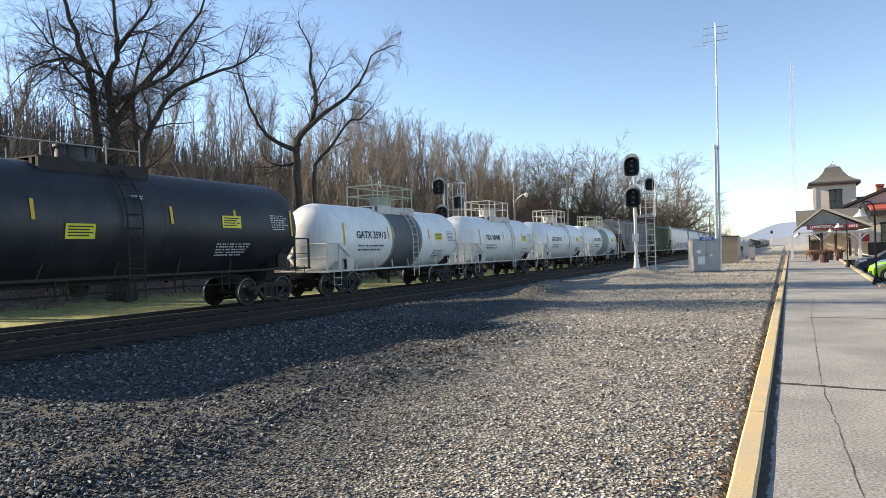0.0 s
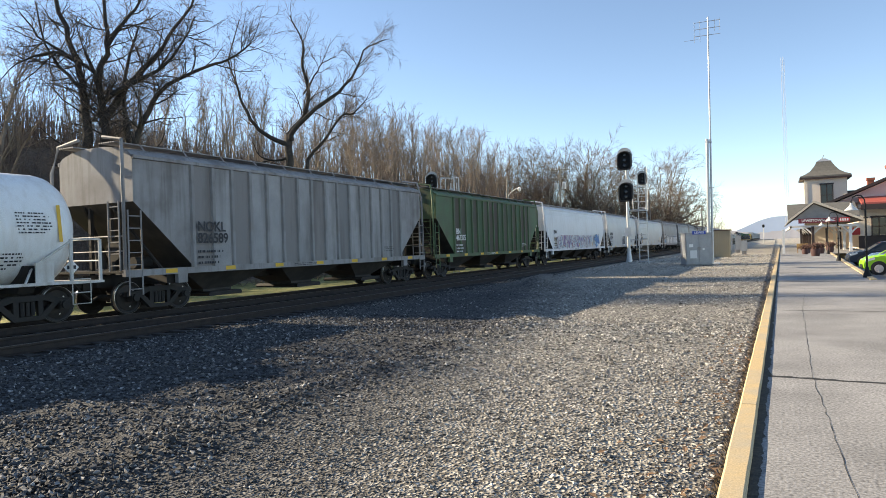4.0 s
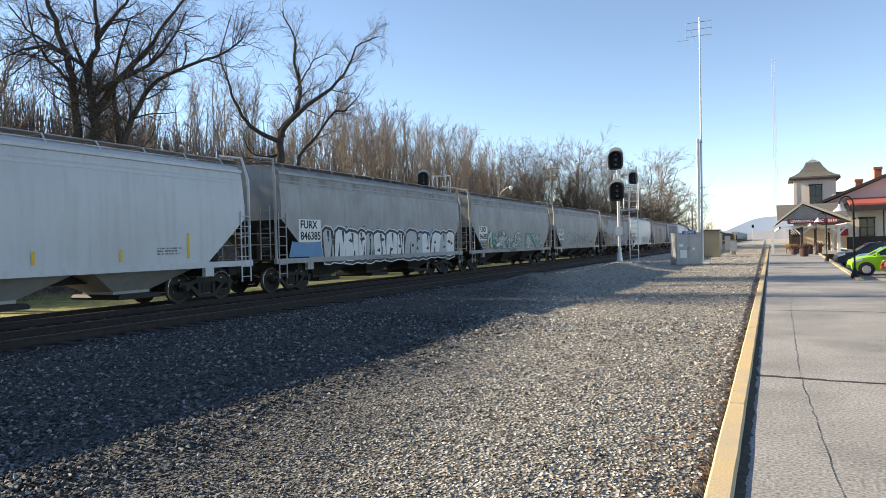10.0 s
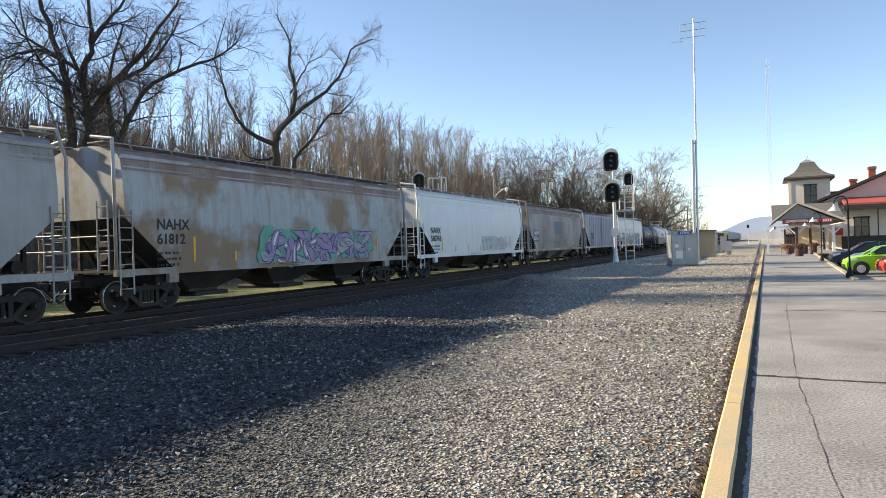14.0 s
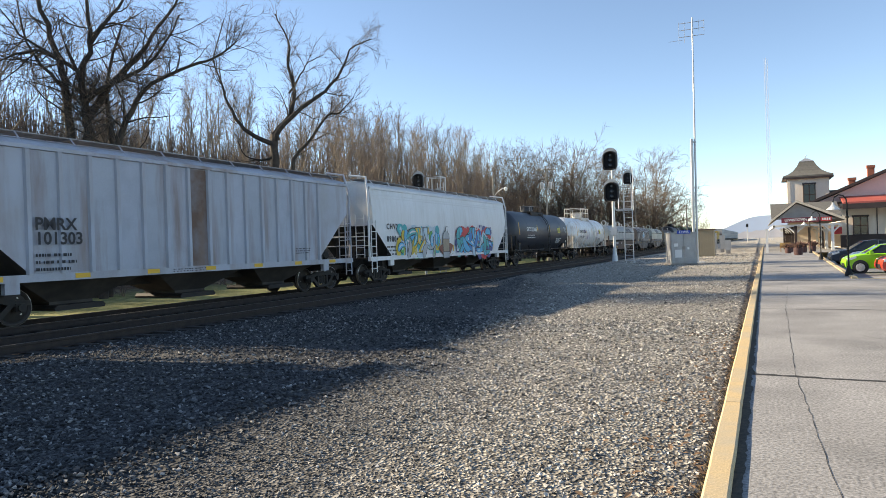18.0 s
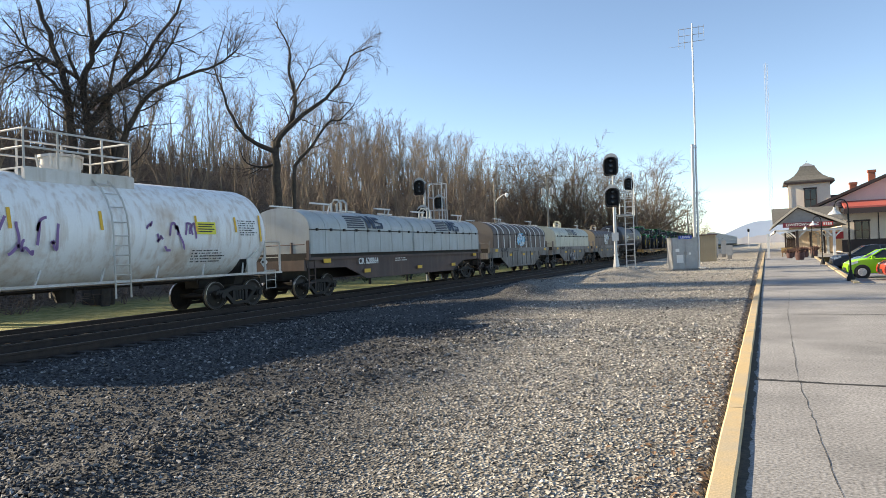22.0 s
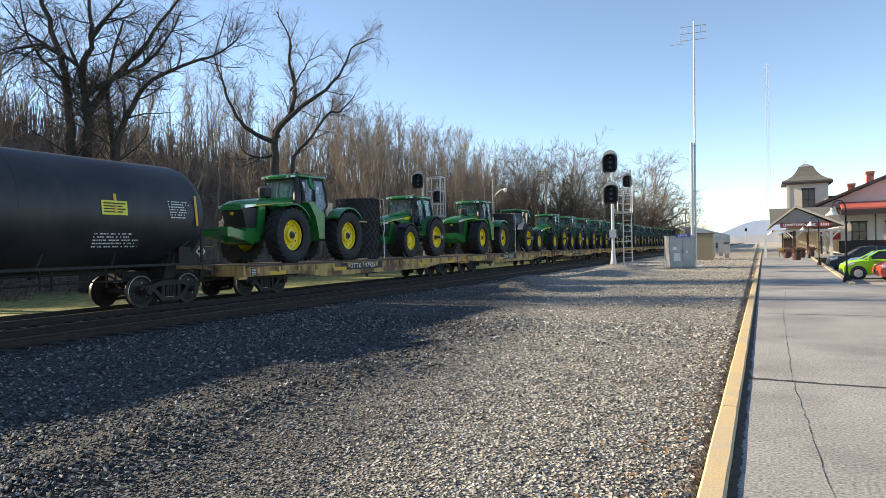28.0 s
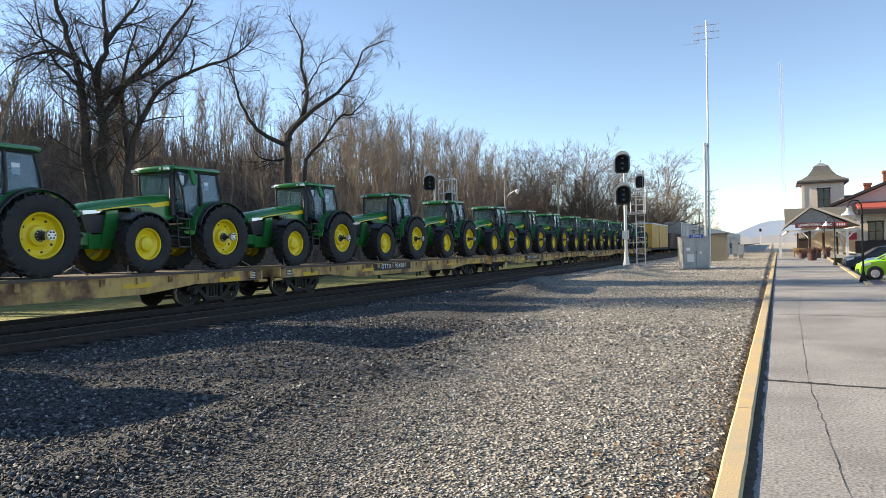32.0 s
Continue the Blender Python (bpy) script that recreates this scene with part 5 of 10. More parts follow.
PALETTE = {"black": (0.02, 0.02, 0.025), "white": (0.7, 0.7, 0.7), "blue": (0.05, 0.22, 0.55), "sky": (0.1, 0.45, 0.7), "purple": (0.22, 0.12, 0.3), "wine": (0.25, 0.04, 0.12), "mint": (0.1, 0.36, 0.28),
           "green": (0.12, 0.42, 0.1), "lime": (0.45, 0.6, 0.1), "gold": (0.7, 0.5, 0.05), "red": (0.6, 0.05, 0.05), "grey": (0.35, 0.36, 0.38), "lilac": (0.3, 0.22, 0.4), "pale": (0.5, 0.62, 0.7), "silver": (0.42, 0.43, 0.44), "pastel": (0.5, 0.52, 0.42), "tan_": (0.36, 0.28, 0.2), "brown_": (0.25, 0.08, 0.05), "aqua": (0.06, 0.4, 0.42), "indigo": (0.07, 0.08, 0.25)}


def ribbon(bm, pts, w, x, m, ends=True):
    """A flat rounded brush stroke in the side's plane."""
    q = [Vector((0, *p)) for p in pts]
    sm = [q[0]]
    for a, b, c in zip(q, q[1:], q[2:]):
        p0, p1 = (a + b) / 2, (b + c) / 2
        sm += [p0 * (1 - t) ** 2 + b * 2 * t * (1 - t) + p1 * t * t for t in (0.0, 0.25, 0.5, 0.75, 1.0)]
    sm.append(q[-1])
    lo, hi = [], []
    for i, p in enumerate(sm):
        d = sm[min(i + 1, len(sm) - 1)] - sm[max(i - 1, 0)]
        nv = Vector((0, -d.z, d.y)).normalized() * w
        lo.append((x, p.y - nv.y, p.z - nv.z))
        hi.append((x, p.y + nv.y, p.z + nv.z))
    rings(bm, [lo, hi], closed=False, m=m)
    if ends:
        for p in (sm[0], sm[-1]):
            bm.faces.new([bm.verts.new((x + 0.0002, p.y + w * math.cos(k * 0.785), p.z + w * math.sin(k * 0.785))) for k in range(8)]).material_index = m


def blot(bm, pts, x, m):
    bm.faces.new([bm.verts.new((x, p[0], p[1])) for p in pts]).material_index = m


def swell(rnd, cy, cz, a, b, wob=0.1, n=18):
    ph, tilt = rnd.uniform(0, 6), rnd.uniform(-0.3, 0.3)
    out = []
    for i in range(n):
        t = 2 * math.pi * i / n
        q = 1 + wob * math.sin(3 * t + ph) + 0.5 * wob * math.sin(5 * t + 2 * ph)
        u, v = a * q * math.cos(t), b * q * math.sin(t)
        out.append((cy + u + tilt * v, cz + v))
    return out


def hook(rnd, cy, cz, size, n=10):
    """Spine of a bent, pointed blade and its half widths."""
    a0, turn, ln = rnd.uniform(0, 6.28), rnd.uniform(0.6, 2.4) * rnd.choice((-1, 1)), size * rnd.uniform(0.8, 1.4)
    y, z, sp = cy - 0.5 * ln * math.cos(a0 + turn / 2), cz - 0.5 * ln * math.sin(a0 + turn / 2), []
    for i in range(n + 1):
        u = i / n
        sp.append((y, z, (0.16 + 0.84 * math.sin(math.pi * min(1.0, u * 1.15 + 0.08)) ** 0.8) * (1 - 0.85 * max(0.0, u - 0.72) / 0.28)))
        y += ln / n * math.cos(a0 + turn * u)
        z += ln / n * math.sin(a0 + turn * u)
    return sp


def blade(bm, sp, w, x, m, lo, hi):
    left, right = [], []
    for i, (y, z, k) in enumerate(sp):
        y2, z2, _ = sp[min(i + 1, len(sp) - 1)]
        y1, z1, _ = sp[max(i - 1, 0)]
        d = Vector((y2 - y1, z2 - z1)).normalized()
        left.append((x, y - d.y * w * k, min(hi, max(lo, z + d.x * w * k))))
        right.append((x, y + d.y * w * k, min(hi, max(lo, z - d.x * w * k))))
    rings(bm, [left, right], closed=False, m=m)


def graffiti(car, at, w, h, kind, seed):
    """Spray paint that cannot be read: a cloud of bubbles behind, then rimmed blocks with notches or tangled pointed blades."""
    rim, fills, cloud = kind[:3]
    style = kind[3] if len(kind) > 3 else "wild"
    clouds = cloud if isinstance(cloud, tuple) else (cloud or rim,)
    names = [rim] + list(fills) + list(clouds) + ["white"]
    mats = [paint_flat(n, PALETTE[n]) for n in names]
    nf, top = len(fills), len(names) - 1
    rnd, bm = random.Random(seed), bmesh.new()
    if cloud:
        n = int(w / h * 7)
        for k in range(n):
            cy = -w / 2 + 0.2 * h + (w - 0.4 * h) * (k + 0.5) / n
            r = h * rnd.uniform(0.1, 0.2)
            blot(bm, swell(rnd, cy, rnd.uniform(0.2, 0.42) * h, r, r, 0.05), 0.0002 * (k % 9), 1 + nf + rnd.randrange(len(clouds)))
            blot(bm, swell(rnd, cy, rnd.uniform(-0.35, 0.1) * h, r * 1.5, r * 1.6, 0.08), 0.0002 * (k % 7), 1 + nf + rnd.randrange(len(clouds)))
            if rnd.random() < 0.4:
                blot(bm, swell(rnd, cy, h * rnd.uniform(0.45, 0.56), r * 0.3, r * 0.3, 0.0, 10), 0.001, 1 + nf + rnd.randrange(len(clouds)))
    if style == "block":
        y, k = -w / 2, 0
        while y < w / 2 - 0.2 * h:
            g = h * rnd.uniform(0.42, 0.85)
            hi, lo = h * rnd.uniform(0.34, 0.48), -h * rnd.uniform(0.42, 0.5)
            sl = rnd.uniform(-0.14, 0.2) * h
            body = [(y, lo), (y + g * 0.5, lo - 0.02 * h), (y + g, lo + 0.03 * h), (y + g + sl * 0.5, 0.0), (y + g + sl, hi * 0.8), (y + g * 0.8 + sl, hi), (y + g * 0.3 + sl, hi + 0.04 * h), (y + sl, hi * 0.86), (y + sl * 0.4 - 0.02, 0)]
            c = Vector((y + g / 2 + sl / 2, (hi + lo) / 2))
            x = 0.003 + 0.0004 * (k % 4)
            for grow, m, d in ((0.13, top, 0.0), (0.095, 0, 0.002)):
                blot(bm, [tuple(c + (Vector(p) - c) + (Vector(p) - c).normalized() * grow * h) for p in body], x + d, m)
            blot(bm, body, x + 0.004, 1 + rnd.randrange(nf))
            for j in range(rnd.randint(2, 4)):
                q, s2 = y + g * rnd.uniform(0.25, 0.8), rnd.choice((-1, 1))
                if rnd.random() < 0.6:
                    z0 = hi if s2 > 0 else lo
                    blot(bm, [(q - 0.07 * h, z0), (q + 0.06 * h, z0), (q + 0.05 * h, z0 - s2 * h * rnd.uniform(0.3, 0.62)), (q - 0.01 * h, z0 - s2 * h * 0.3)], x + 0.0046 + 0.0002 * j, 0)
                else:
                    blot(bm, swell(rnd, q, rnd.uniform(-0.2, 0.25) * h, 0.1 * h, 0.06 * h, 0.25, 9), x + 0.0046 + 0.0002 * j, 0)
            for j in range(4):
                blot(bm, swell(rnd, y + g * rnd.uniform(0.1, 0.9), rnd.uniform(lo, hi) * 0.85, 0.03 * h, 0.02 * h, 0.3, 7), x + 0.0053, 1 + rnd.randrange(nf))
            y += g * 0.98 + 0.05 * h
            k += 1
    else:
        n = int(w / h * 11)
        order = list(range(n))
        rnd.shuffle(order)
        for j, k in enumerate(order):
            cy = -w / 2 + 0.3 * h + (w - 0.6 * h) * (k + rnd.random()) / n
            cz, size, wd = rnd.uniform(-0.34, 0.34) * h, h * rnd.uniform(0.4, 0.85), h * rnd.uniform(0.07, 0.15)
            sp, x = hook(rnd, cy, cz, size), 0.003 + 0.012 * j / n
            blade(bm, sp, wd + 0.035 * h, x, 0, -h * 0.5, h * 0.5)
            m = 1 + rnd.randrange(nf)
            blade(bm, sp, wd, x + 0.0003, m, -h * 0.475, h * 0.475)
            if rnd.random() < 0.55:
                blade(bm, sp[2:-3], wd * 0.3, x + 0.0005, 1 + rnd.randrange(nf) if rnd.random() < 0.7 else top, -h * 0.46, h * 0.46)
    tagged(part("graffiti", bm, mats, car, at=at), "spray-painted graffiti", kind="stuff")


def chips(car, n, seed):
    """Small dark chips and scuffs in the paint of a hopper's side."""
    rnd, bm = random.Random(seed), bmesh.new()
    for k in range(n):
        y, z = rnd.gauss(0, 3.4), rnd.uniform(1.32, 2.5)
        if abs(y) < 6.2:
            blot(bm, swell(rnd, y, z, rnd.uniform(0.02, 0.13), rnd.uniform(0.012, 0.035), 0.3, 8), 1.588, k % 2)
    tagged(part("paint_chip", bm, (M["ink"], M["oxide"]), car), kind="stuff")


def spray_can(car, at):
    """A plain painted can shape between two murals."""
    mats = [paint_flat(n, PALETTE[n]) for n in ("black", "silver", "tan_", "white", "brown_")]
    rnd, bm = random.Random(2), bmesh.new()
    blot(bm, swell(rnd, 0, -0.32, 0.85, 0.34, 0.1), 0.0, 4)
    for g, m, d in ((0.03, 0, 0.002), (0.0, 2, 0.003)):
        blot(bm, [(-0.36 - g, -0.55 - g), (0.36 + g, -0.55 - g), (0.4 + g, 0.1), (0.3, 0.35 + g), (-0.3, 0.35 + g), (-0.4 - g, 0.1)], d, m)
        blot(bm, [(-0.42 - g, 0.22 - g), (0.42 + g, 0.22 - g), (0.36 + g, 0.45), (0.14 + g, 0.62 + g), (-0.14 - g, 0.62 + g), (-0.36 - g, 0.45)], d + 0.002, 0 if m == 0 else 1)
        blot(bm, [(-0.36 - g, -0.8 - g), (0.36 + g, -0.8 - g), (0.4 + g, -0.5 + g), (-0.4 - g, -0.5 + g)], d + 0.002, 0 if m == 0 else 1)
        blot(bm, [(0.0 - g, 0.62), (0.2 + g, 0.62), (0.27 + g, 0.85 + g), (0.02 - g, 0.85 + g)], d + 0.002, 0 if m == 0 else 3)
    part("graffiti", bm, mats, car, "painted grey spray can", at=at)


def scrawl(car, at, w, h, n, seed, colour="black", r=0.02):
    """A thin hand-sprayed line that cannot be read."""
    rnd, bm = random.Random(seed), bmesh.new()
    for k in range(n):
        y, z, pts = -w / 2 + w * k / n, rnd.uniform(-h / 2, h / 2), []
        for i in range(7):
            pts.append((0.004, y + rnd.uniform(-0.25, 0.5) * w / n, z))
            z = max(-h / 2, min(h / 2, z + rnd.uniform(-0.6, 0.6) * h))
            y += rnd.uniform(0, 0.25) * w / n
        q = [Vector(p) for p in pts]
        sm = []
        for a, b, c in zip(q, q[1:], q[2:]):
            for t in (0.0, 0.25, 0.5, 0.75):
                p0, p1 = (a + b) / 2, (b + c) / 2
                sm.append(p0 * (1 - t) ** 2 + b * 2 * t * (1 - t) + p1 * t * t)
        lo, hi = [], []
        for i, p in enumerate(sm):
            d = sm[min(i + 1, len(sm) - 1)] - sm[max(i - 1, 0)]
            nv = Vector((0, -d.z, d.y)).normalized() * r
            lo.append(p - nv)
            hi.append(p + nv)
        rings(bm, [lo, hi], closed=False)
    part("graffiti", bm, paint_flat(colour, PALETTE[colour]), car, "sprayed scrawl", at=at)


# -- coil wagons --
def coil_car(label, length, hood, ends, beam, hoods=1, belly=True, mark="", straps=0, art=None, mark_mt="ink", logo=True, crest=None):
    car = thing("coil_wagon", label, "coil wagon", group="coil wagons of the train")
    half = length / 2
    hl = half - (1.45 if belly else 0.9)
    z0, z1, z2, w = 1.74, 2.68, 3.56, 1.46
    arc = [(w, z0), (w, z1)] + [(w * math.cos(a), z1 + (z2 - z1) * math.sin(a) ** 0.9) for a in [math.pi / 2 * k / 8 for k in range(1, 9)]]
    arc = arc + [(-x, z) for x, z in arc[:-1][::-1]]
    for k in range(hoods):
        a, b = -hl + 2 * hl * k / hoods + 0.03, -hl + 2 * hl * (k + 1) / hoods - 0.03
        bm = bmesh.new()
        rings(bm, [[(x, y, z) for x, z in arc] for y in (a, a + (b - a) * 0.25, (a + b) / 2, b - (b - a) * 0.25, b)])
        for f in bm.faces:
            if abs(f.calc_center_median().y - a) < 0.01 or abs(f.calc_center_median().y - b) < 0.01:
                f.material_index = 1
        hd = part("hood", bm, (M[hood], M[ends]), car, smooth=35)
        for y in [a + 0.05, b - 0.05] + [a + (b - a) * j / 8 for j in range(1, 8)]:
            bm = bmesh.new()
            rings(bm, [[(x * 1.012, y + d, z0 + (z - z0) * 1.008) for x, z in arc] for d in (-0.02, 0.02)])
            part("hood_rib", bm, M[hood], hd, smooth=35)
        for sx in (-1, 1):
            bm = bmesh.new()
            box(bm, sx * w - 0.02, sx * w + 0.025, a, b, z1 - 0.02, z1 + 0.015)
            for j in range(9):
                y = a + (b - a) * (j + 0.5) / 9
                box(bm, sx * w - 0.03, sx * w + 0.06, y - 0.05, y + 0.05, z1 - 0.05, z1 + 0.05)
            part("hood_seam", bm, M["steel_dark"], hd)
        # lifting bail and two stacking posts
        bm = bmesh.new()
        yc = (a + b) / 2
        for q in (-0.22, 0.22):
            pipe(bm, [(-0.25, yc + q, z2 - 0.1), (-0.25, yc + q, z2 + 0.4), (-0.1, yc + q, z2 + 0.55), (0.1, yc + q, z2 + 0.55), (0.25, yc + q, z2 + 0.4), (0.25, yc + q, z2 - 0.1)] if not straps else
                 [(-0.1, yc - 0.9, z2 - 0.2), (-0.05, yc - 0.35, z2 + 0.5), (0.05, yc + 0.35, z2 + 0.5), (0.1, yc + 0.9, z2 - 0.2)], 0.05, 6)
        part("lifting_bail", bm, M[ends], hd)
        for q in (a + (b - a) * 0.22, b - (b - a) * 0.2):
            bm = bmesh.new()
            for sx in (-1, 1):
                pipe(bm, [(sx * 0.9, q - 0.12, z2 - 0.35), (sx * 1.0, q - 0.2, z2 + 0.18)], 0.035, 5)
                pipe(bm, [(sx * 0.9, q + 0.12, z2 - 0.35), (sx * 1.0, q + 0.2, z2 + 0.18)], 0.035, 5)
                box(bm, sx * 0.98 - 0.05, sx * 0.98 + 0.05, q - 1.1, q + 0.3, z2 + 0.16, z2 + 0.22)
            part("stacking_guide", bm, M["galv"], hd)
        if logo:
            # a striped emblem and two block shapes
            bm = bmesh.new()
            yl = yc - 0.1
            for j in range(6):
                z = z1 - 0.42 + 0.1 * j if straps else z1 + 0.1 + 0.095 * j
                x = w + 0.02 if straps else w * math.cos(math.asin(min(1, ((z - z1) / (z2 - z1)) ** 1.1))) + 0.02
                box(bm, x - 0.02, x, yl - 1.5 + 0.02 * j, yl - 0.2 + 0.05 * j if j % 2 else yl - 0.1, z, z + 0.055)
            for y0, poly in ((yl + 0.05, [(0, 0), (0.2, 0), (0.44, 0.36), (0.4, 0), (0.6, 0), (0.66, 0.55), (0.46, 0.55), (0.2, 0.18), (0.24, 0.55), (0.06, 0.55)]),
                             (yl + 0.82, [(0, 0), (0.5, 0), (0.55, 0.24), (0.14, 0.3), (0.14, 0.38), (0.52, 0.38), (0.52, 0.5), (0.05, 0.5), (0, 0.26), (0.38, 0.2), (0.38, 0.12), (0, 0.12)])):
                zb = z1 - 0.42 if straps else z1 + 0.1

                def sx_(z):
                    return w + 0.02 if straps else w * math.cos(math.asin(min(1, ((z - z1) / (z2 - z1)) ** 1.1))) + 0.05
                lo = [bm.verts.new((sx_(zb + 1.08 * q), y0 + 1.15 * p, zb + 1.08 * q)) for p, q in poly]
                face = bm.faces.new(lo)
                if not straps:
                    # bend the letter shape round the hood
                    geom = list(face.verts) + list(face.edges) + [face]
                    for q in range(1, 8):
                        geom = bmesh.ops.bisect_plane(bm, geom=geom, plane_co=(0, 0, zb + 0.075 * q), plane_no=(0, 0, 1))["geom"]
                    for v in geom:
                        if isinstance(v, bmesh.types.BMVert):
                            v.co.x = sx_(v.co.z)
            part("emblem", bm, M["ink"] if straps else M["navy"], hd, "dark striped emblem")
        for j in range(straps):
            y = a + (b - a) * (j + 0.6) / straps + 0.2
            bm = bmesh.new()
            rings(bm, [[(x * 1.014, y + d - 0.16 * (z - z0) / 2 * (1 if j % 3 == 1 else 0), z0 + (z - z0) * 1.012) for x, z in arc] for d in (-0.055, 0.055)])
            part("white_strap", bm, M["chalk"], hd, "faded white band", smooth=35)
    # frame
    for sx in (-1, 1):
        bm = bmesh.new()
        if belly:
            prism(bm, [(-half + 0.75, 1.15), (-half + 2.9, 1.15), (-half + 4.4, 0.48), (half - 4.4, 0.48), (half - 2.9, 1.15), (half - 0.75, 1.15), (half - 0.75, 1.52), (-half + 0.75, 1.52)], "x", sx * 1.36, sx * 1.42)
            box(bm, min(sx * 1.36, sx * 1.52), max(sx * 1.36, sx * 1.52), -half + 0.75, half - 0.75, 1.5, 1.78)
            for k in range(9):
                y = -half + 3.2 + (length - 6.4) * k / 8
                box(bm, min(sx * 1.42, sx * 1.46), max(sx * 1.42, sx * 1.46), y - 0.04, y + 0.04, 0.6 if 1 < k < 7 else 1.15, 1.5)
        else:
            prism(bm, [(-half + 0.7, 1.2), (-half + 3.4, 1.15), (-half + 5.0, 0.62), (half - 5.0, 0.62), (half - 3.4, 1.15), (half - 0.7, 1.2), (half - 0.7, 1.55), (-half + 0.7, 1.55)], "x", sx * 1.4, sx * 1.46)
            box(bm, min(sx * 1.4, sx * 1.56), max(sx * 1.4, sx * 1.56), -half + 0.7, half - 0.7, 1.5, 1.6)
        part("side_beam", bm, M[beam], car)
    bm = bmesh.new()
    box(bm, -1.36, 1.36, -half + 0.8, half - 0.8, 1.16, 1.5)
    box(bm, -0.3, 0.3, -half + 0.7, half - 0.7, 0.74, 1.16)
    box(bm, -1.3, 1.3, -hl, hl, 1.5, 1.77)
    part("bed", bm, M["steel_dark"], car)
    for s in (-1, 1):
        bm = bmesh.new()
        box(bm, -1.42, 1.42, s * (half - 0.75), s * (half - 0.6), 1.1, 1.5)
        for sx in (-1, 1):
            box(bm, sx * 1.38 - 0.06, sx * 1.38 + 0.06, s * (half - 0.95) - 0.06, s * (half - 0.95) + 0.06, 1.5, 2.25)
        pipe(bm, [(-1.38, s * (half - 0.7), 2.1), (1.38, s * (half - 0.7), 2.1)], 0.02, 5)
        cyl(bm, (0.6, s * (half - 1.05), 1.5), (0.6, s * (half - 1.05), 2.2), 0.14, n=10)
        part("end_frame", bm, M[beam], car)
        for sx in (-1, 1):
            part("ladder", ladder_mesh(1.1, 0.4, 4, mt=beam), None, car, at=pose(sx * 1.47, s * (half - 1.0), 0.5))
    running_gear(car, length, length - 4.2)
    for turn in (0, 180):
        side = pose(0, 0, 0, 0, 0, turn)
        lettering("car_mark", mark, 0.36, M[mark_mt], car, side @ pose(1.528 if belly else 1.565, -half + (2.6 if belly else 4.2), 1.64 if belly else 1.36, 0, 0, 0), align="LEFT")
        k1 = small_print(car, 0, 0, 0, 1.3, 2, 0.1, mark_mt, seed=4)
        k1.matrix_basis = side @ pose(1.525 if belly else 1.565, -half + (5.3 if belly else 7.4), 1.72 if belly else 1.45)
        for y, z in ((-half + 1.9, 1.63), (half - 1.9, 1.63), (-half + 4.9, 1.3), (0.4, 1.3), (half - 5, 1.3)):
            k1 = stripe(car, 0, 0, 0, 0.16, 0.5)
            k1.matrix_basis = side @ pose((1.526 if z > 1.5 else 1.426) if belly else 1.566, y, z if belly else 1.45 if z > 1.5 else 0.95)
    if art:
        for kind, y, z, aw, ah in art:
            graffiti(car, pose(1.5, y, z), aw, ah, kind, int(y * 7) + 3)
    return car


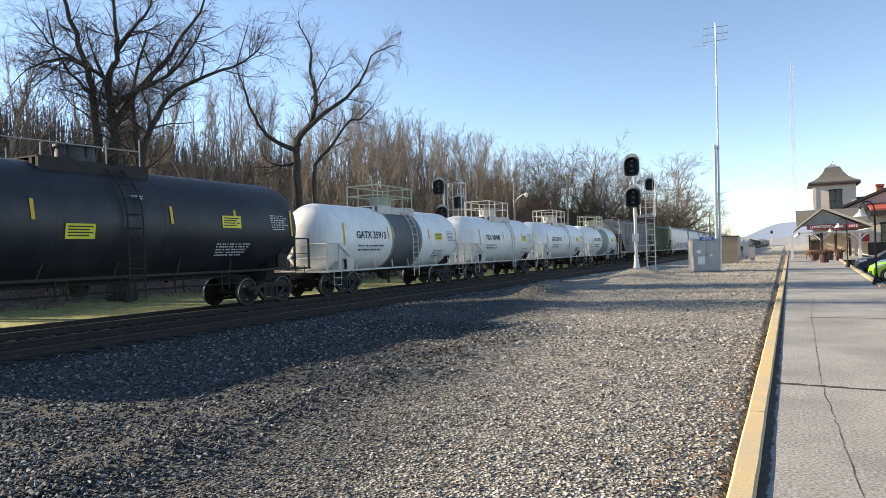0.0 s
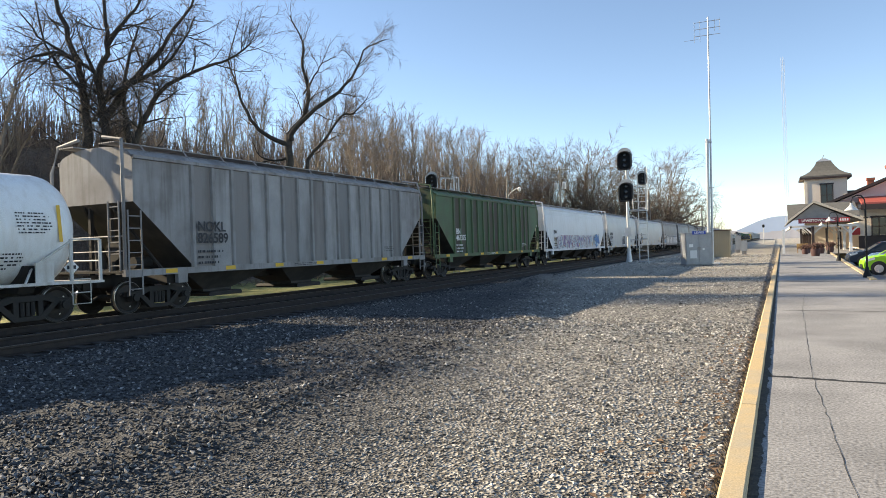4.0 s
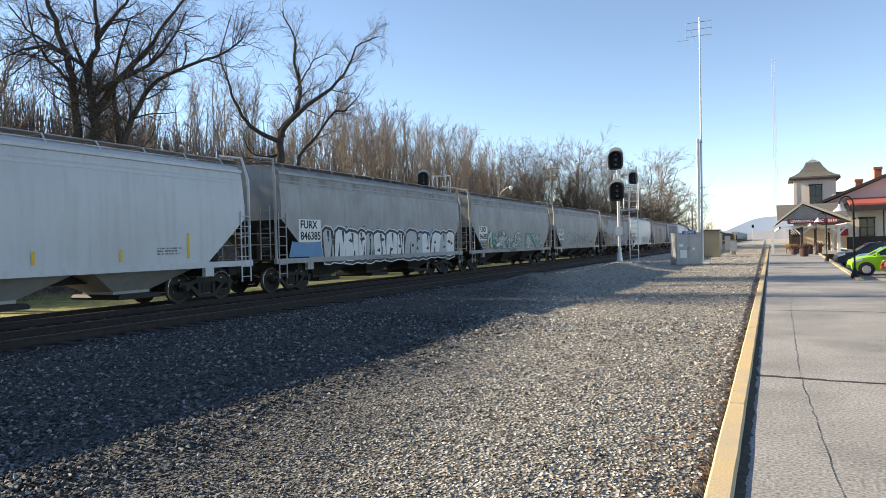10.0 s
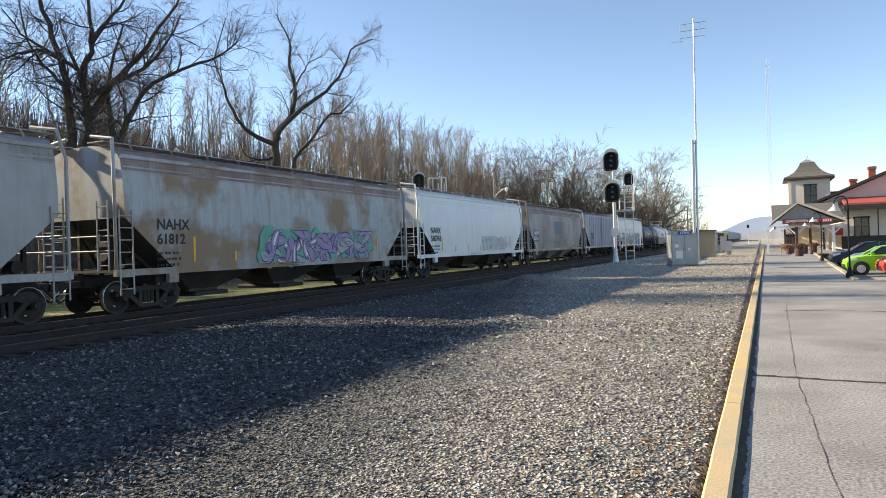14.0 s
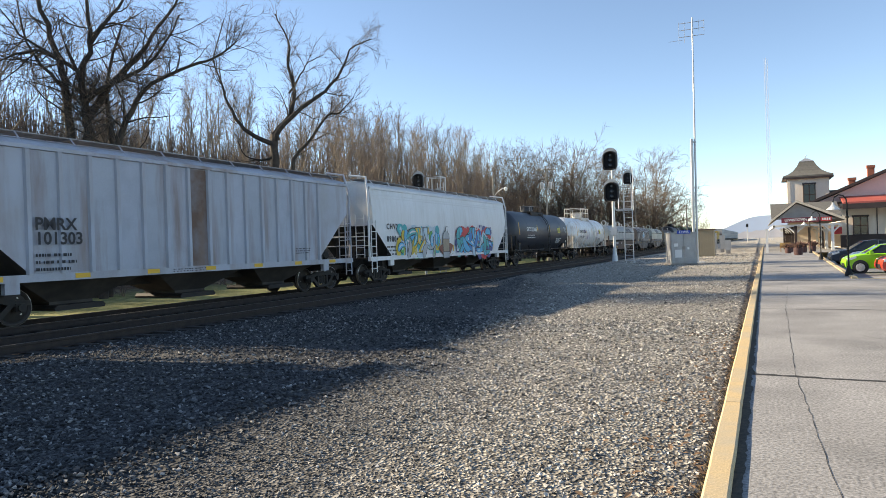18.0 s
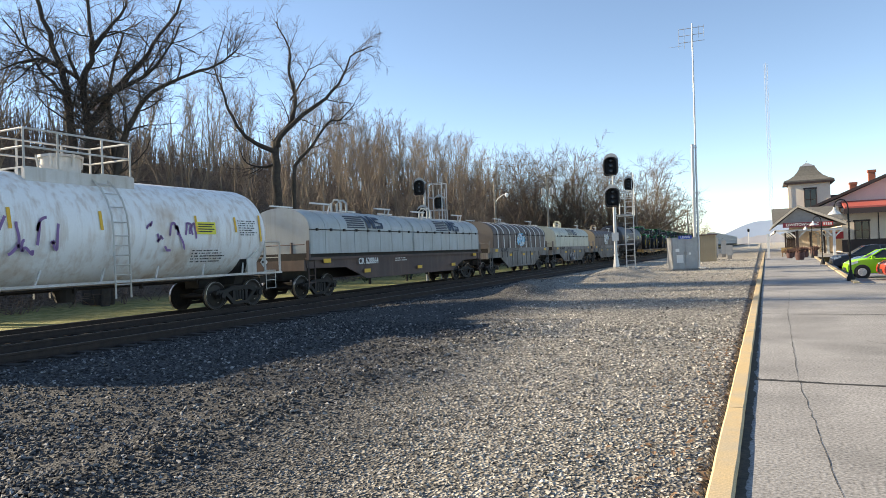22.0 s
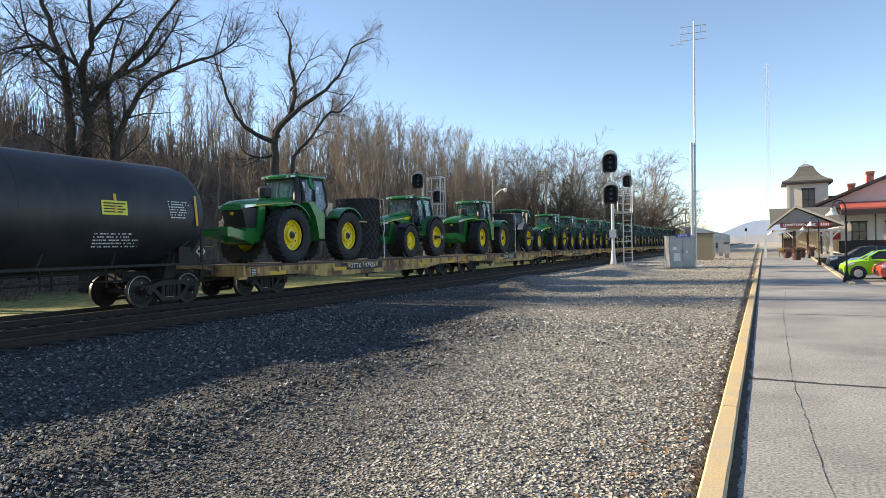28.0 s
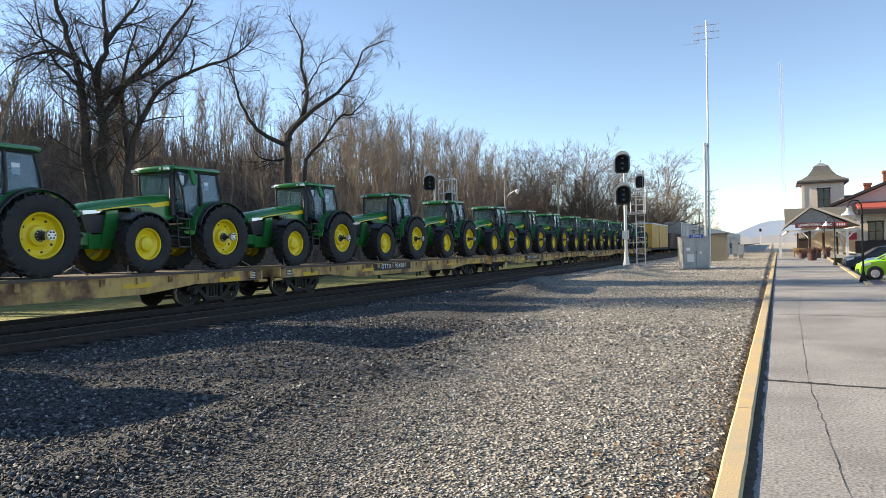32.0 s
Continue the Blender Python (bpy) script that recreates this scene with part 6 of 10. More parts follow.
# -- flat wagons with farm tractors --
def flat_car(label, length, mark):
    car = thing("flat_wagon", label, "flat wagon", group="flat wagons of the train")
    half = length / 2
    for sx in (-1, 1):
        bm = bmesh.new()
        box(bm, min(sx * 1.4, sx * 1.52), max(sx * 1.4, sx * 1.52), -half + 0.55, half - 0.55, 0.7, 1.06)
        prism(bm, [(-half + 3.2, 0.72), (-half + 5.2, 0.52), (half - 5.2, 0.52), (half - 3.2, 0.72)], "x", sx * 1.42, sx * 1.5)
        box(bm, min(sx * 1.4, sx * 1.56), max(sx * 1.4, sx * 1.56), -half + 0.55, half - 0.55, 1.0, 1.07)
        part("side_sill", bm, M["deckyellow"], car)
        bm = bmesh.new()
        box(bm, min(sx * 1.38, sx * 1.57), max(sx * 1.38, sx * 1.57), -half + 0.54, half - 0.54, 1.02, 1.075)
        part("deck_edge", bm, M["oxide"], car, "rust brown deck edge")
        pk = once("stake_pocket", stake_pocket)
        for k in range(16):
            part("stake_pocket", pk, None, car, at=pose(sx * 1.52, -half + 1.1 + (length - 2.2) * k / 15, 0.9, 0, 0, 0 if sx > 0 else 180))
    bm = bmesh.new()
    box(bm, -0.4, 0.4, -half + 0.6, half - 0.6, 0.6, 0.98)
    for k in range(12):
        y = -half + 1 + (length - 2) * k / 11
        box(bm, -1.4, 1.4, y - 0.06, y + 0.06, 0.82, 1.0)
    box(bm, 0.7, 1.1, -1.2, 0.3, 0.45, 0.8)
    cyl(bm, (-0.9, 1.4, 0.62), (-0.9, 2.6, 0.62), 0.2, n=12)
    part("centre_sill", bm, M["steel_dark"], car)
    n = 36
    for k in range(n):
        dm = once("deck_board", deck_board)
        part("deck_board", dm, None, car, at=pose(0, -half + 0.8 + (length - 1.6) * (k + 0.5) / n, 1.06))
    for s in (-1, 1):
        bm = bmesh.new()
        box(bm, -1.5, 1.5, s * (half - 0.62), s * (half - 0.45), 0.72, 1.08)
        box(bm, 1.3, 1.5, s * (half - 0.62), s * (half - 0.2), 0.62, 0.7)
        part("end_sill", bm, M["deckyellow"], car)
        bm = bmesh.new()
        box(bm, 1.522, 1.526, s * (half - 0.95) - 0.16, s * (half - 0.95) + 0.16, 0.74, 1.0, 0)
        for k in range(4):
            box(bm, 1.526, 1.529, s * (half - 0.95) - 0.12, s * (half - 0.95) + 0.12, 0.77 + 0.055 * k, 0.795 + 0.055 * k, 1)
        part("data_plate", bm, (M["ink"], M["chalk"]), car, "dark data plate with white lines")
    running_gear(car, length, length - 4.4)
    for turn in (0, 180):
        side = pose(0, 0, 0, 0, 0, turn)
        bm = bmesh.new()
        box(bm, 0, 0.003, -1.75, 1.6, -0.15, 0.15)
        part("mark_panel", bm, M["ink"], car, at=side @ pose(1.523, -1.6, 0.86))
        lettering("car_mark", mark.replace(" ", "   "), 0.27, M["chalk"], car, side @ pose(1.528, -1.65, 0.86), spacing=1.25)
        for y in (-half + 2.2, -half + 6.2, half - 5.5, half - 2.0):
            k1 = stripe(car, 0, 0, 0, 0.14, 0.9)
            k1.matrix_basis = side @ pose(1.523, y, 0.78)
    return car


def stake_pocket():
    bm = bmesh.new()
    box(bm, 0, 0.07, -0.06, 0.06, -0.09, 0.1)
    return mesh_of("stake_pocket", bm, M["deckyellow"])


def deck_board():
    bm = bmesh.new()
    box(bm, -1.45, 1.45, -0.22, 0.22, -0.03, 0.03)
    return mesh_of("deck_board", bm, M["deckwood"])


M["green"] = mat("tractor_green", (0.018, 0.17, 0.04), 0.2, fine=0.04, bump=0.0, vary=(0.03, 0.15, 0.05), scale=1, amount=0.3)
M["rim"] = mat("rim_yellow", (0.85, 0.64, 0.015), 0.35, fine=0.05, bump=0.0, vary=(0.5, 0.4, 0.06), scale=2, amount=0.3)
M["tyre"] = mat("tyre_rubber", (0.014, 0.014, 0.016), 0.75, vary=(0.032, 0.03, 0.029), scale=3, amount=0.6, bump=0.1)
M["pine"] = mat("raw_pine", (0.5, 0.38, 0.22), 0.8, vary=(0.4, 0.3, 0.18), scale=4, amount=0.6)
M["plastic"] = mat("black_plastic", (0.018, 0.018, 0.02), 0.5, fine=0.05)
M["cabglass"] = glass("cab_glass", (0.5, 0.66, 0.76), 0.04)
M["cabglass"].node_tree.nodes["Principled BSDF"].inputs["Transmission Weight"].default_value = 0.86
M["silver"] = mat("bare_silver", (0.55, 0.55, 0.54), 0.35, 0.7)
M["lamp"] = mat("lamp_lens", (0.75, 0.78, 0.8), 0.15, 0.3, bump=0)
M["seatgrey"] = mat("seat_fabric", (0.03, 0.03, 0.03), 0.8)
M["cream_rack"] = mat("cream_painted_bars", (0.62, 0.55, 0.42), 0.6)
M["stickers"] = mat("paper_sheet", (0.7, 0.75, 0.82), 0.6, bump=0)


def tyre_mesh(r, w):
    def make():
        bm = bmesh.new()
        ri = r * 0.56
        lathe(bm, [(ri, -w * 0.42), (ri + 0.1 * r, -w * 0.52), (r * 0.85, -w * 0.53), (r * 0.95, -w * 0.46), (r * 0.955, 0), (r * 0.95, w * 0.46), (r * 0.85, w * 0.53), (ri + 0.1 * r, w * 0.52), (ri, w * 0.42)], (0, 0, 0), (1, 0, 0), 32, cap=False)
        n = 22
        for k in range(n):
            for s in (-1, 1):
                a = 2 * math.pi * (k + (0.5 if s > 0 else 0)) / n
                lp = []
                for u, da in ((0.02, -0.0), (0.5, 0.16), (0.53, 0.17)):
                    rad = (r * 1.0, r * 0.99, r * 0.88)[(u > 0.1) + (u > 0.51)]
                    lo = rad - 0.07 * r
                    lp.append([(s * u * w, q * math.cos(a + da + e), q * math.sin(a + da + e)) for q, e in ((lo, -0.05), (rad, -0.035), (rad, 0.035), (lo, 0.05))])
                rings(bm, lp)
        return mesh_of("tyre", bm, M["tyre"], 35)
    return once(("tyre", r, w), make)


def rim_mesh(r, deep):
    def make():
        bm = bmesh.new()
        ri = r * 0.55
        lathe(bm, [(ri, -0.2), (ri * 1.02, 0.17), (ri * 0.97, 0.2), (ri * 0.92, 0.19), (ri * 0.88, 0.08), (ri * 0.84, deep), (ri * 0.62, deep - 0.05), (ri * 0.48, deep - 0.02), (ri * 0.42, deep + 0.07), (ri * 0.26, deep + 0.09), (ri * 0.02, deep + 0.09)], (0, 0, 0), (1, 0, 0), 32, cap=False)
        return mesh_of("rim", bm, M["rim"], 35)
    return once(("rim", r, deep), make)


def rim_hole(r):
    bm = bmesh.new()
    cyl(bm, (0, 0, 0), (0.014, 0, 0), r, n=9)
    return mesh_of("rim_hole", bm, M["plastic"])


def hub_mesh(r, out):
    """Hub cap with its ring of bolts."""
    bm = bmesh.new()
    lathe(bm, [(r, 0), (r, 0.05), (r * 0.7, 0.07), (r * 0.65, out), (r * 0.4, out + 0.02)], (0, 0, 0), (1, 0, 0), 16)
    for k in range(10):
        a = 2 * math.pi * k / 10
        cyl(bm, (0.04, r * 0.85 * math.cos(a), r * 0.85 * math.sin(a)), (0.085, r * 0.85 * math.cos(a), r * 0.85 * math.sin(a)), r * 0.09, n=5, m=1)
    return mesh_of("hub", bm, (M["plastic"], M["silver"]), 40)


def wheel(tr, x, y, r, w, axle=False, dark_hub=False):
    s = 1 if x > 0 else -1
    wh = part("wheel", tyre_mesh(r, w), None, tr, "black lugged tyre", at=pose(x, y, r, 0, 0, 0 if s > 0 else 180))
    deep = 0.02 if axle else 0.08
    part("rim", rim_mesh(r, deep), None, wh, "yellow steel rim")
    if axle or dark_hub:
        hm = once(("rim_hole", r), lambda: rim_hole(r * 0.032))
        for k in range(8):
            a = 2 * math.pi * (k + 0.3) / 8
            part("rim_hole", hm, None, wh, at=pose(deep - 0.03, r * 0.4 * math.cos(a), r * 0.4 * math.sin(a)))
        part("hub", once(("hub", r), lambda: hub_mesh(r * 0.14, 0.1)), None, wh, "dark hub with steel bolts", at=pose(deep + 0.06, 0, 0))
    if axle:
        bm = bmesh.new()
        cyl(bm, (0.05, 0, 0), (0.52, 0, 0), 0.05, n=10)
        cyl(bm, (0.44, 0, 0), (0.54, 0, 0), 0.12, n=12, m=1)
        for k in range(6):
            a = 2 * math.pi * k / 6
            cyl(bm, (0.54, 0.08 * math.cos(a), 0.08 * math.sin(a)), (0.57, 0.08 * math.cos(a), 0.08 * math.sin(a)), 0.02, n=5)
        part("axle_stub", bm, (M["plastic"], M["silver"]), wh, "axle end with bolted flange")


def cab(tr, y0, y1, z0, z1, w, label="glazed cab"):
    """Posts, roof, panes that lean outward towards the sill, and a seat. The door glass reaches lower than the windscreen."""
    bm = bmesh.new()
    ym = y0 + (y1 - y0) * 0.5
    zd = z0 - 0.28                          # foot of the door
    wb = w + 0.07                           # half width at the sill
    for s in (-1, 1):
        for a, b, r in (((y0 + 0.26, z0), (y0 + 0.02, z1), 0.035), ((ym - 0.02, zd), (ym + 0.03, z1), 0.05), ((y1 + 0.04, z0 + 0.2), (y1 - 0.12, z1), 0.045)):
            pipe(bm, [(s * wb * 0.97, a[0], a[1]), (s * wb, (a[0] + b[0]) / 2, (a[1] + b[1]) / 2), (s * w * 0.95, b[0], b[1])], r, 6)
        pipe(bm, [(s * wb * 0.96, y0 + 0.26, z0), (s * wb * 0.97, ym, zd)], 0.04, 6)
        pipe(bm, [(s * wb * 0.97, ym, zd), (s * wb * 0.97, ym + (y1 - ym) * 0.55, zd + 0.1), (s * wb * 0.97, y1 + 0.04, z0 + 0.2)], 0.045, 6)
        pipe(bm, [(s * w * 0.95, y0 + 0.02, z1), (s * w * 0.95, y1 - 0.12, z1)], 0.045, 6)
    for y, z in ((y0 + 0.02, z1), (y1 - 0.12, z1), (y0 + 0.26, z0), (y1 + 0.04, z0 + 0.2)):
        pipe(bm, [(-w * 0.95, y, z), (w * 0.95, y, z)], 0.035, 6)
    cf = part("cab_frame", bm, M["plastic"], tr)
    bm = bmesh.new()
    lp = []
    yc, hy = (y0 + y1) / 2 - 0.06, (y1 - y0) / 2 + 0.2
    for z, k in ((z1 + 0.0, 0.96), (z1 + 0.045, 1.06), (z1 + 0.1, 1.06), (z1 + 0.145, 0.98), (z1 + 0.165, 0.7)):
        lp.append([(x * k, yc + v * (hy - 0.2 + 0.2 * k), z + 0.03 * (v > 0) - 0.02 * (v < -0.95)) for x, v in ((-w, -0.86), (-w * 0.75, -1.0), (-w * 0.3, -1.05), (w * 0.3, -1.05), (w * 0.75, -1.0), (w, -0.86), (w, 0.84), (w * 0.85, 0.98), (-w * 0.85, 0.98), (-w, 0.84))])
    rings(bm, lp, m=0)
    roof = part("roof", bm, M["green"], tr, smooth=50)
    bm = bmesh.new()
    box(bm, -w * 0.9, w * 0.9, yc - hy * 0.9, yc + hy * 0.9, z1 - 0.05, z1 + 0.01)
    part("headliner", bm, M["plastic"], roof)
    for x in (-w * 0.82, -w * 0.5, w * 0.5, w * 0.82):
        bm = bmesh.new()
        box(bm, x - 0.085, x + 0.085, yc - hy * 1.04, yc - hy * 0.96, z1 + 0.005, z1 + 0.085)
        part("work_light", bm, M["lamp"], roof, "clear work light")
    quads = [("windscreen", [(-wb * 0.93, y0 + 0.26, z0), (wb * 0.93, y0 + 0.26, z0), (w * 0.9, y0 + 0.02, z1), (-w * 0.9, y0 + 0.02, z1)]),
             ("rear_window", [(-w * 0.9, y1 + 0.04, z0 + 0.2), (w * 0.9, y1 + 0.04, z0 + 0.2), (w * 0.9, y1 - 0.12, z1), (-w * 0.9, y1 - 0.12, z1)])]
    for s in (-1, 1):
        quads.append(("quarter_window", [(s * wb * 0.97, y0 + 0.26, z0), (s * wb * 0.97, ym - 0.02, zd), (s * w * 0.96, ym + 0.03, z1), (s * w * 0.96, y0 + 0.02, z1)]))
        quads.append(("door_window", [(s * wb * 0.97, ym, zd), (s * wb * 0.975, ym + (y1 - ym) * 0.55, zd + 0.1), (s * wb * 0.975, y1 + 0.04, z0 + 0.2), (s * w * 0.96, y1 - 0.12, z1), (s * w * 0.96, ym + 0.03, z1)]))
    for nm, q in quads:
        bm = bmesh.new()
        v = [Vector(p) for p in q]
        nn = (v[1] - v[0]).cross(v[2] - v[0]).normalized() * 0.004
        rings(bm, [[p - nn for p in v], [p + nn for p in v]])
        part(nm, bm, M["cabglass"], cf)
    bm = bmesh.new()
    box(bm, -0.26, 0.26, y1 - 0.85, y1 - 0.35, z0 + 0.05, z0 + 0.22)
    prism(bm, [(y1 - 0.46, z0 + 0.2), (y1 - 0.32, z0 + 0.2), (y1 - 0.22, z0 + 0.92), (y1 - 0.32, z0 + 0.92)], "x", -0.25, 0.25)
    box(bm, -0.14, 0.14, y1 - 0.3, y1 - 0.2, z0 + 0.95, z0 + 1.15)
    seat = part("seat", bm, M["seatgrey"], cf)
    bm = bmesh.new()
    box(bm, -w * 0.85, w * 0.85, y0 + 0.3, y1 - 0.05, zd - 0.06, zd + 0.02)
    prism(bm, [(y0 + 0.3, z0 - 0.25), (y0 + 0.52, z0 - 0.25), (y0 + 0.5, z0 + 0.28), (y0 + 0.34, z0 + 0.3)], "x", -0.3, 0.3)
    box(bm, 0.3, 0.5, y1 - 1.0, y1 - 0.4, z0 - 0.25, z0 + 0.32)
    part("console", bm, M["plastic"], cf)
    bm = bmesh.new()
    pipe(bm, [(0, y0 + 0.4, z0 + 0.1), (0, y0 + 0.62, z0 + 0.4)], 0.04, 6)
    lathe(bm, [(0.16, 0), (0.19, 0.02), (0.16, 0.04)], (0, y0 + 0.63, z0 + 0.42), (0, -0.6, 0.8), 14)
    part("steering_wheel", bm, M["plastic"], cf)
    for y, z, ww in ((ym + 0.3, z1 - 0.42, 0.2), (y0 + 0.2, z1 - 0.28, 0.17)):
        bm = bmesh.new()
        box(bm, w * 0.985, w * 0.99, y - ww / 2, y + ww / 2, z - 0.14, z + 0.14)
        part("paper_sheet", bm, M["stickers"], cf, "pale delivery sheet")
    for s in (-1, 1):
        bm = bmesh.new()
        lp = []
        for u, q in ((0.0, 0.05), (0.3, 0.09), (0.75, 0.1), (1.0, 0.06)):
            x, z = s * (w + 0.08 + 0.16 * u), z1 + 0.05 - 0.48 * u
            lp.append([(x - 0.05, ym - 0.42 - q, z), (x + 0.06, ym - 0.42 - q, z), (x + 0.06, ym - 0.42 + q, z), (x - 0.05, ym - 0.42 + q, z)])
        rings(bm, lp)
        part("mirror", bm, M["green"], roof, "green mirror arm", smooth=30)
        bm = bmesh.new()
        pipe(bm, [(s * (wb + 0.02), ym - 0.1, z0 + 0.25), (s * (wb + 0.1), ym - 0.1, z0 + 0.45), (s * (wb + 0.06), ym - 0.1, z0 + 0.75)], 0.016, 5)
        part("grab_rail", bm, M["plastic"], cf)


def hood_shape(tr, ya, yb, zf, zb, zlow, w, stripe_on=True):
    """Long sloping hood: a dark grille nose, a green upright behind it, an engine bay, then a closed side panel."""
    ys = [0.0, 0.04, 0.12, 0.3, 0.55, 0.8, 1.0]

    def crest(u):
        return zf + (zb - zf) * u ** 0.7
    bm, lp = bmesh.new(), []
    for u in ys:
        y, zt = ya + (yb - ya) * u - (0.05 if u == 0 else 0), crest(u) - (0.07 if u == 0 else 0)
        k = 0.8 + 0.2 * min(1, u * 7)
        dz = 0.22 + 0.14 * u
        lp.append([(x * k, y, z) for x, z in ((-w, zt - dz), (-w * 0.97, zt - dz * 0.55), (-w * 0.8, zt - 0.07), (-w * 0.4, zt), (w * 0.4, zt), (w * 0.8, zt - 0.07), (w * 0.97, zt - dz * 0.55), (w, zt - dz))])
    rings(bm, lp)
    hd = part("hood", bm, M["green"], tr, smooth=35)
    L = yb - ya
    bm = bmesh.new()
    rings(bm, [[(x * w * 0.78, ya + o, z) for x, o, z in ((-1, 0.02, zf - 0.24), (1, 0.02, zf - 0.24), (1.12, 0.3 * L, zf - 0.2), (-1.12, 0.3 * L, zf - 0.2))],
               [(x * w * 0.78, ya + o, z) for x, o, z in ((-1, 0.2, zlow), (1, 0.2, zlow), (1.12, 0.3 * L, zlow), (-1.12, 0.3 * L, zlow))]])
    gr = part("grille", bm, M["plastic"], hd, "black mesh grille")
    bm = bmesh.new()
    for k in range(7):
        z = zf - 0.32 - (zf - 0.4 - zlow) * k / 7
        u = (zf - 0.24 - z) / (zf - 0.24 - zlow)
        box(bm, -w * 0.66, w * 0.66, ya - 0.005 + 0.18 * u, ya + 0.03 + 0.18 * u, z - 0.012, z + 0.012)
    part("grille_bar", bm, M["steel_dark"], gr)
    bm = bmesh.new()
    prism(bm, [(-0.07, zf - 0.36), (0.07, zf - 0.36), (0.07, zf - 0.44), (0, zf - 0.48), (-0.07, zf - 0.44)], "y", ya + 0.0, ya + 0.045)
    part("badge", bm, M["rim"], gr, "small yellow badge")
    bm = bmesh.new()
    box(bm, -w * 0.55, w * 0.55, ya + 0.3 * L, yb, zlow + 0.05, zf - 0.1)
    part("engine", bm, M["plastic"], hd, "dark engine block")
    for s in (-1, 1):
        bm = bmesh.new()
        q = [(ya + 0.24 * L, zf - 0.12), (ya + 0.36 * L, zf - 0.06), (ya + 0.35 * L, zlow + 0.05), (ya + 0.31 * L, zlow - 0.28), (ya + 0.18 * L, zlow - 0.3), (ya + 0.22 * L, zlow + 0.2)]
        prism(bm, q, "x", s * w * 0.86, s * w * 0.995)
        part("side_upright", bm, M["green"], hd, smooth=30)
        bm = bmesh.new()
        q = [(ya + 0.44 * L, crest(0.44) - 0.25), (yb, zb - 0.3), (yb, zlow + 0.42), (ya + 0.72 * L, zlow + 0.45), (ya + 0.5 * L, zlow + 0.7)]
        prism(bm, q, "x", s * w * 0.8, s * w * 0.985)
        sp = part("side_panel", bm, M["green"], hd)
        for k in range(4):
            bm = bmesh.new()
            y = ya + (0.5 + 0.035 * k) * L
            prism(bm, [(y, crest(0.5) - 0.42), (y + 0.06, crest(0.5) - 0.4), (y + 0.02, zlow + 0.72), (y - 0.04, zlow + 0.74)], "x", s * w * 0.98, s * w * 0.994)
            part("louvre", bm, M["plastic"], sp)
        bm = bmesh.new()
        rings(bm, [[(s * w * a, ya + o, zf + z) for a, o, z in ((0.3, -0.03, -0.13), (0.78, 0.02, -0.11), (0.74, 0.0, -0.22), (0.4, -0.02, -0.21))],
                   [(s * w * a, ya + o + 0.05, zf + z) for a, o, z in ((0.3, 0.0, -0.13), (0.78, 0.03, -0.11), (0.74, 0.03, -0.22), (0.4, 0.03, -0.21))]])
        prism(bm, [(ya + 0.02, zf - 0.12), (ya + 0.2 * L, zf - 0.07), (ya + 0.17 * L, zf - 0.17), (ya + 0.02, zf - 0.23)], "x", s * w * 0.8, s * w * 1.0)
        part("headlight", bm, M["lamp"], hd, "clear wrap-round headlight")
        if stripe_on:
            bm = bmesh.new()
            up = [(u, crest(u) - 0.22 * (1 + 0.1 * u)) for u in (0.14, 0.3, 0.5, 0.7, 0.76)]
            lo = [(u, z - (0.035 if u < 0.73 else 0.13)) for u, z in up] + [(0.99, crest(0.99) - 0.36)]
            up = up + [(0.99, crest(0.99) - 0.21)]
            prism(bm, [(ya + L * u, z) for u, z in up] + [(ya + L * u, z) for u, z in lo[::-1]], "x", s * w * 0.97, s * w * 1.006)
            part("hood_stripe", bm, M["rim"], hd, "yellow stripe")
    return hd


def weight_mesh():
    bm = bmesh.new()
    prism(bm, [(-3.3, 0.98), (-3.25, 0.84), (-2.75, 0.8), (-2.75, 1.14), (-3.1, 1.16), (-3.3, 1.1)], "x", -0.038, 0.038)
    return mesh_of("front_weight", bm, M["green"])


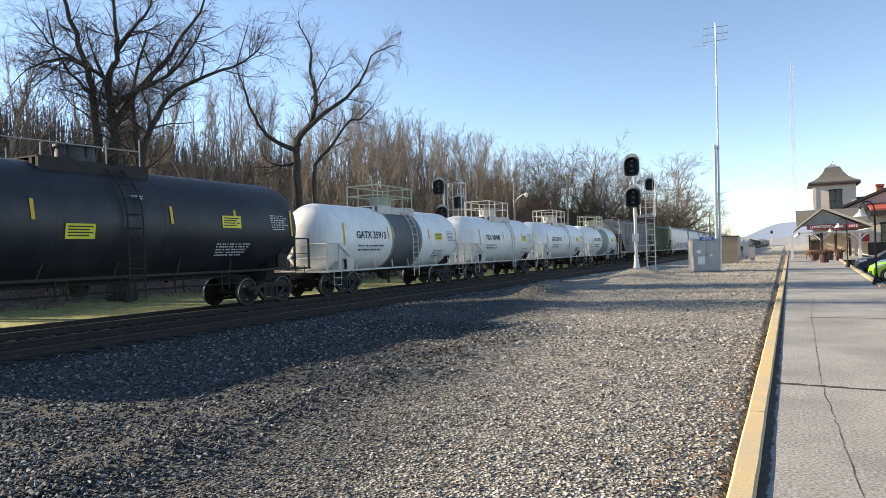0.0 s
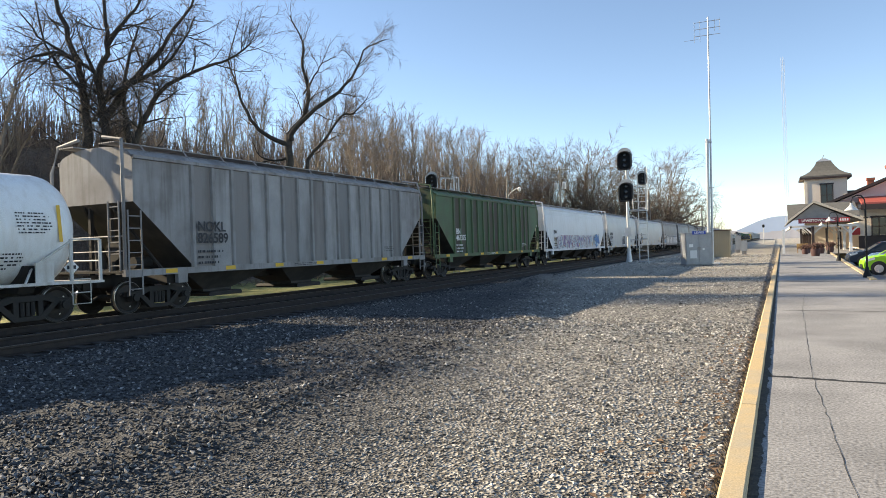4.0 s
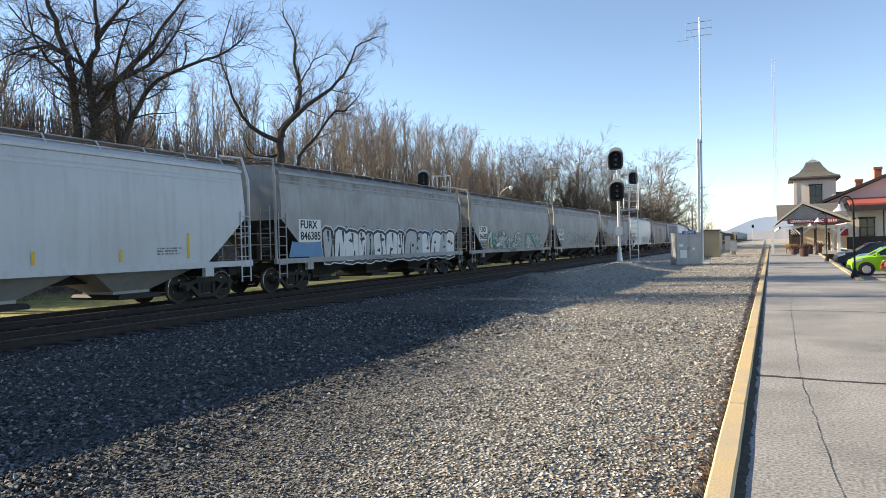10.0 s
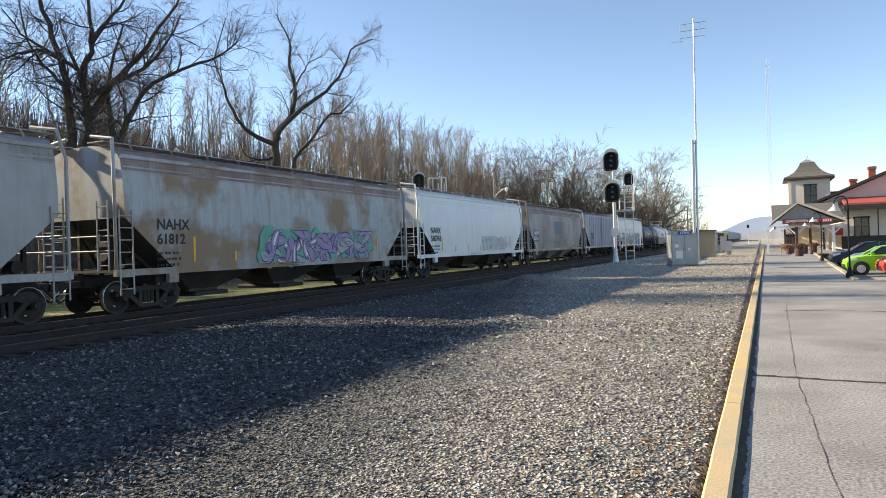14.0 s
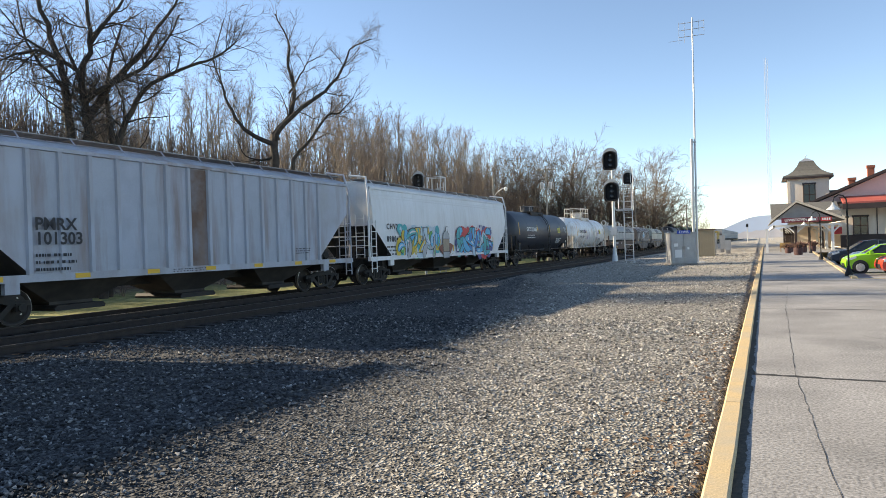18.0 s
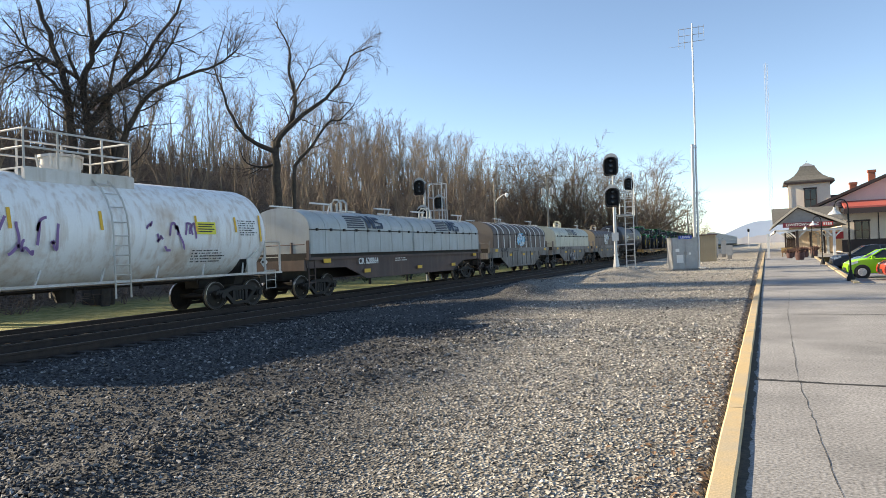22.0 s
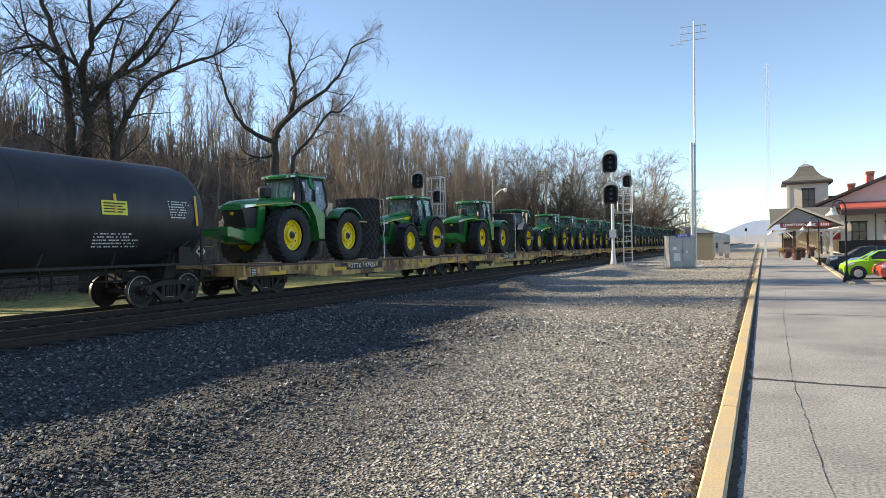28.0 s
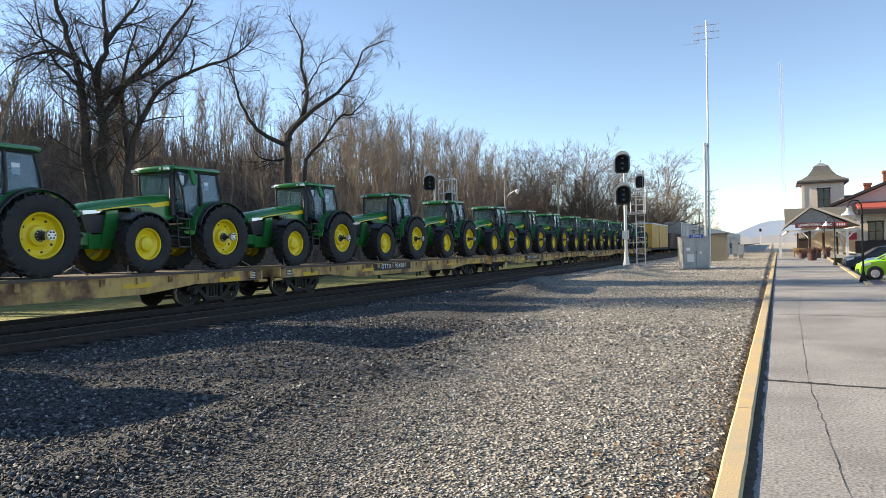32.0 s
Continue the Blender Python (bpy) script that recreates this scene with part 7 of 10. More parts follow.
def row_tractor(grey_fender=False):
    """Row-crop tractor, nose towards -y; big rear wheels, smaller front ones."""
    tr = thing("tractor", "new green row-crop tractor with yellow rims chained on a flat wagon", "tractor", group="tractors on the flat wagons")
    for s in (-1, 1):
        wheel(tr, s * 1.05, -1.6, 0.82, 0.5)
        wheel(tr, s * 1.1, 1.35, 1.03, 0.52, True)
    bm = bmesh.new()
    box(bm, -0.3, 0.3, -2.2, 1.7, 0.75, 1.25)
    box(bm, -0.95, 0.95, -1.7, -1.5, 0.7, 0.92)
    box(bm, -0.95, 0.95, 1.1, 1.6, 0.85, 1.2)
    box(bm, -0.45, 0.45, 0.4, 1.9, 1.0, 1.6)
    part("chassis", bm, M["green"], tr)
    for k in range(4):
        part("front_weight", once("front_weight", weight_mesh), None, tr, at=pose(-0.36 + 0.24 * k, 0, 0))
    bm = bmesh.new()
    box(bm, -0.42, 0.42, -2.85, -2.1, 0.72, 1.1)
    part("weight_bracket", bm, M["green"], tr)
    hood_shape(tr, -3.08, 0.0, 1.86, 2.38, 1.15, 0.5)
    cab(tr, -0.15, 1.62, 1.78, 3.06, 0.84)
    for s in (-1, 1):
        bm = bmesh.new()
        lp = []
        for k in range(9):
            a = math.radians(8 + 135 * k / 8)
            y, z = 1.35 - 1.17 * math.cos(a), 1.03 + 1.17 * math.sin(a)
            lp.append([(s * 0.72, y, z - 0.07), (s * 0.72, y, z), (s * 1.02, y, z + 0.02), (s * 1.14, y, z - 0.02), (s * 1.16, y, z - 0.1), (s * 1.1, y, z - 0.09)])
        rings(bm, lp)
        rf = part("rear_fender", bm, M["silver"] if grey_fender else M["green"], tr, smooth=40)
        bm, lp = bmesh.new(), []
        for k in range(9):
            a = math.radians(20 + 123 * k / 8)
            y, z = 1.35 - 1.15 * math.cos(a), 1.03 + 1.15 * math.sin(a)
            lp.append([(s * 1.12, y, z - 0.04), (s * 1.13, y, z + 0.01), (s * 1.32, y, z - 0.01), (s * 1.33, y, z - 0.05)])
        rings(bm, lp)
        part("fender_lip", bm, M["plastic"], rf, "black rubber fender lip", smooth=40)
        bm, lp = bmesh.new(), []
        for k in range(8):
            a = math.radians(48 + 112 * k / 7)
            y, z = -1.6 - 0.92 * math.cos(a), 0.82 + 0.92 * math.sin(a)
            lp.append([(s * 0.78, y, z - 0.04), (s * 0.78, y, z), (s * 1.28, y, z), (s * 1.3, y, z - 0.05)])
        rings(bm, lp)
        part("front_fender", bm, M["plastic"], tr, "black front fender", smooth=40)
        bm = bmesh.new()
        for k in range(4):
            box(bm, min(s * 0.75, s * 1.1), max(s * 0.75, s * 1.1), -0.35, 0.1, 0.72 + 0.28 * k, 0.76 + 0.28 * k)
        for q in (-0.35, 0.1):
            pipe(bm, [(s * 1.08, q, 0.7), (s * 1.02, q, 1.7)], 0.02, 5)
        part("steps", bm, M["plastic"], tr)
        bm = bmesh.new()
        lathe(bm, [(0.2, 0), (0.26, 0.1), (0.26, 0.9), (0.2, 1.0)], (s * 0.52, -0.6, 1.0), (0, 1, 0), 12)
        part("fuel_tank", bm, M["plastic"], tr, smooth=40)
    bm = bmesh.new()
    cyl(bm, (0.6, -0.12, 1.7), (0.6, -0.12, 2.9), 0.09, n=10)
    pipe(bm, [(0.6, -0.12, 2.9), (0.6, -0.1, 3.15), (0.62, 0.0, 3.25)], 0.06, 8)
    part("exhaust", bm, M["plastic"], tr)
    bm = bmesh.new()
    for s in (-1, 1):
        pipe(bm, [(s * 0.3, 1.8, 1.3), (s * 0.35, 2.3, 0.8), (s * 0.4, 2.55, 0.75)], 0.05, 6)
        pipe(bm, [(s * 0.25, 1.8, 1.7), (s * 0.35, 2.2, 1.6), (s * 0.38, 2.3, 0.85)], 0.04, 6)
    pipe(bm, [(0, 1.8, 1.55), (0, 2.4, 1.35)], 0.04, 6)
    part("hitch", bm, M["green"], tr)
    for s in (-1, 1):
        for y, d in ((-1.6, -0.8), (1.6, 0.9)):
            bm = bmesh.new()
            pipe(bm, [(s * 0.5, y, 0.8), (s * 1.35, y + d, 0.03)], 0.02, 5)
            part("tie_down_chain", bm, M["grating"], tr)
    return tr


def big_tractor():
    """Articulated tractor, nose towards -y, four equal wheels."""
    tr = thing("articulated_tractor", "large green articulated tractor with yellow rims on a flat wagon", "tractor", group="tractors on the flat wagons")
    for s in (-1, 1):
        wheel(tr, s * 1.12, -1.55, 1.04, 0.62, dark_hub=True)
        wheel(tr, s * 1.12, 2.25, 1.04, 0.62, dark_hub=True)
    bm = bmesh.new()
    box(bm, -0.45, 0.45, -3.0, 0.2, 0.85, 1.45)
    box(bm, -0.4, 0.4, 0.5, 3.1, 0.85, 1.45)
    cyl(bm, (0, 0.35, 0.8), (0, 0.35, 1.6), 0.25, n=12)
    box(bm, -1.0, 1.0, -1.75, -1.35, 0.9, 1.2)
    box(bm, -1.0, 1.0, 2.05, 2.45, 0.9, 1.2)
    part("chassis", bm, M["green"], tr)
    bm = bmesh.new()
    box(bm, -0.62, 0.62, -4.2, -3.95, 1.0, 1.32)
    for s in (-1, 1):
        prism(bm, [(-4.0, 1.02), (-3.1, 0.8), (-2.5, 0.78), (-2.5, 1.15), (-3.1, 1.15), (-4.0, 1.3)], "x", s * 0.4, s * 0.6)
    prism(bm, [(-3.2, 0.8), (-2.8, 0.7), (-2.6, 1.3), (-3.2, 1.3)], "x", -0.55, 0.55)
    part("front_frame", bm, M["green"], tr)
    hood_shape(tr, -3.3, -0.25, 2.24, 2.6, 1.3, 0.62)
    cab(tr, -0.4, 1.25, 2.05, 3.3, 0.88)
    for s in (-1, 1):
        bm = bmesh.new()
        lp = []
        for k in range(8):
            a = math.radians(40 + 100 * k / 7)
            y, z = 2.25 - 1.2 * math.cos(a), 1.04 + 1.2 * math.sin(a)
            lp.append([(s * 0.7, y, z - 0.05), (s * 0.7, y, z), (s * 1.45, y, z), (s * 1.47, y, z - 0.07)])
        rings(bm, lp)
        part("rear_fender", bm, M["green"], tr, smooth=40)
        bm = bmesh.new()
        prism(bm, [(-0.5, 2.3), (-0.35, 2.18), (-0.05, 1.75), (0.12, 1.2), (0.16, 0.9), (0.52, 0.9), (0.56, 1.9), (0.4, 2.02), (0.12, 2.1), (-0.15, 2.36)], "x", s * 0.9, s * 1.32)
        part("side_step", bm, M["green"], tr)
        bm, lp = bmesh.new(), []
        for k in range(9):
            a = math.radians(70 + 95 * k / 8)
            y, z = -1.55 - 1.2 * math.cos(a), 1.04 + 1.2 * math.sin(a)
            lp.append([(s * 0.68, y, z - 0.05), (s * 0.68, y, z), (s * 1.42, y, z), (s * 1.44, y, z - 0.07)])
        rings(bm, lp)
        part("front_fender", bm, M["green"], tr, smooth=40)
    bm = bmesh.new()
    lathe(bm, [(0.13, 0), (0.15, 0.05), (0.15, 0.75), (0.11, 0.8), (0.11, 1.5), (0.09, 1.52)], (0.72, -0.42, 2.0), (0, 0, 1), 12)
    part("exhaust", bm, M["plastic"], tr, smooth=40)
    bm = bmesh.new()
    box(bm, -0.8, 0.8, 1.35, 1.75, 1.4, 2.2)
    part("rear_rack", bm, M["plastic"], tr)
    for k in range(4):
        bm = bmesh.new()
        box(bm, 0.82, 0.88, 1.34 + k * 0.12, 1.41 + k * 0.12, 1.75, 2.42)
        part("rack_bar", bm, M["cream_rack"], tr, "cream upright bar")
    bm = bmesh.new()
    prism(bm, [(1.8, 1.45), (3.35, 1.45), (3.35, 1.9), (2.6, 2.25), (1.8, 2.3)], "x", -0.75, 0.75)
    part("fuel_tank", bm, M["plastic"], tr)
    bm = bmesh.new()
    lathe(bm, [(0.22, 0), (0.25, 0.05), (0.25, 0.35), (0.1, 0.42)], (0.1, -1.6, 2.5), (0, 0, 1), 12)
    part("air_cleaner", bm, M["plastic"], tr, smooth=40)
    return tr


def tyre_stack():
    st = thing("tyre_stack", "stack of large black tractor tyres strapped on a flat wagon", "tyres", group="tyres on the flat wagons")
    for k in range(5):
        part("tyre", tyre_mesh(1.02, 0.56), None, st, at=pose(0.06 * (k % 2), 0.05 * (k % 3), 0.3 + 0.55 * k, 0, 90, 0))
    for x, z in ((0.75, 0.0), (-0.75, 0.0), (0.8, 1.68), (-0.6, 1.68)):
        bm = bmesh.new()
        box(bm, x - 0.06, x + 0.06, -1.25, 1.2, z, z + 0.05)
        part("batten", bm, M["pine"], st, "pale wooden batten")
    for y, r, mt in ((0.62, 0.012, "steel_dark"), (0.8, 0.022, "chalk")):
        bm, r2 = bmesh.new(), random.Random(3)
        q = [(0.95 + 0.05 * r2.random(), y + r2.uniform(-0.05, 0.05), 0.28 * k) for k in range(11)]
        pipe(bm, q + [(0.5, y, 2.86), (-0.5, y, 2.86), (-0.95, y, 0.0)], r, 5)
        part("strap", bm, M[mt], st, "loose strap")
    return st


def box_car():
    car = thing("boxcar", "yellow boxcar with ribbed ends", "boxcar")
    bm = bmesh.new()
    box(bm, -1.5, 1.5, -8.1, 8.1, 1.1, 4.55)
    body = part("body", bm, M["boxyellow"], car)
    for s in (-1, 1):
        for k in range(7):
            bm = bmesh.new()
            box(bm, -1.45, 1.45, s * 8.1 - 0.06, s * 8.1 + 0.06, 1.35 + 0.45 * k, 1.6 + 0.45 * k)
            part("end_rib", bm, M["boxyellow"], body)
    bm = bmesh.new()
    prism(bm, [(-1.55, 4.5), (1.55, 4.5), (1.5, 4.66), (0, 4.8), (-1.5, 4.66)], "y", -8.15, 8.15)
    part("roof", bm, M["galv"], car)
    for sx in (-1, 1):
        bm = bmesh.new()
        box(bm, min(sx * 1.5, sx * 1.58), max(sx * 1.5, sx * 1.58), -1.6, 1.6, 1.2, 4.4)
        part("door", bm, M["boxyellow"], car)
    bm = bmesh.new()
    box(bm, -1.4, 1.4, -8.3, 8.3, 0.8, 1.12)
    part("underframe", bm, M["steel_dark"], car)
    running_gear(car, 17.6, 13.2)
    return car


def gondola():
    car = thing("gondola", "rust brown open gondola", "gondola")
    for sx in (-1, 1):
        bm = bmesh.new()
        box(bm, min(sx * 1.42, sx * 1.5), max(sx * 1.42, sx * 1.5), -7.8, 7.8, 1.0, 3.4)
        for k in range(11):
            box(bm, min(sx * 1.5, sx * 1.58), max(sx * 1.5, sx * 1.58), -7.6 + 1.5 * k, -7.45 + 1.5 * k, 1.0, 3.4)
        part("side_wall", bm, M["oxide"], car)
    for s in (-1, 1):
        bm = bmesh.new()
        box(bm, -1.42, 1.42, s * 7.8 - 0.05, s * 7.8 + 0.05, 1.0, 3.4)
        part("end_wall", bm, M["oxide"], car)
    bm = bmesh.new()
    box(bm, -1.4, 1.4, -8.2, 8.2, 0.8, 1.1)
    part("floor_frame", bm, M["steel_dark"], car)
    running_gear(car, 17.2, 12.8)
    return car


M["boxyellow"] = mat("box_yellow", (0.55, 0.36, 0.06), 0.6, vary=(0.35, 0.2, 0.06), scale=1, amount=0.5)
M["autorack"] = mat("rack_panels", (0.42, 0.43, 0.44), 0.55, 0.3, vary=(0.26, 0.24, 0.22), scale=0.6, amount=0.6, streak=(0.25, 0.2, 0.16), streak_amount=0.4, random=1)


def auto_rack():
    car = thing("autorack", "long pale grey panelled autorack wagon", "autorack", group="autoracks of the train")
    half = 14.2
    for sx in (-1, 1):
        pm = once("rack_panel", rack_panel)
        for k in range(12):
            part("side_panel", pm, None, car, at=pose(sx * 1.5, -13.2 + 2.4 * k, 1.3, 0, 0, 0 if sx > 0 else 180))
    bm = bmesh.new()
    prism(bm, [(-1.52, 5.5), (1.52, 5.5), (1.3, 5.75), (-1.3, 5.75)], "y", -13.9, 13.9)
    part("roof", bm, M["autorack"], car)
    for s in (-1, 1):
        bm = bmesh.new()
        box(bm, -1.45, 1.45, s * 13.8 - 0.05, s * 13.8 + 0.05, 1.2, 5.5)
        part("end_door", bm, M["autorack"], car)
    bm = bmesh.new()
    box(bm, -1.48, 1.48, -14.0, 14.0, 0.75, 1.3)
    part("deck_frame", bm, M["steel_dark"], car)
    running_gear(car, 28.6, 20.0)
    return car


def rack_panel():
    bm = bmesh.new()
    box(bm, -0.05, 0.0, -1.17, 1.17, 0, 4.2)
    for k in range(3):
        box(bm, 0, 0.02, -1.1, 1.1, 0.15 + 1.4 * k, 1.2 + 1.4 * k)
    box(bm, 0, 0.05, -1.2, -1.1, 0, 4.2)
    return mesh_of("side_panel", bm, M["autorack"])


# ---- the train, from its head to its tail; places are those of the couplers along the track at 16 s ----
TRAIN = []                       # (thing, place along the track at 16 s, side offset, height)
PALETTE["navy_"] = (0.02, 0.03, 0.08)
K_WINE = ("wine", ("pale", "white", "lilac", "pale", "white", "silver"), None)
K_BLUE = ("navy_", ("sky", "blue", "pale"), None)
K_WHITE = ("black", ("white", "silver"), "blue", "block")
K_MINT = ("black", ("mint", "silver", "pastel"), None)
K_VIOLET = ("navy_", ("purple", "lilac", "grey", "lilac"), "mint")
K_MULTI = ("black", ("green", "gold", "pale", "sky", "white", "aqua", "pale", "silver"), ("pale", "gold", "aqua", "pale"))
K_RED = ("black", ("sky", "blue", "aqua", "sky", "pale", "aqua"), ("red", "indigo"))
K_SKY = ("sky", ("pale", "sky", "white"), None)
K_NAVY = ("white", ("navy_", "white"), None, "block")
K_DARK = ("black", ("navy_", "black", "silver"), None)
K_SILVER = ("silver", ("white", "pale", "pastel"), None)


def add(car, a, b, x=0.0, z=0.0):
    TRAIN.append((car, (a + b) / 2, x, z))
    return car


WT = dict(rail_mt="offwhite", paint="white")
add(tank_car("long black tank wagon with yellow placards and white stencils", 17.6, 1.58, 2.62, "black", "steel_dark", mark="", mark_mt="chalk", fittings="low", stripes=(-5.2, -2.2, 1.8, 4.3)), -252.8, -235.2)
add(tank_car("glossy black tank wagon with yellow placards and stripes", 17.6, 1.58, 2.62, "black", "steel_dark", mark="", mark_mt="chalk", fittings="low", stripes=(-5.2, -2.2, 1.8, 4.3), seed=1), -235.2, -217.6)
add(tank_car("white tank wagon with dark grey band and green top rails", 13.7, 1.44, 2.3, band=("bandgrey", 2.5, 0.0, "bandgreen"), mark="GATX 35913", mark_y=-3.1, stripes=(-1.75, -1.3, 2.1), seed=2, top_mt="railgreen", **WT), -217.6, -204.1)
add(tank_car("plain white tank wagon with black reporting mark", 12.6, 1.44, 2.3, mark="TILX 101940", mark_y=-2.6, stripes=(-0.9, 0.7, 2.4), seed=3, **WT), -204.1, -191.7)
add(tank_car("white tank wagon with a rust-stained manway", 13.5, 1.44, 2.3, mark="GATX 231112", mark_y=-2.7, stripes=(-0.6, 2.0), seed=4, **WT), -191.7, -178.3)
add(tank_car("white tank wagon with a grey-green centre band", 13.2, 1.44, 2.3, band=("bandgreen", 2.8, 0.2), mark="GATX 35924", mark_y=-3.0, stripes=(-1.6, -1.2, 2.3), seed=5, top_mt="railgreen", **WT), -178.3, -165.1)
add(hopper_car("weathered grey ribbed covered hopper", 18.4, 4.75, "nokl", 3, 16, "NOKL", "826589", seed=6, mark_mt="ink", stripes=False), -165.1, -146.9)
add(hopper_car("faded green ribbed covered hopper with rust patches", 18.2, 4.75, "bngreen", 3, 16, "BN", "467375", seed=7, mark_mt="chalk", stripes=False), -146.9, -128.8)
add(hopper_car("long white covered hopper with purple graffiti along its side", 20.9, 4.7, "hopwhite", 4, 0, "FPAX", "214014", seed=8, mark_in=1.95, size=0.36, gap=1.5, art=[(K_WINE, -1.2, 1.72, 11.6, 1.1), (K_BLUE, 6.2, 1.75, 2.4, 1.3)]), -128.8, -107.9)
add(hopper_car("pale grey covered hopper with horizontal seams", 17.5, 4.7, "hoplight", 3, 0, "ADMX", "565299", seed=9, lines=5, stripes=False, art=[(K_NAVY, -0.4, 1.8, 1.0, 1.0), (K_NAVY, 1.6, 1.8, 1.1, 0.9)]), -107.9, -90.4)
add(hopper_car("long clean grey-white covered hopper with four bays", 21.1, 4.6, "hoplight", 4, 0, "CEFX", "360231", seed=10, bay_mt="hopgrey", mark_in=1.4), -90.4, -69.3)
c = add(hopper_car("grimy grey covered hopper with white block graffiti", 17.4, 4.75, "hopgrey", 3, 0, "FURX", "846385", seed=11, lines=0, mark_box="chalk", roof="nokl", art=[(K_WHITE, 0.6, 1.66, 11.6, 1.28)]), -69.3, -51.9)
bm = bmesh.new()
blot(bm, [(-7.4, 1.28), (-5.0, 1.28), (-5.0, 1.75), (-5.4, 1.85), (-6.3, 1.76), (-7.2, 1.85)], 1.592, 0)
chips(c, 80, 33)
part("paint_patch", bm, paint_flat("sky_dull", (0.1, 0.25, 0.42)), c, "sprayed blue patch")
add(hopper_car("grimy grey covered hopper with mint and black graffiti", 17.5, 4.75, "hopgrey", 3, 0, "FURX", "846392", seed=12, mark_box="chalk", roof="nokl", art=[(K_MINT, -2.2, 1.85, 6.5, 1.2), (K_MINT, 3.6, 1.75, 4.4, 1.1)]), -51.9, -34.4)
c = add(hopper_car("grey covered hopper with chipped paint and small scrawls", 17.4, 4.75, "hopgrey", 3, 0, "FURX", "846347", seed=13, mark_box="chalk", roof="nokl"), -34.4, -17.0)
scrawl(c, pose(1.6, -0.4, 1.9), 3.4, 0.8, 9, 1, r=0.03)
chips(c, 160, 31)
scrawl(c, pose(1.6, 2.6, 1.9), 2.2, 0.45, 4, 2)
add(hopper_car("rust-stained blue-grey covered hopper with violet graffiti", 17.6, 4.75, "hoprust", 3, 0, "NAHX", "61812", seed=14, roof="rustroof", art=[(K_VIOLET, 1.2, 1.78, 7.6, 1.2)]), -17.0, 0.6)
add(hopper_car("clean bluish-white covered hopper", 17.7, 4.75, "hopwhite", 3, 0, "NAHX", "560743", seed=15, art=[(K_SILVER, 2.5, 1.75, 4.6, 0.9)]), 0.6, 18.4)
c = add(hopper_car("dirty grey covered hopper with a blue panel and yellow tabs", 17.9, 4.75, "hoptan", 3, 0, "NAHX", "62116", seed=16, mark_mt="chalk", mark_box="markblue", roof="rustroof", bay_mt="nokl", stripes=False), 18.4, 36.3)
bm = bmesh.new()
box(bm, 0, 0.004, -1.2, 1.2, -0.5, 0.6, 0)
box(bm, 0, 0.005, -1.2, 1.2, -0.6, -0.52, 1)
part("blue_panel", bm, (paint_flat("steel_blue", (0.06, 0.1, 0.18)), paint_flat("brick", (0.35, 0.08, 0.07))), c, "blue painted panel with a red line", at=pose(1.585, 0.0, 2.85, 0, -2, 0))
scrawl(c, pose(1.6, -1.6, 1.8), 2.4, 0.6, 7, 3)
chips(c, 70, 32)
scrawl(c, pose(1.6, 0.2, 2.1), 1.6, 0.9, 3, 4)
add(hopper_car("pale blue ribbed covered hopper with one rusty bay", 17.6, 4.7, "pmrx", 3, 15, "PMRX", "101303", seed=17, stripes=False), 36.3, 53.9)
c = add(hopper_car("white covered hopper with a large multicoloured mural", 19.2, 4.75, "hopwhite", 3, 0, "CHVX", "898042", seed=18, mark_in=1.2, size=0.36, gap=1.6, space=1.3, mark_z=2.3, art=[(K_MULTI, -4.15, 1.8, 4.9, 1.6), (K_RED, 3.1, 1.83, 6.2, 1.75)]), 53.9, 73.2)
spray_can(c, pose(1.63, -1.05, 1.8))
add(tank_car("dark blue-black tank wagon with white reporting mark", 16.8, 1.55, 2.55, "bluesteel", "steel_dark", mark="GATX 223665", mark_y=-3.6, mark_mt="chalk", fittings="low", stripes=(-2.2, 1.2, 4.2), seed=19), 73.2, 90.0)
c = add(tank_car("white tank wagon with an orange-brown end and scrawls", 15.9, 1.52, 2.5, "whitestain", "offwhite", mark="DOWX 72758", mark_y=-3.9, stripes=(-5.6, -2.4, 0.0, 3.3, 5.0), seed=20), 90.0, 105.9)
scrawl(c, pose(1.53, -2.3, 2.35), 2.2, 0.9, 7, 5, "purple", 0.035)
scrawl(c, pose(1.53, 2.4, 2.35), 1.9, 0.8, 7, 6, "purple", 0.035)
add(coil_car("brown-framed coil wagon with two grey hoods", 19.0, "coilgrey", "coilgrey", "oxide", 2, False, "CR 628864", mark_mt="chalk"), 105.9, 124.9)
add(coil_car("coil wagon with a dark brown hood and white bands", 14.6, "coilbrown", "coildull", "beamgrey", 1, True, "NS 164931", straps=10, art=[(K_SKY, -0.3, 2.35, 1.9, 0.9)]), 124.9, 139.5)
add(coil_car("coil wagon with a cream hood and worn grey frame", 15.0, "coilcream", "coilcream", "beamgrey", 1, True, "NS 166185", art=[(K_DARK, -0.6, 0.95, 1.8, 0.75)]), 139.5, 154.5)
add(coil_car("coil wagon with a brown hood and tan end", 15.1, "coilbrown", "coiltan", "beamgrey", 1, True, "NS 165941", logo=False, art=[(K_SILVER, -0.5, 2.5, 2.4, 1.2)]), 154.5, 169.6)
add(tank_car("matt black tank wagon with white number and yellow stripes", 17.7, 1.6, 2.66, "black", "steel_dark", mark="203679", mark_y=-4.2, mark_mt="chalk", mark_size=0.5, fittings="low", stripes=(-2.9, 0.9, 4.2), seed=24), 169.6, 187.3)
DECK = 1.09
ends = (187.3, 206.5, 225.2, 243.9, 263.8, 283.6, 304.2, 325.4)
marks = ("OTTX 97925", "OTTX 97267", "OTTX 93641", "OTTX 93488", "OTTX 93502", "OTTX 93717", "OTTX 93655")
first, rowt, bigt, tyst = None, None, None, None
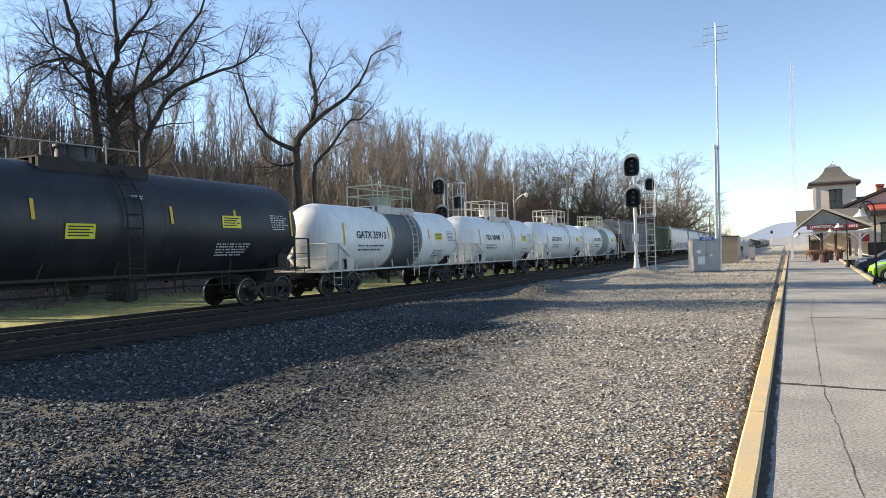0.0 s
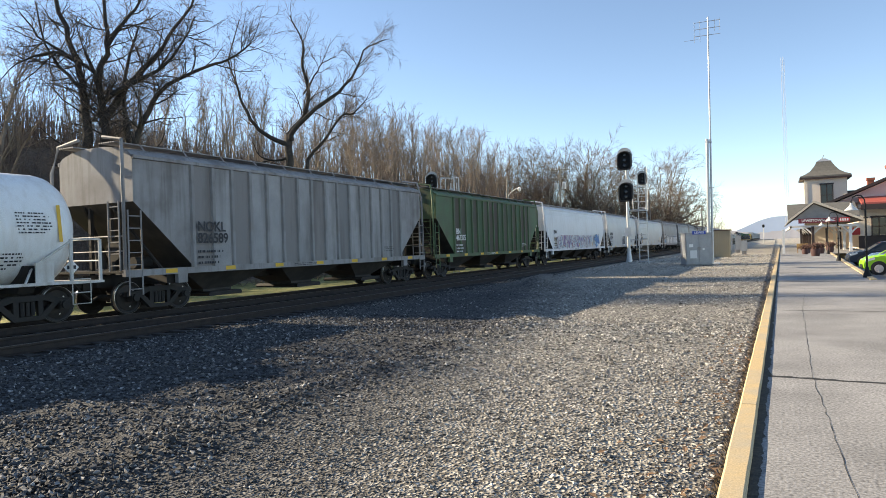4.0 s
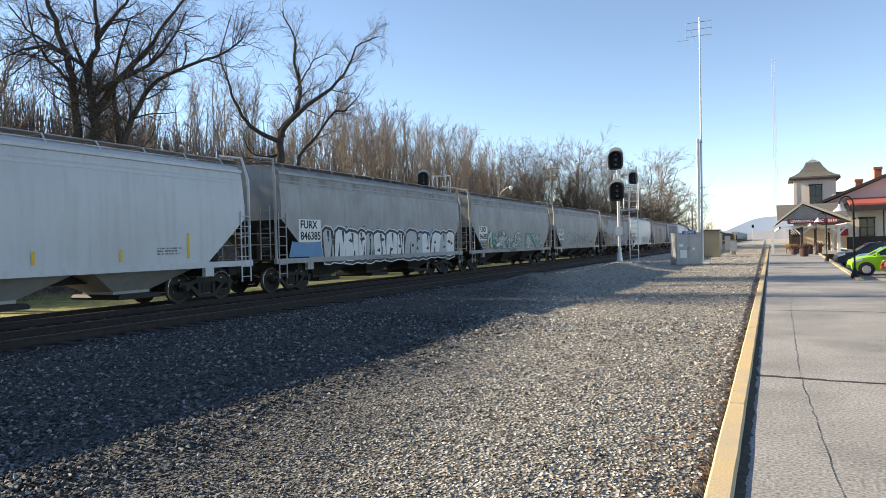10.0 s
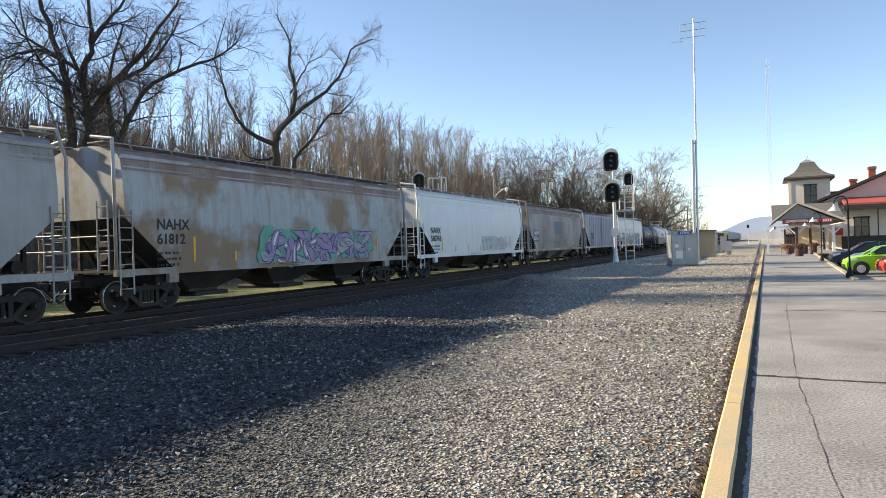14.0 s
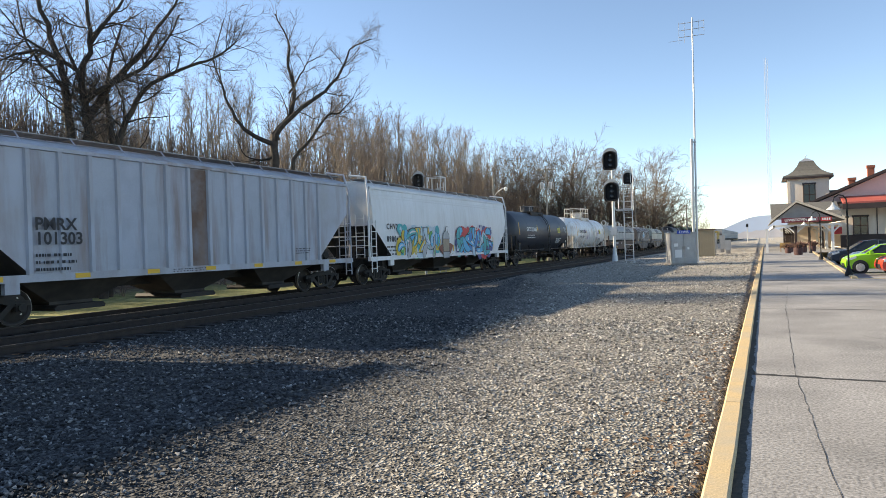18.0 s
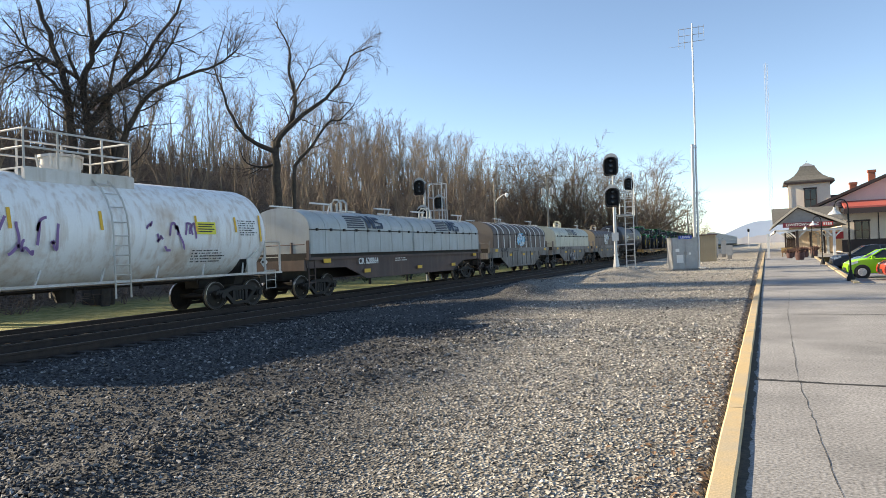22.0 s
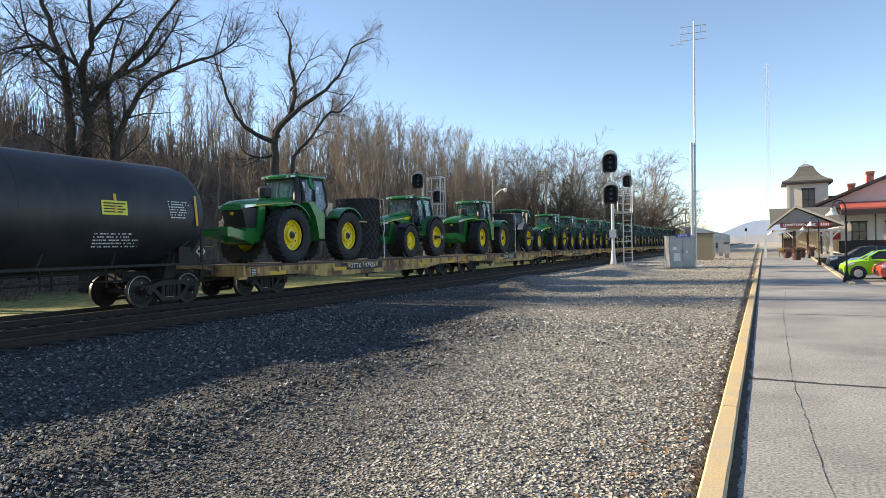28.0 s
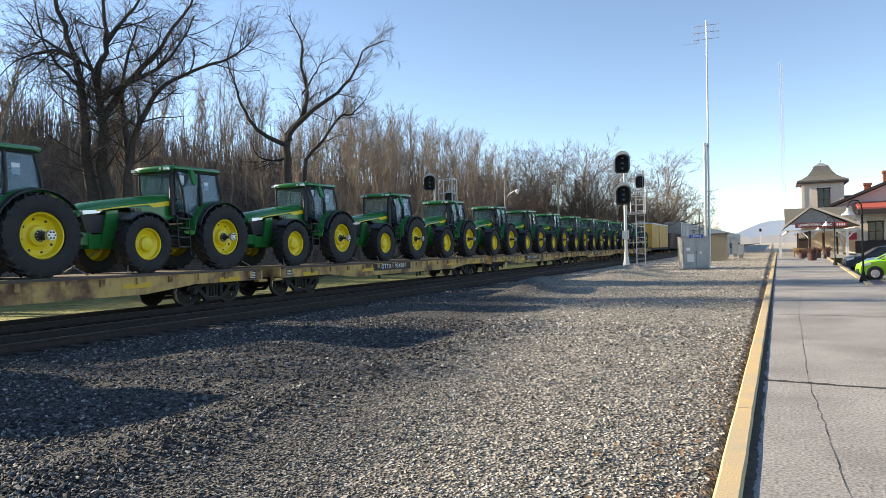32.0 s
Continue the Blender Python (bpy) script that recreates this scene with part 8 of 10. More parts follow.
for k in range(7):
    a, b = ends[k], ends[k + 1]
    add(flat_car("rusty yellow flat wagon with a plank deck", b - a, marks[k]), a, b)
    if k < 2:
        if bigt is None:
            bigt, tyst = big_tractor(), tyre_stack()
            tb, ts = bigt, tyst
        else:
            tb, ts = copy_thing(bigt, pose(0, 0, 0)), copy_thing(tyst, pose(0, 0, 0))
        TRAIN.append((tb, a + 4.9, 0.0, DECK))
        TRAIN.append((ts, a + 10.0, 0.0, DECK))
        if k == 0:
            rowt = row_tractor()
            TRAIN.append((rowt, a + 14.6, 0.0, DECK))
        else:
            TRAIN.append((row_tractor(True), a + 14.3, 180.0, DECK))
    else:
        for j in range(3):
            TRAIN.append((copy_thing(rowt, pose(0, 0, 0)), a + 3.3 + (b - a - 0.5) / 3 * j, 0.0, DECK))
add(box_car(), 325.4, 343.0)
add(gondola(), 343.0, 360.2)
rack = auto_rack()
add(rack, 360.2, 388.8)
for k in range(1, 9):
    add(copy_thing(rack, pose(0, 0, 0)), 360.2 + 28.6 * k, 388.8 + 28.6 * k)


# ---- everything that moves ----
def gone(t):
    """Way covered by the train since 16 s."""
    return 14.489 * (t - 16) - 0.0453 * (t - 16) ** 2 / 2


def slack(place):
    """Stretch of the couplings along the train."""
    return float(np.interp(place, (-185, -172, -156, 63, 82, 98, 115, 132, 178, 188), (0.8, 0.5, 0.0, 0.0, 0.2, 0.5, 0.7, 0.8, 0.75, 0.65)))


def motions():
    times = [4.0 * k for k in range(9)]
    for ob, place, turn, z in TRAIN:
        walk(ob, [(t, pose(XC, place + slack(place) - gone(t), ZR + z, 0, 0, turn)) for t in times])
    # the wheels roll: one turn of keys, shared by all wheelsets at the same end of a truck
    sets = [o for o in bpy.data.objects if o.name.startswith("wheelset")]
    for dy in (-0.89, 0.89):
        same = [o for o in sets if abs(o.matrix_basis.translation.y - dy) < 0.01]
        head = same[0]
        walk(head, [(k / 30, pose(0, dy, 0.457, math.degrees((gone(k / 30) - gone(0)) / 0.457), 0, 0)) for k in range(0, 961)])
        for o in same[1:]:
            o.rotation_mode = "QUATERNION"
            o.animation_data_create()
            o.animation_data.action = head.animation_data.action
            o.animation_data.action_slot = head.animation_data.action_slot


# ---- lineside: signals, cabinets, masts, poles ----
M["sigblack"] = mat("signal_black", (0.008, 0.008, 0.009), 0.8, fine=0.08)
M["carlens"] = mat("signal_lens", (0.02, 0.02, 0.022), 0.15, bump=0)
M["siggrey"] = mat("signal_alloy", (0.42, 0.43, 0.43), 0.5, 0.5, vary=(0.3, 0.3, 0.3), scale=3, amount=0.5)
M["pole"] = mat("weathered_pole", (0.34, 0.3, 0.25), 0.9, vary=(0.12, 0.1, 0.08), scale=3, amount=0.6, sscale=(8, 8, 0.3), streak=(0.1, 0.08, 0.06), streak_amount=0.5)
M["cabgrey"] = mat("cabinet_alloy", (0.36, 0.37, 0.38), 0.5, 0.4, vary=(0.28, 0.285, 0.29), scale=2.5, amount=0.7, streak=(0.25, 0.25, 0.25), streak_amount=0.4)
M["bluesign"] = mat("blue_sign", (0.02, 0.07, 0.42), 0.5)
M["tanmetal"] = mat("tan_corrugated", (0.36, 0.3, 0.2), 0.6, vary=(0.28, 0.23, 0.16), scale=1, amount=0.5)
M["cablewire"] = mat("black_wire", (0.02, 0.02, 0.02), 0.6, bump=0)


def signal_head(parent, x, y, z, s=1.0, turn=0.0, name="signal_head"):
    """Rounded back plate with a deep black hood over the lenses."""
    bm = bmesh.new()
    out = [(0.4 * math.cos(a), 0.24 + 0.4 * math.sin(a)) for a in [math.pi * k / 10 for k in range(11)]] + [(0.4 * math.cos(a), -0.3 + 0.32 * math.sin(a)) for a in [math.pi + math.pi * k / 10 for k in range(11)]]
    prism(bm, out, "y", 0.0, 0.05)
    hd = part(name, bm, M["siggrey"], parent, "grey oval signal head", at=pose(x, y, z, 0, 0, turn) @ Matrix.Scale(s, 4))
    bm = bmesh.new()
    inn = [(0.385 * math.cos(a), 0.16 + 0.3 * math.sin(a)) for a in [math.pi * k / 8 for k in range(9)]] + [(-0.385, -0.42), (-0.3, -0.58), (0.3, -0.58), (0.385, -0.42)]
    back = [(p * 0.95, q) for p, q in inn]
    rings(bm, [[(p * 0.9, -0.006, q * 0.9) for p, q in inn], [(p * 0.9, -0.262, q * 0.9 - 0.05) for p, q in back], [(p, -0.26, q - 0.05) for p, q in back], [(p, -0.004, q) for p, q in inn]], cap=False)
    prism(bm, [(p * 0.92, q * 0.92) for p, q in inn], "y", -0.01, -0.003)
    part("hood", bm, M["sigblack"], hd, "black lens hood", smooth=30)
    for z in (0.22, -0.08, -0.36):
        bm = bmesh.new()
        lathe(bm, [(0.11, 0), (0.11, 0.05), (0.05, 0.07)], (0, -0.01, z), (0, -1, 0), 12)
        part("lens", bm, M["carlens"], hd, "dark signal lens")
    bm = bmesh.new()
    box(bm, -0.24, 0.24, 0.05, 0.22, -0.35, 0.35)
    part("lamp_case", bm, M["sigblack"], hd)
    return hd


def ladder_tower(parent, x, y, z0, z1, w=0.5):
    bm = bmesh.new()
    for q in (-w / 2, w / 2):
        box(bm, x + q - 0.025, x + q + 0.025, y - 0.025, y + 0.025, z0, z1)
    part("ladder_stile", bm, M["galv"], parent)
    n = int((z1 - z0) / 0.3)
    rg = once(("rung", w), lambda: rung_mesh(w))
    for k in range(n):
        part("rung", rg, None, parent, at=pose(x, y, z0 + 0.3 * (k + 0.5)))


def rung_mesh(w):
    bm = bmesh.new()
    cyl(bm, (-w / 2, 0, 0), (w / 2, 0, 0), 0.016, n=5)
    return mesh_of("rung", bm, M["galv"])


def near_signal():
    z0 = 0.36
    sg = thing("railway_signal", "grey steel railway signal mast with black hooded heads", "signal", pose(-7.35, 38.5, z0), "railway signals")
    bm = bmesh.new()
    cyl(bm, (0, 0, -0.4), (0, 0, 3.45), 0.085, n=12)
    cyl(bm, (0, 0, 3.2), (0, 0, 5.25), 0.06, n=12)
    cyl(bm, (0, 0, 0.75), (0, 0, 0.85), 0.13, n=12)
    part("mast", bm, M["galv"], sg, smooth=40)
    bm = bmesh.new()
    cyl(bm, (0, 0, -0.3), (0, 0, 0.75), 0.24, 0.1, n=10)
    part("base", bm, M["galv"], sg)
    bm = bmesh.new()
    box(bm, -0.16, 0.16, -0.2, 0.12, 1.6, 2.05)
    part("junction_box", bm, M["galv"], sg)
    signal_head(sg, -0.06, -0.14, 5.83)
    signal_head(sg, -0.03, -0.14, 4.1)
    hs = signal_head(sg, 0.78, 0.3, 4.78, 0.62, 10)
    ladder_tower(sg, 0.72, 0.45, -0.3, 5.4, 0.46)
    bm = bmesh.new()
    for z in (1.35, 3.0, 4.2):
        pipe(bm, [(0, 0.02, z), (0.95, 0.45, z + 0.06)], 0.03, 6)
        pipe(bm, [(0, -0.02, z), (0.95, 0.25, z + 0.06)], 0.03, 6)
    part("bracket_arm", bm, M["galv"], sg)
    bm = bmesh.new()
    box(bm, 0.1, 0.95, 0.2, 0.85, 2.95, 3.0)
    for x, y in ((0.95, 0.2), (0.95, 0.85), (0.45, 0.85), (0.25, 0.25)):
        cyl(bm, (x, y, 3.0), (x, y, 5.35 if x > 0.9 else 4.4), 0.022, n=6)
    for z in (3.5, 3.95, 4.4, 5.0):
        pipe(bm, [(0.3, 0.25, z), (0.45, 0.85, z), (0.95, 0.85, z), (0.95, 0.2, z)], 0.018, 5)
    part("maintenance_cage", bm, M["galv"], sg)
    return sg


def far_signal():
    sg = thing("railway_signal", "far-side railway signal with black heads and pale service platform", "signal", pose(-21.6, 43.5, -0.4), "railway signals")
    bm = bmesh.new()
    cyl(bm, (0, 0, -0.3), (0, 0, 6.6), 0.09, n=10)
    part("mast", bm, M["galv"], sg)
    signal_head(sg, -0.3, -0.15, 6.85, 1.0, 12)
    signal_head(sg, -0.1, -0.15, 4.9, 1.0, 12)
    signal_head(sg, 1.05, 0.2, 5.7, 0.8, 12)
    ladder_tower(sg, 1.15, 0.4, -0.2, 6.6, 0.46)
    bm = bmesh.new()
    for x, y in ((0.35, -0.1), (1.4, -0.1), (0.35, 0.7), (1.4, 0.7)):
        box(bm, x - 0.03, x + 0.03, y - 0.03, y + 0.03, 4.2, 7.0)
    for z in (4.25, 5.1, 6.0, 6.98):
        for a, b in (((0.35, -0.1), (1.4, -0.1)), ((1.4, -0.1), (1.4, 0.7)), ((1.4, 0.7), (0.35, 0.7)), ((0.35, 0.7), (0.35, -0.1))):
            pipe(bm, [(*a, z), (*b, z)], 0.025, 5)
    box(bm, 0.3, 1.45, -0.15, 0.75, 4.15, 4.2)
    part("service_cage", bm, M["galv"], sg)
    return sg


def cabinet():
    cb = thing("equipment_cabinet", "grey metal equipment cabinet with blue sign and notices", "cabinet", pose(-4.62, 46.2, 0, 0, 0, 22))
    bm = bmesh.new()
    box(bm, -0.8, 0.8, -0.6, 0.6, 0.08, 2.0)
    bmesh.ops.bevel(bm, geom=bm.edges[:], offset=0.02, segments=2, affect="EDGES")
    part("body", bm, M["cabgrey"], cb)
    for x in (-0.39, 0.39):
        bm = bmesh.new()
        box(bm, x - 0.375, x + 0.375, -0.625, -0.6, 0.14, 1.94)
        d = part("door", bm, M["cabgrey"], cb)
        bm = bmesh.new()
        box(bm, x + (0.3 if x < 0 else -0.36), x + (0.36 if x < 0 else -0.3), -0.66, -0.625, 0.95, 1.15)
        part("handle", bm, M["grating"], d)
    bm = bmesh.new()
    box(bm, -0.85, 0.85, -0.65, 0.65, 0.0, 0.08)
    part("plinth", bm, M["grating"], cb)
    bm = bmesh.new()
    box(bm, -0.85, 0.85, -0.66, 0.66, 2.0, 2.05)
    part("roof", bm, M["cabgrey"], cb)
    bm = bmesh.new()
    box(bm, -0.4, 0.42, -0.69, -0.66, 1.95, 2.16, 0)
    sg = part("sign", bm, M["bluesign"], cb, "blue name sign")
    lettering("sign_letters", "LEWIS", 0.2, M["chalk"], sg, pose(0.01, -0.693, 2.055, 0, 0, -90), spacing=1.1)
    for x, z, w, h in ((-0.6, 1.15, 0.24, 0.2), (-0.55, 0.45, 0.42, 0.5), (0.22, 0.95, 0.12, 0.14)):
        bm = bmesh.new()
        box(bm, x, x + w, -0.632, -0.626, z, z + h)
        part("notice", bm, M["chalk"], cb, "white notice")
    return cb


def antenna_mast():
    am = thing("radio_mast", "tall thin galvanised radio mast with comb antenna", "mast", pose(-3.78, 48.0, 0, 0, 0.55, 0))
    bm = bmesh.new()
    cyl(bm, (0, 0, -0.2), (0, 0, 16.2), 0.075, 0.05, n=10)
    part("pole", bm, M["galv"], am, smooth=40)
    bm = bmesh.new()
    cyl(bm, (-0.2, -0.05, -0.2), (-0.2, -0.05, 8.2), 0.1, n=12)
    for z in (2.0, 5.0, 8.0):
        box(bm, -0.3, 0.08, -0.12, 0.08, z - 0.04, z + 0.04)
    part("support_tube", bm, M["galv"], am, smooth=40)
    bm = bmesh.new()
    box(bm, -0.55, 0.4, -0.4, 0.4, -0.1, 0.08)
    part("footing", bm, M["chalk"], am)
    bm = bmesh.new()
    for z in (15.0, 15.45, 15.9):
        pipe(bm, [(-0.85, 0, z), (0.75, 0, z)], 0.02, 5)
    for x in (-0.85, -0.5, 0.4, 0.72):
        pipe(bm, [(x, 0, 14.6 if x < 0 else 15.2), (x, 0, 16.0)], 0.015, 5)
    pipe(bm, [(-1.5, 0, 14.8), (-0.6, 0, 14.8)], 0.012, 5)
    part("antenna", bm, M["galv"], am)
    return am


def shed():
    sh = thing("trackside_shed", "small tan corrugated metal shed", "shed", pose(-4.35, 65.5, 0))
    bm = bmesh.new()
    box(bm, -0.75, 0.65, 0, 1.4, 0, 2.35)
    w = part("wall", bm, M["tanmetal"], sh)
    rb = once("shed_rib", lambda: shed_rib())
    for k in range(8):
        part("rib", rb, None, sh, at=pose(-0.7 + 0.186 * k, 0, 0))
    bm = bmesh.new()
    box(bm, -0.85, 0.75, -0.15, 1.55, 2.35, 2.45)
    part("roof", bm, M["oxide"], sh)
    return sh


def shed_rib():
    bm = bmesh.new()
    box(bm, -0.045, 0.045, -0.035, 0.004, 0.02, 2.34)
    return mesh_of("rib", bm, M["tanmetal"])


def wood_pole(x, y, h, arms=False, lamp=False, label="weathered wooden utility pole"):
    p = thing("utility_pole", label, "utility pole", pose(x, y, ground_z(x, y) - 0.1), "utility poles")
    bm = bmesh.new()
    cyl(bm, (0, 0, -0.5), (0, 0, h), 0.17, 0.11, n=10)
    part("pole", bm, M["pole"], p, smooth=40)
    if arms:
        for z, w in ((h - 0.5, 1.3), (h - 1.5, 1.1)):
            bm = bmesh.new()
            box(bm, -w, w, -0.14, -0.04, z - 0.06, z + 0.06)
            a = part("crossarm", bm, M["pole"], p)
            for q in (-w + 0.1, -w * 0.4, w * 0.4, w - 0.1):
                bm = bmesh.new()
                lathe(bm, [(0.03, 0), (0.06, 0.05), (0.035, 0.1), (0.06, 0.15), (0.02, 0.2)], (q, -0.09, z + 0.06), (0, 0, 1), 8)
                part("insulator", bm, M["galv"], a)
        for q in (-0.55, 0.55):
            bm = bmesh.new()
            lathe(bm, [(0.2, 0), (0.24, 0.05), (0.24, 0.8), (0.15, 0.9)], (q, -0.1, h - 3.0), (0, 0, 1), 12)
            part("transformer", bm, M["galv"], p, smooth=40)
    if lamp:
        bm = bmesh.new()
        pipe(bm, [(0, 0, h - 2.4), (0.5, -0.2, h - 1.9), (1.3, -0.5, h - 1.5), (1.7, -0.6, h - 1.5)], 0.05, 6)
        part("arm", bm, M["galv"], p)
        bm = bmesh.new()
        lathe(bm, [(0.1, 0), (0.22, -0.12), (0.2, -0.35), (0.08, -0.5)], (1.75, -0.6, h - 1.35), (0, 0, 1), 10)
        part("lamp_head", bm, M["chalk"], p, smooth=40)
    return p


def lineside():
    near_signal()
    far_signal()
    cabinet()
    antenna_mast()
    shed()
    wood_pole(-25.2, 87.0, 12.5, arms=True, label="pale wooden pole with crossarms and two transformers")
    wood_pole(-29.0, 77.5, 10.6, lamp=True, label="wooden pole with a curved street-lamp arm")
    wood_pole(-20.5, 128.0, 11.0)
    wood_pole(-12.0, 132.0, 8.0)
    wood_pole(-28.0, 120.0, 9.0)
    for k, (x, y, h) in enumerate(((-4.6, 81.0, 2.2), (-3.9, 84.0, 1.9), (-2.9, 74.0, 1.4))):
        b = thing("relay_box", "small grey relay box on a post", "relay box", pose(x, y, 0), "relay boxes")
        bm = bmesh.new()
        box(bm, -0.28, 0.28, -0.25, 0.25, 0.35, h)
        part("case", bm, M["cabgrey"], b)
        bm = bmesh.new()
        box(bm, -0.2, 0.2, -0.2, 0.2, -0.05, 0.35)
        part("stand", bm, M["grating"], b)
    # far signals, lattice tower, distant ridge
    for x, y in ((-3.2, 214.0),):
        sg = thing("railway_signal", "distant dark railway signal", "signal", pose(x, y, 0), "railway signals")
        bm = bmesh.new()
        cyl(bm, (0, 0, -0.2), (0, 0, 5.2), 0.1, n=6)
        part("mast", bm, M["siggrey"], sg)
        signal_head(sg, 0, -0.15, 5.0, 0.8)
    lt = thing("lattice_tower", "very tall thin lattice radio tower in the haze", "tower", pose(4.6, 333, 0))
    bm = bmesh.new()
    pts = [(0.9 * math.cos(a), 0.9 * math.sin(a)) for a in (0.5, 0.5 + 2.094, 0.5 + 4.189)]
    for x, y in pts:
        cyl(bm, (x, y, -1), (x * 0.8, y * 0.8, 80), 0.06, n=4)
    for k in range(44):
        z, f = 1.8 * k, 1 - 0.2 * k / 44
        for i in range(3):
            a, b = pts[i], pts[(i + 1) % 3]
            pipe(bm, [(a[0] * f, a[1] * f, z), (b[0] * f, b[1] * f, z + 1.8)], 0.03, 4)
    part("lattice", bm, M["hazesteel"], lt)


# steel of the far tower, tinted pale blue to stand for haze
M["hazesteel"] = mat("haze_tinted_steel", (0.34, 0.37, 0.42), 0.7, bump=0)
lineside()

# ---- station ----
M["cream"] = mat("cream_boards", (0.86, 0.74, 0.6), 0.7, vary=(0.78, 0.67, 0.54), scale=1.2, amount=0.5)
# cream gable boards coloured pink for the shade of the roof overhang
M["gableshade"] = mat("shaded_gable_boards", (0.72, 0.52, 0.49), 0.7, vary=(0.64, 0.47, 0.44), scale=1, amount=0.5)
M["gablegrey"] = mat("grey_gable_boards", (0.34, 0.33, 0.31), 0.8, vary=(0.25, 0.245, 0.235), scale=2, amount=0.6)
M["creamtrim"] = mat("cream_trim", (0.6, 0.53, 0.42), 0.7, vary=(0.45, 0.4, 0.32), scale=2, amount=0.6)
M["darktrim"] = mat("dark_brown_trim", (0.05, 0.032, 0.028), 0.6)
M["shingle"] = mat("grey_shingles", (0.13, 0.125, 0.112), 0.9, vary=(0.07, 0.068, 0.064), scale=3, amount=0.6, bump=0.3, grain=20)
M["slate"] = mat("dark_slate", (0.05, 0.055, 0.065), 0.7, vary=(0.08, 0.085, 0.095), scale=2, amount=0.6)
M["redroof"] = mat("red_metal_roof", (0.42, 0.09, 0.07), 0.5, vary=(0.5, 0.16, 0.12), scale=1, amount=0.4)
M["signred"] = mat("dark_red_board", (0.16, 0.02, 0.035), 0.5)
M["brightred"] = mat("bright_red_board", (0.5, 0.03, 0.03), 0.5)
M["brick"] = mat("chimney_brick", (0.35, 0.12, 0.07), 0.85, vary=(0.25, 0.1, 0.07), scale=6, amount=0.6)
M["whitepaint"] = mat("white_trim", (0.72, 0.71, 0.68), 0.6, vary=(0.6, 0.58, 0.54), scale=2, amount=0.5)
M["darkglass"] = mat("window_glass", (0.03, 0.035, 0.04), 0.08, bump=0)
M["barrel"] = mat("barrel_staves", (0.07, 0.03, 0.028), 0.75, vary=(0.045, 0.022, 0.02), scale=3, amount=0.6)
M["dryplant"] = mat("dry_plant", (0.12, 0.05, 0.042), 0.8, vary=(0.05, 0.06, 0.03), scale=4, amount=0.6)


def window_unit(parent, x, y, z, w, h, panes=2):
    bm = bmesh.new()
    for a, b, c, d in ((-w / 2 - 0.12, -w / 2, 0, h), (w / 2, w / 2 + 0.12, 0, h), (-w / 2 - 0.2, w / 2 + 0.2, h, h + 0.2), (-w / 2 - 0.15, w / 2 + 0.15, -0.12, 0), (-0.05, 0.05, 0, h), (-w / 2, w / 2, h / 2 - 0.04, h / 2 + 0.04)):
        box(bm, a, b, -0.12, 0.05, c, d)
    f = part("window", bm, M["darktrim"], parent, at=pose(x, y, z))
    for s in (-1, 1):
        for q in (0, 1):
            bm = bmesh.new()
            box(bm, min(s * 0.06, s * w / 2), max(s * 0.06, s * w / 2), -0.05, -0.03, q * h / 2 + 0.05, q * h / 2 + h / 2 - 0.05)
            part("pane", bm, M["darkglass"], f)


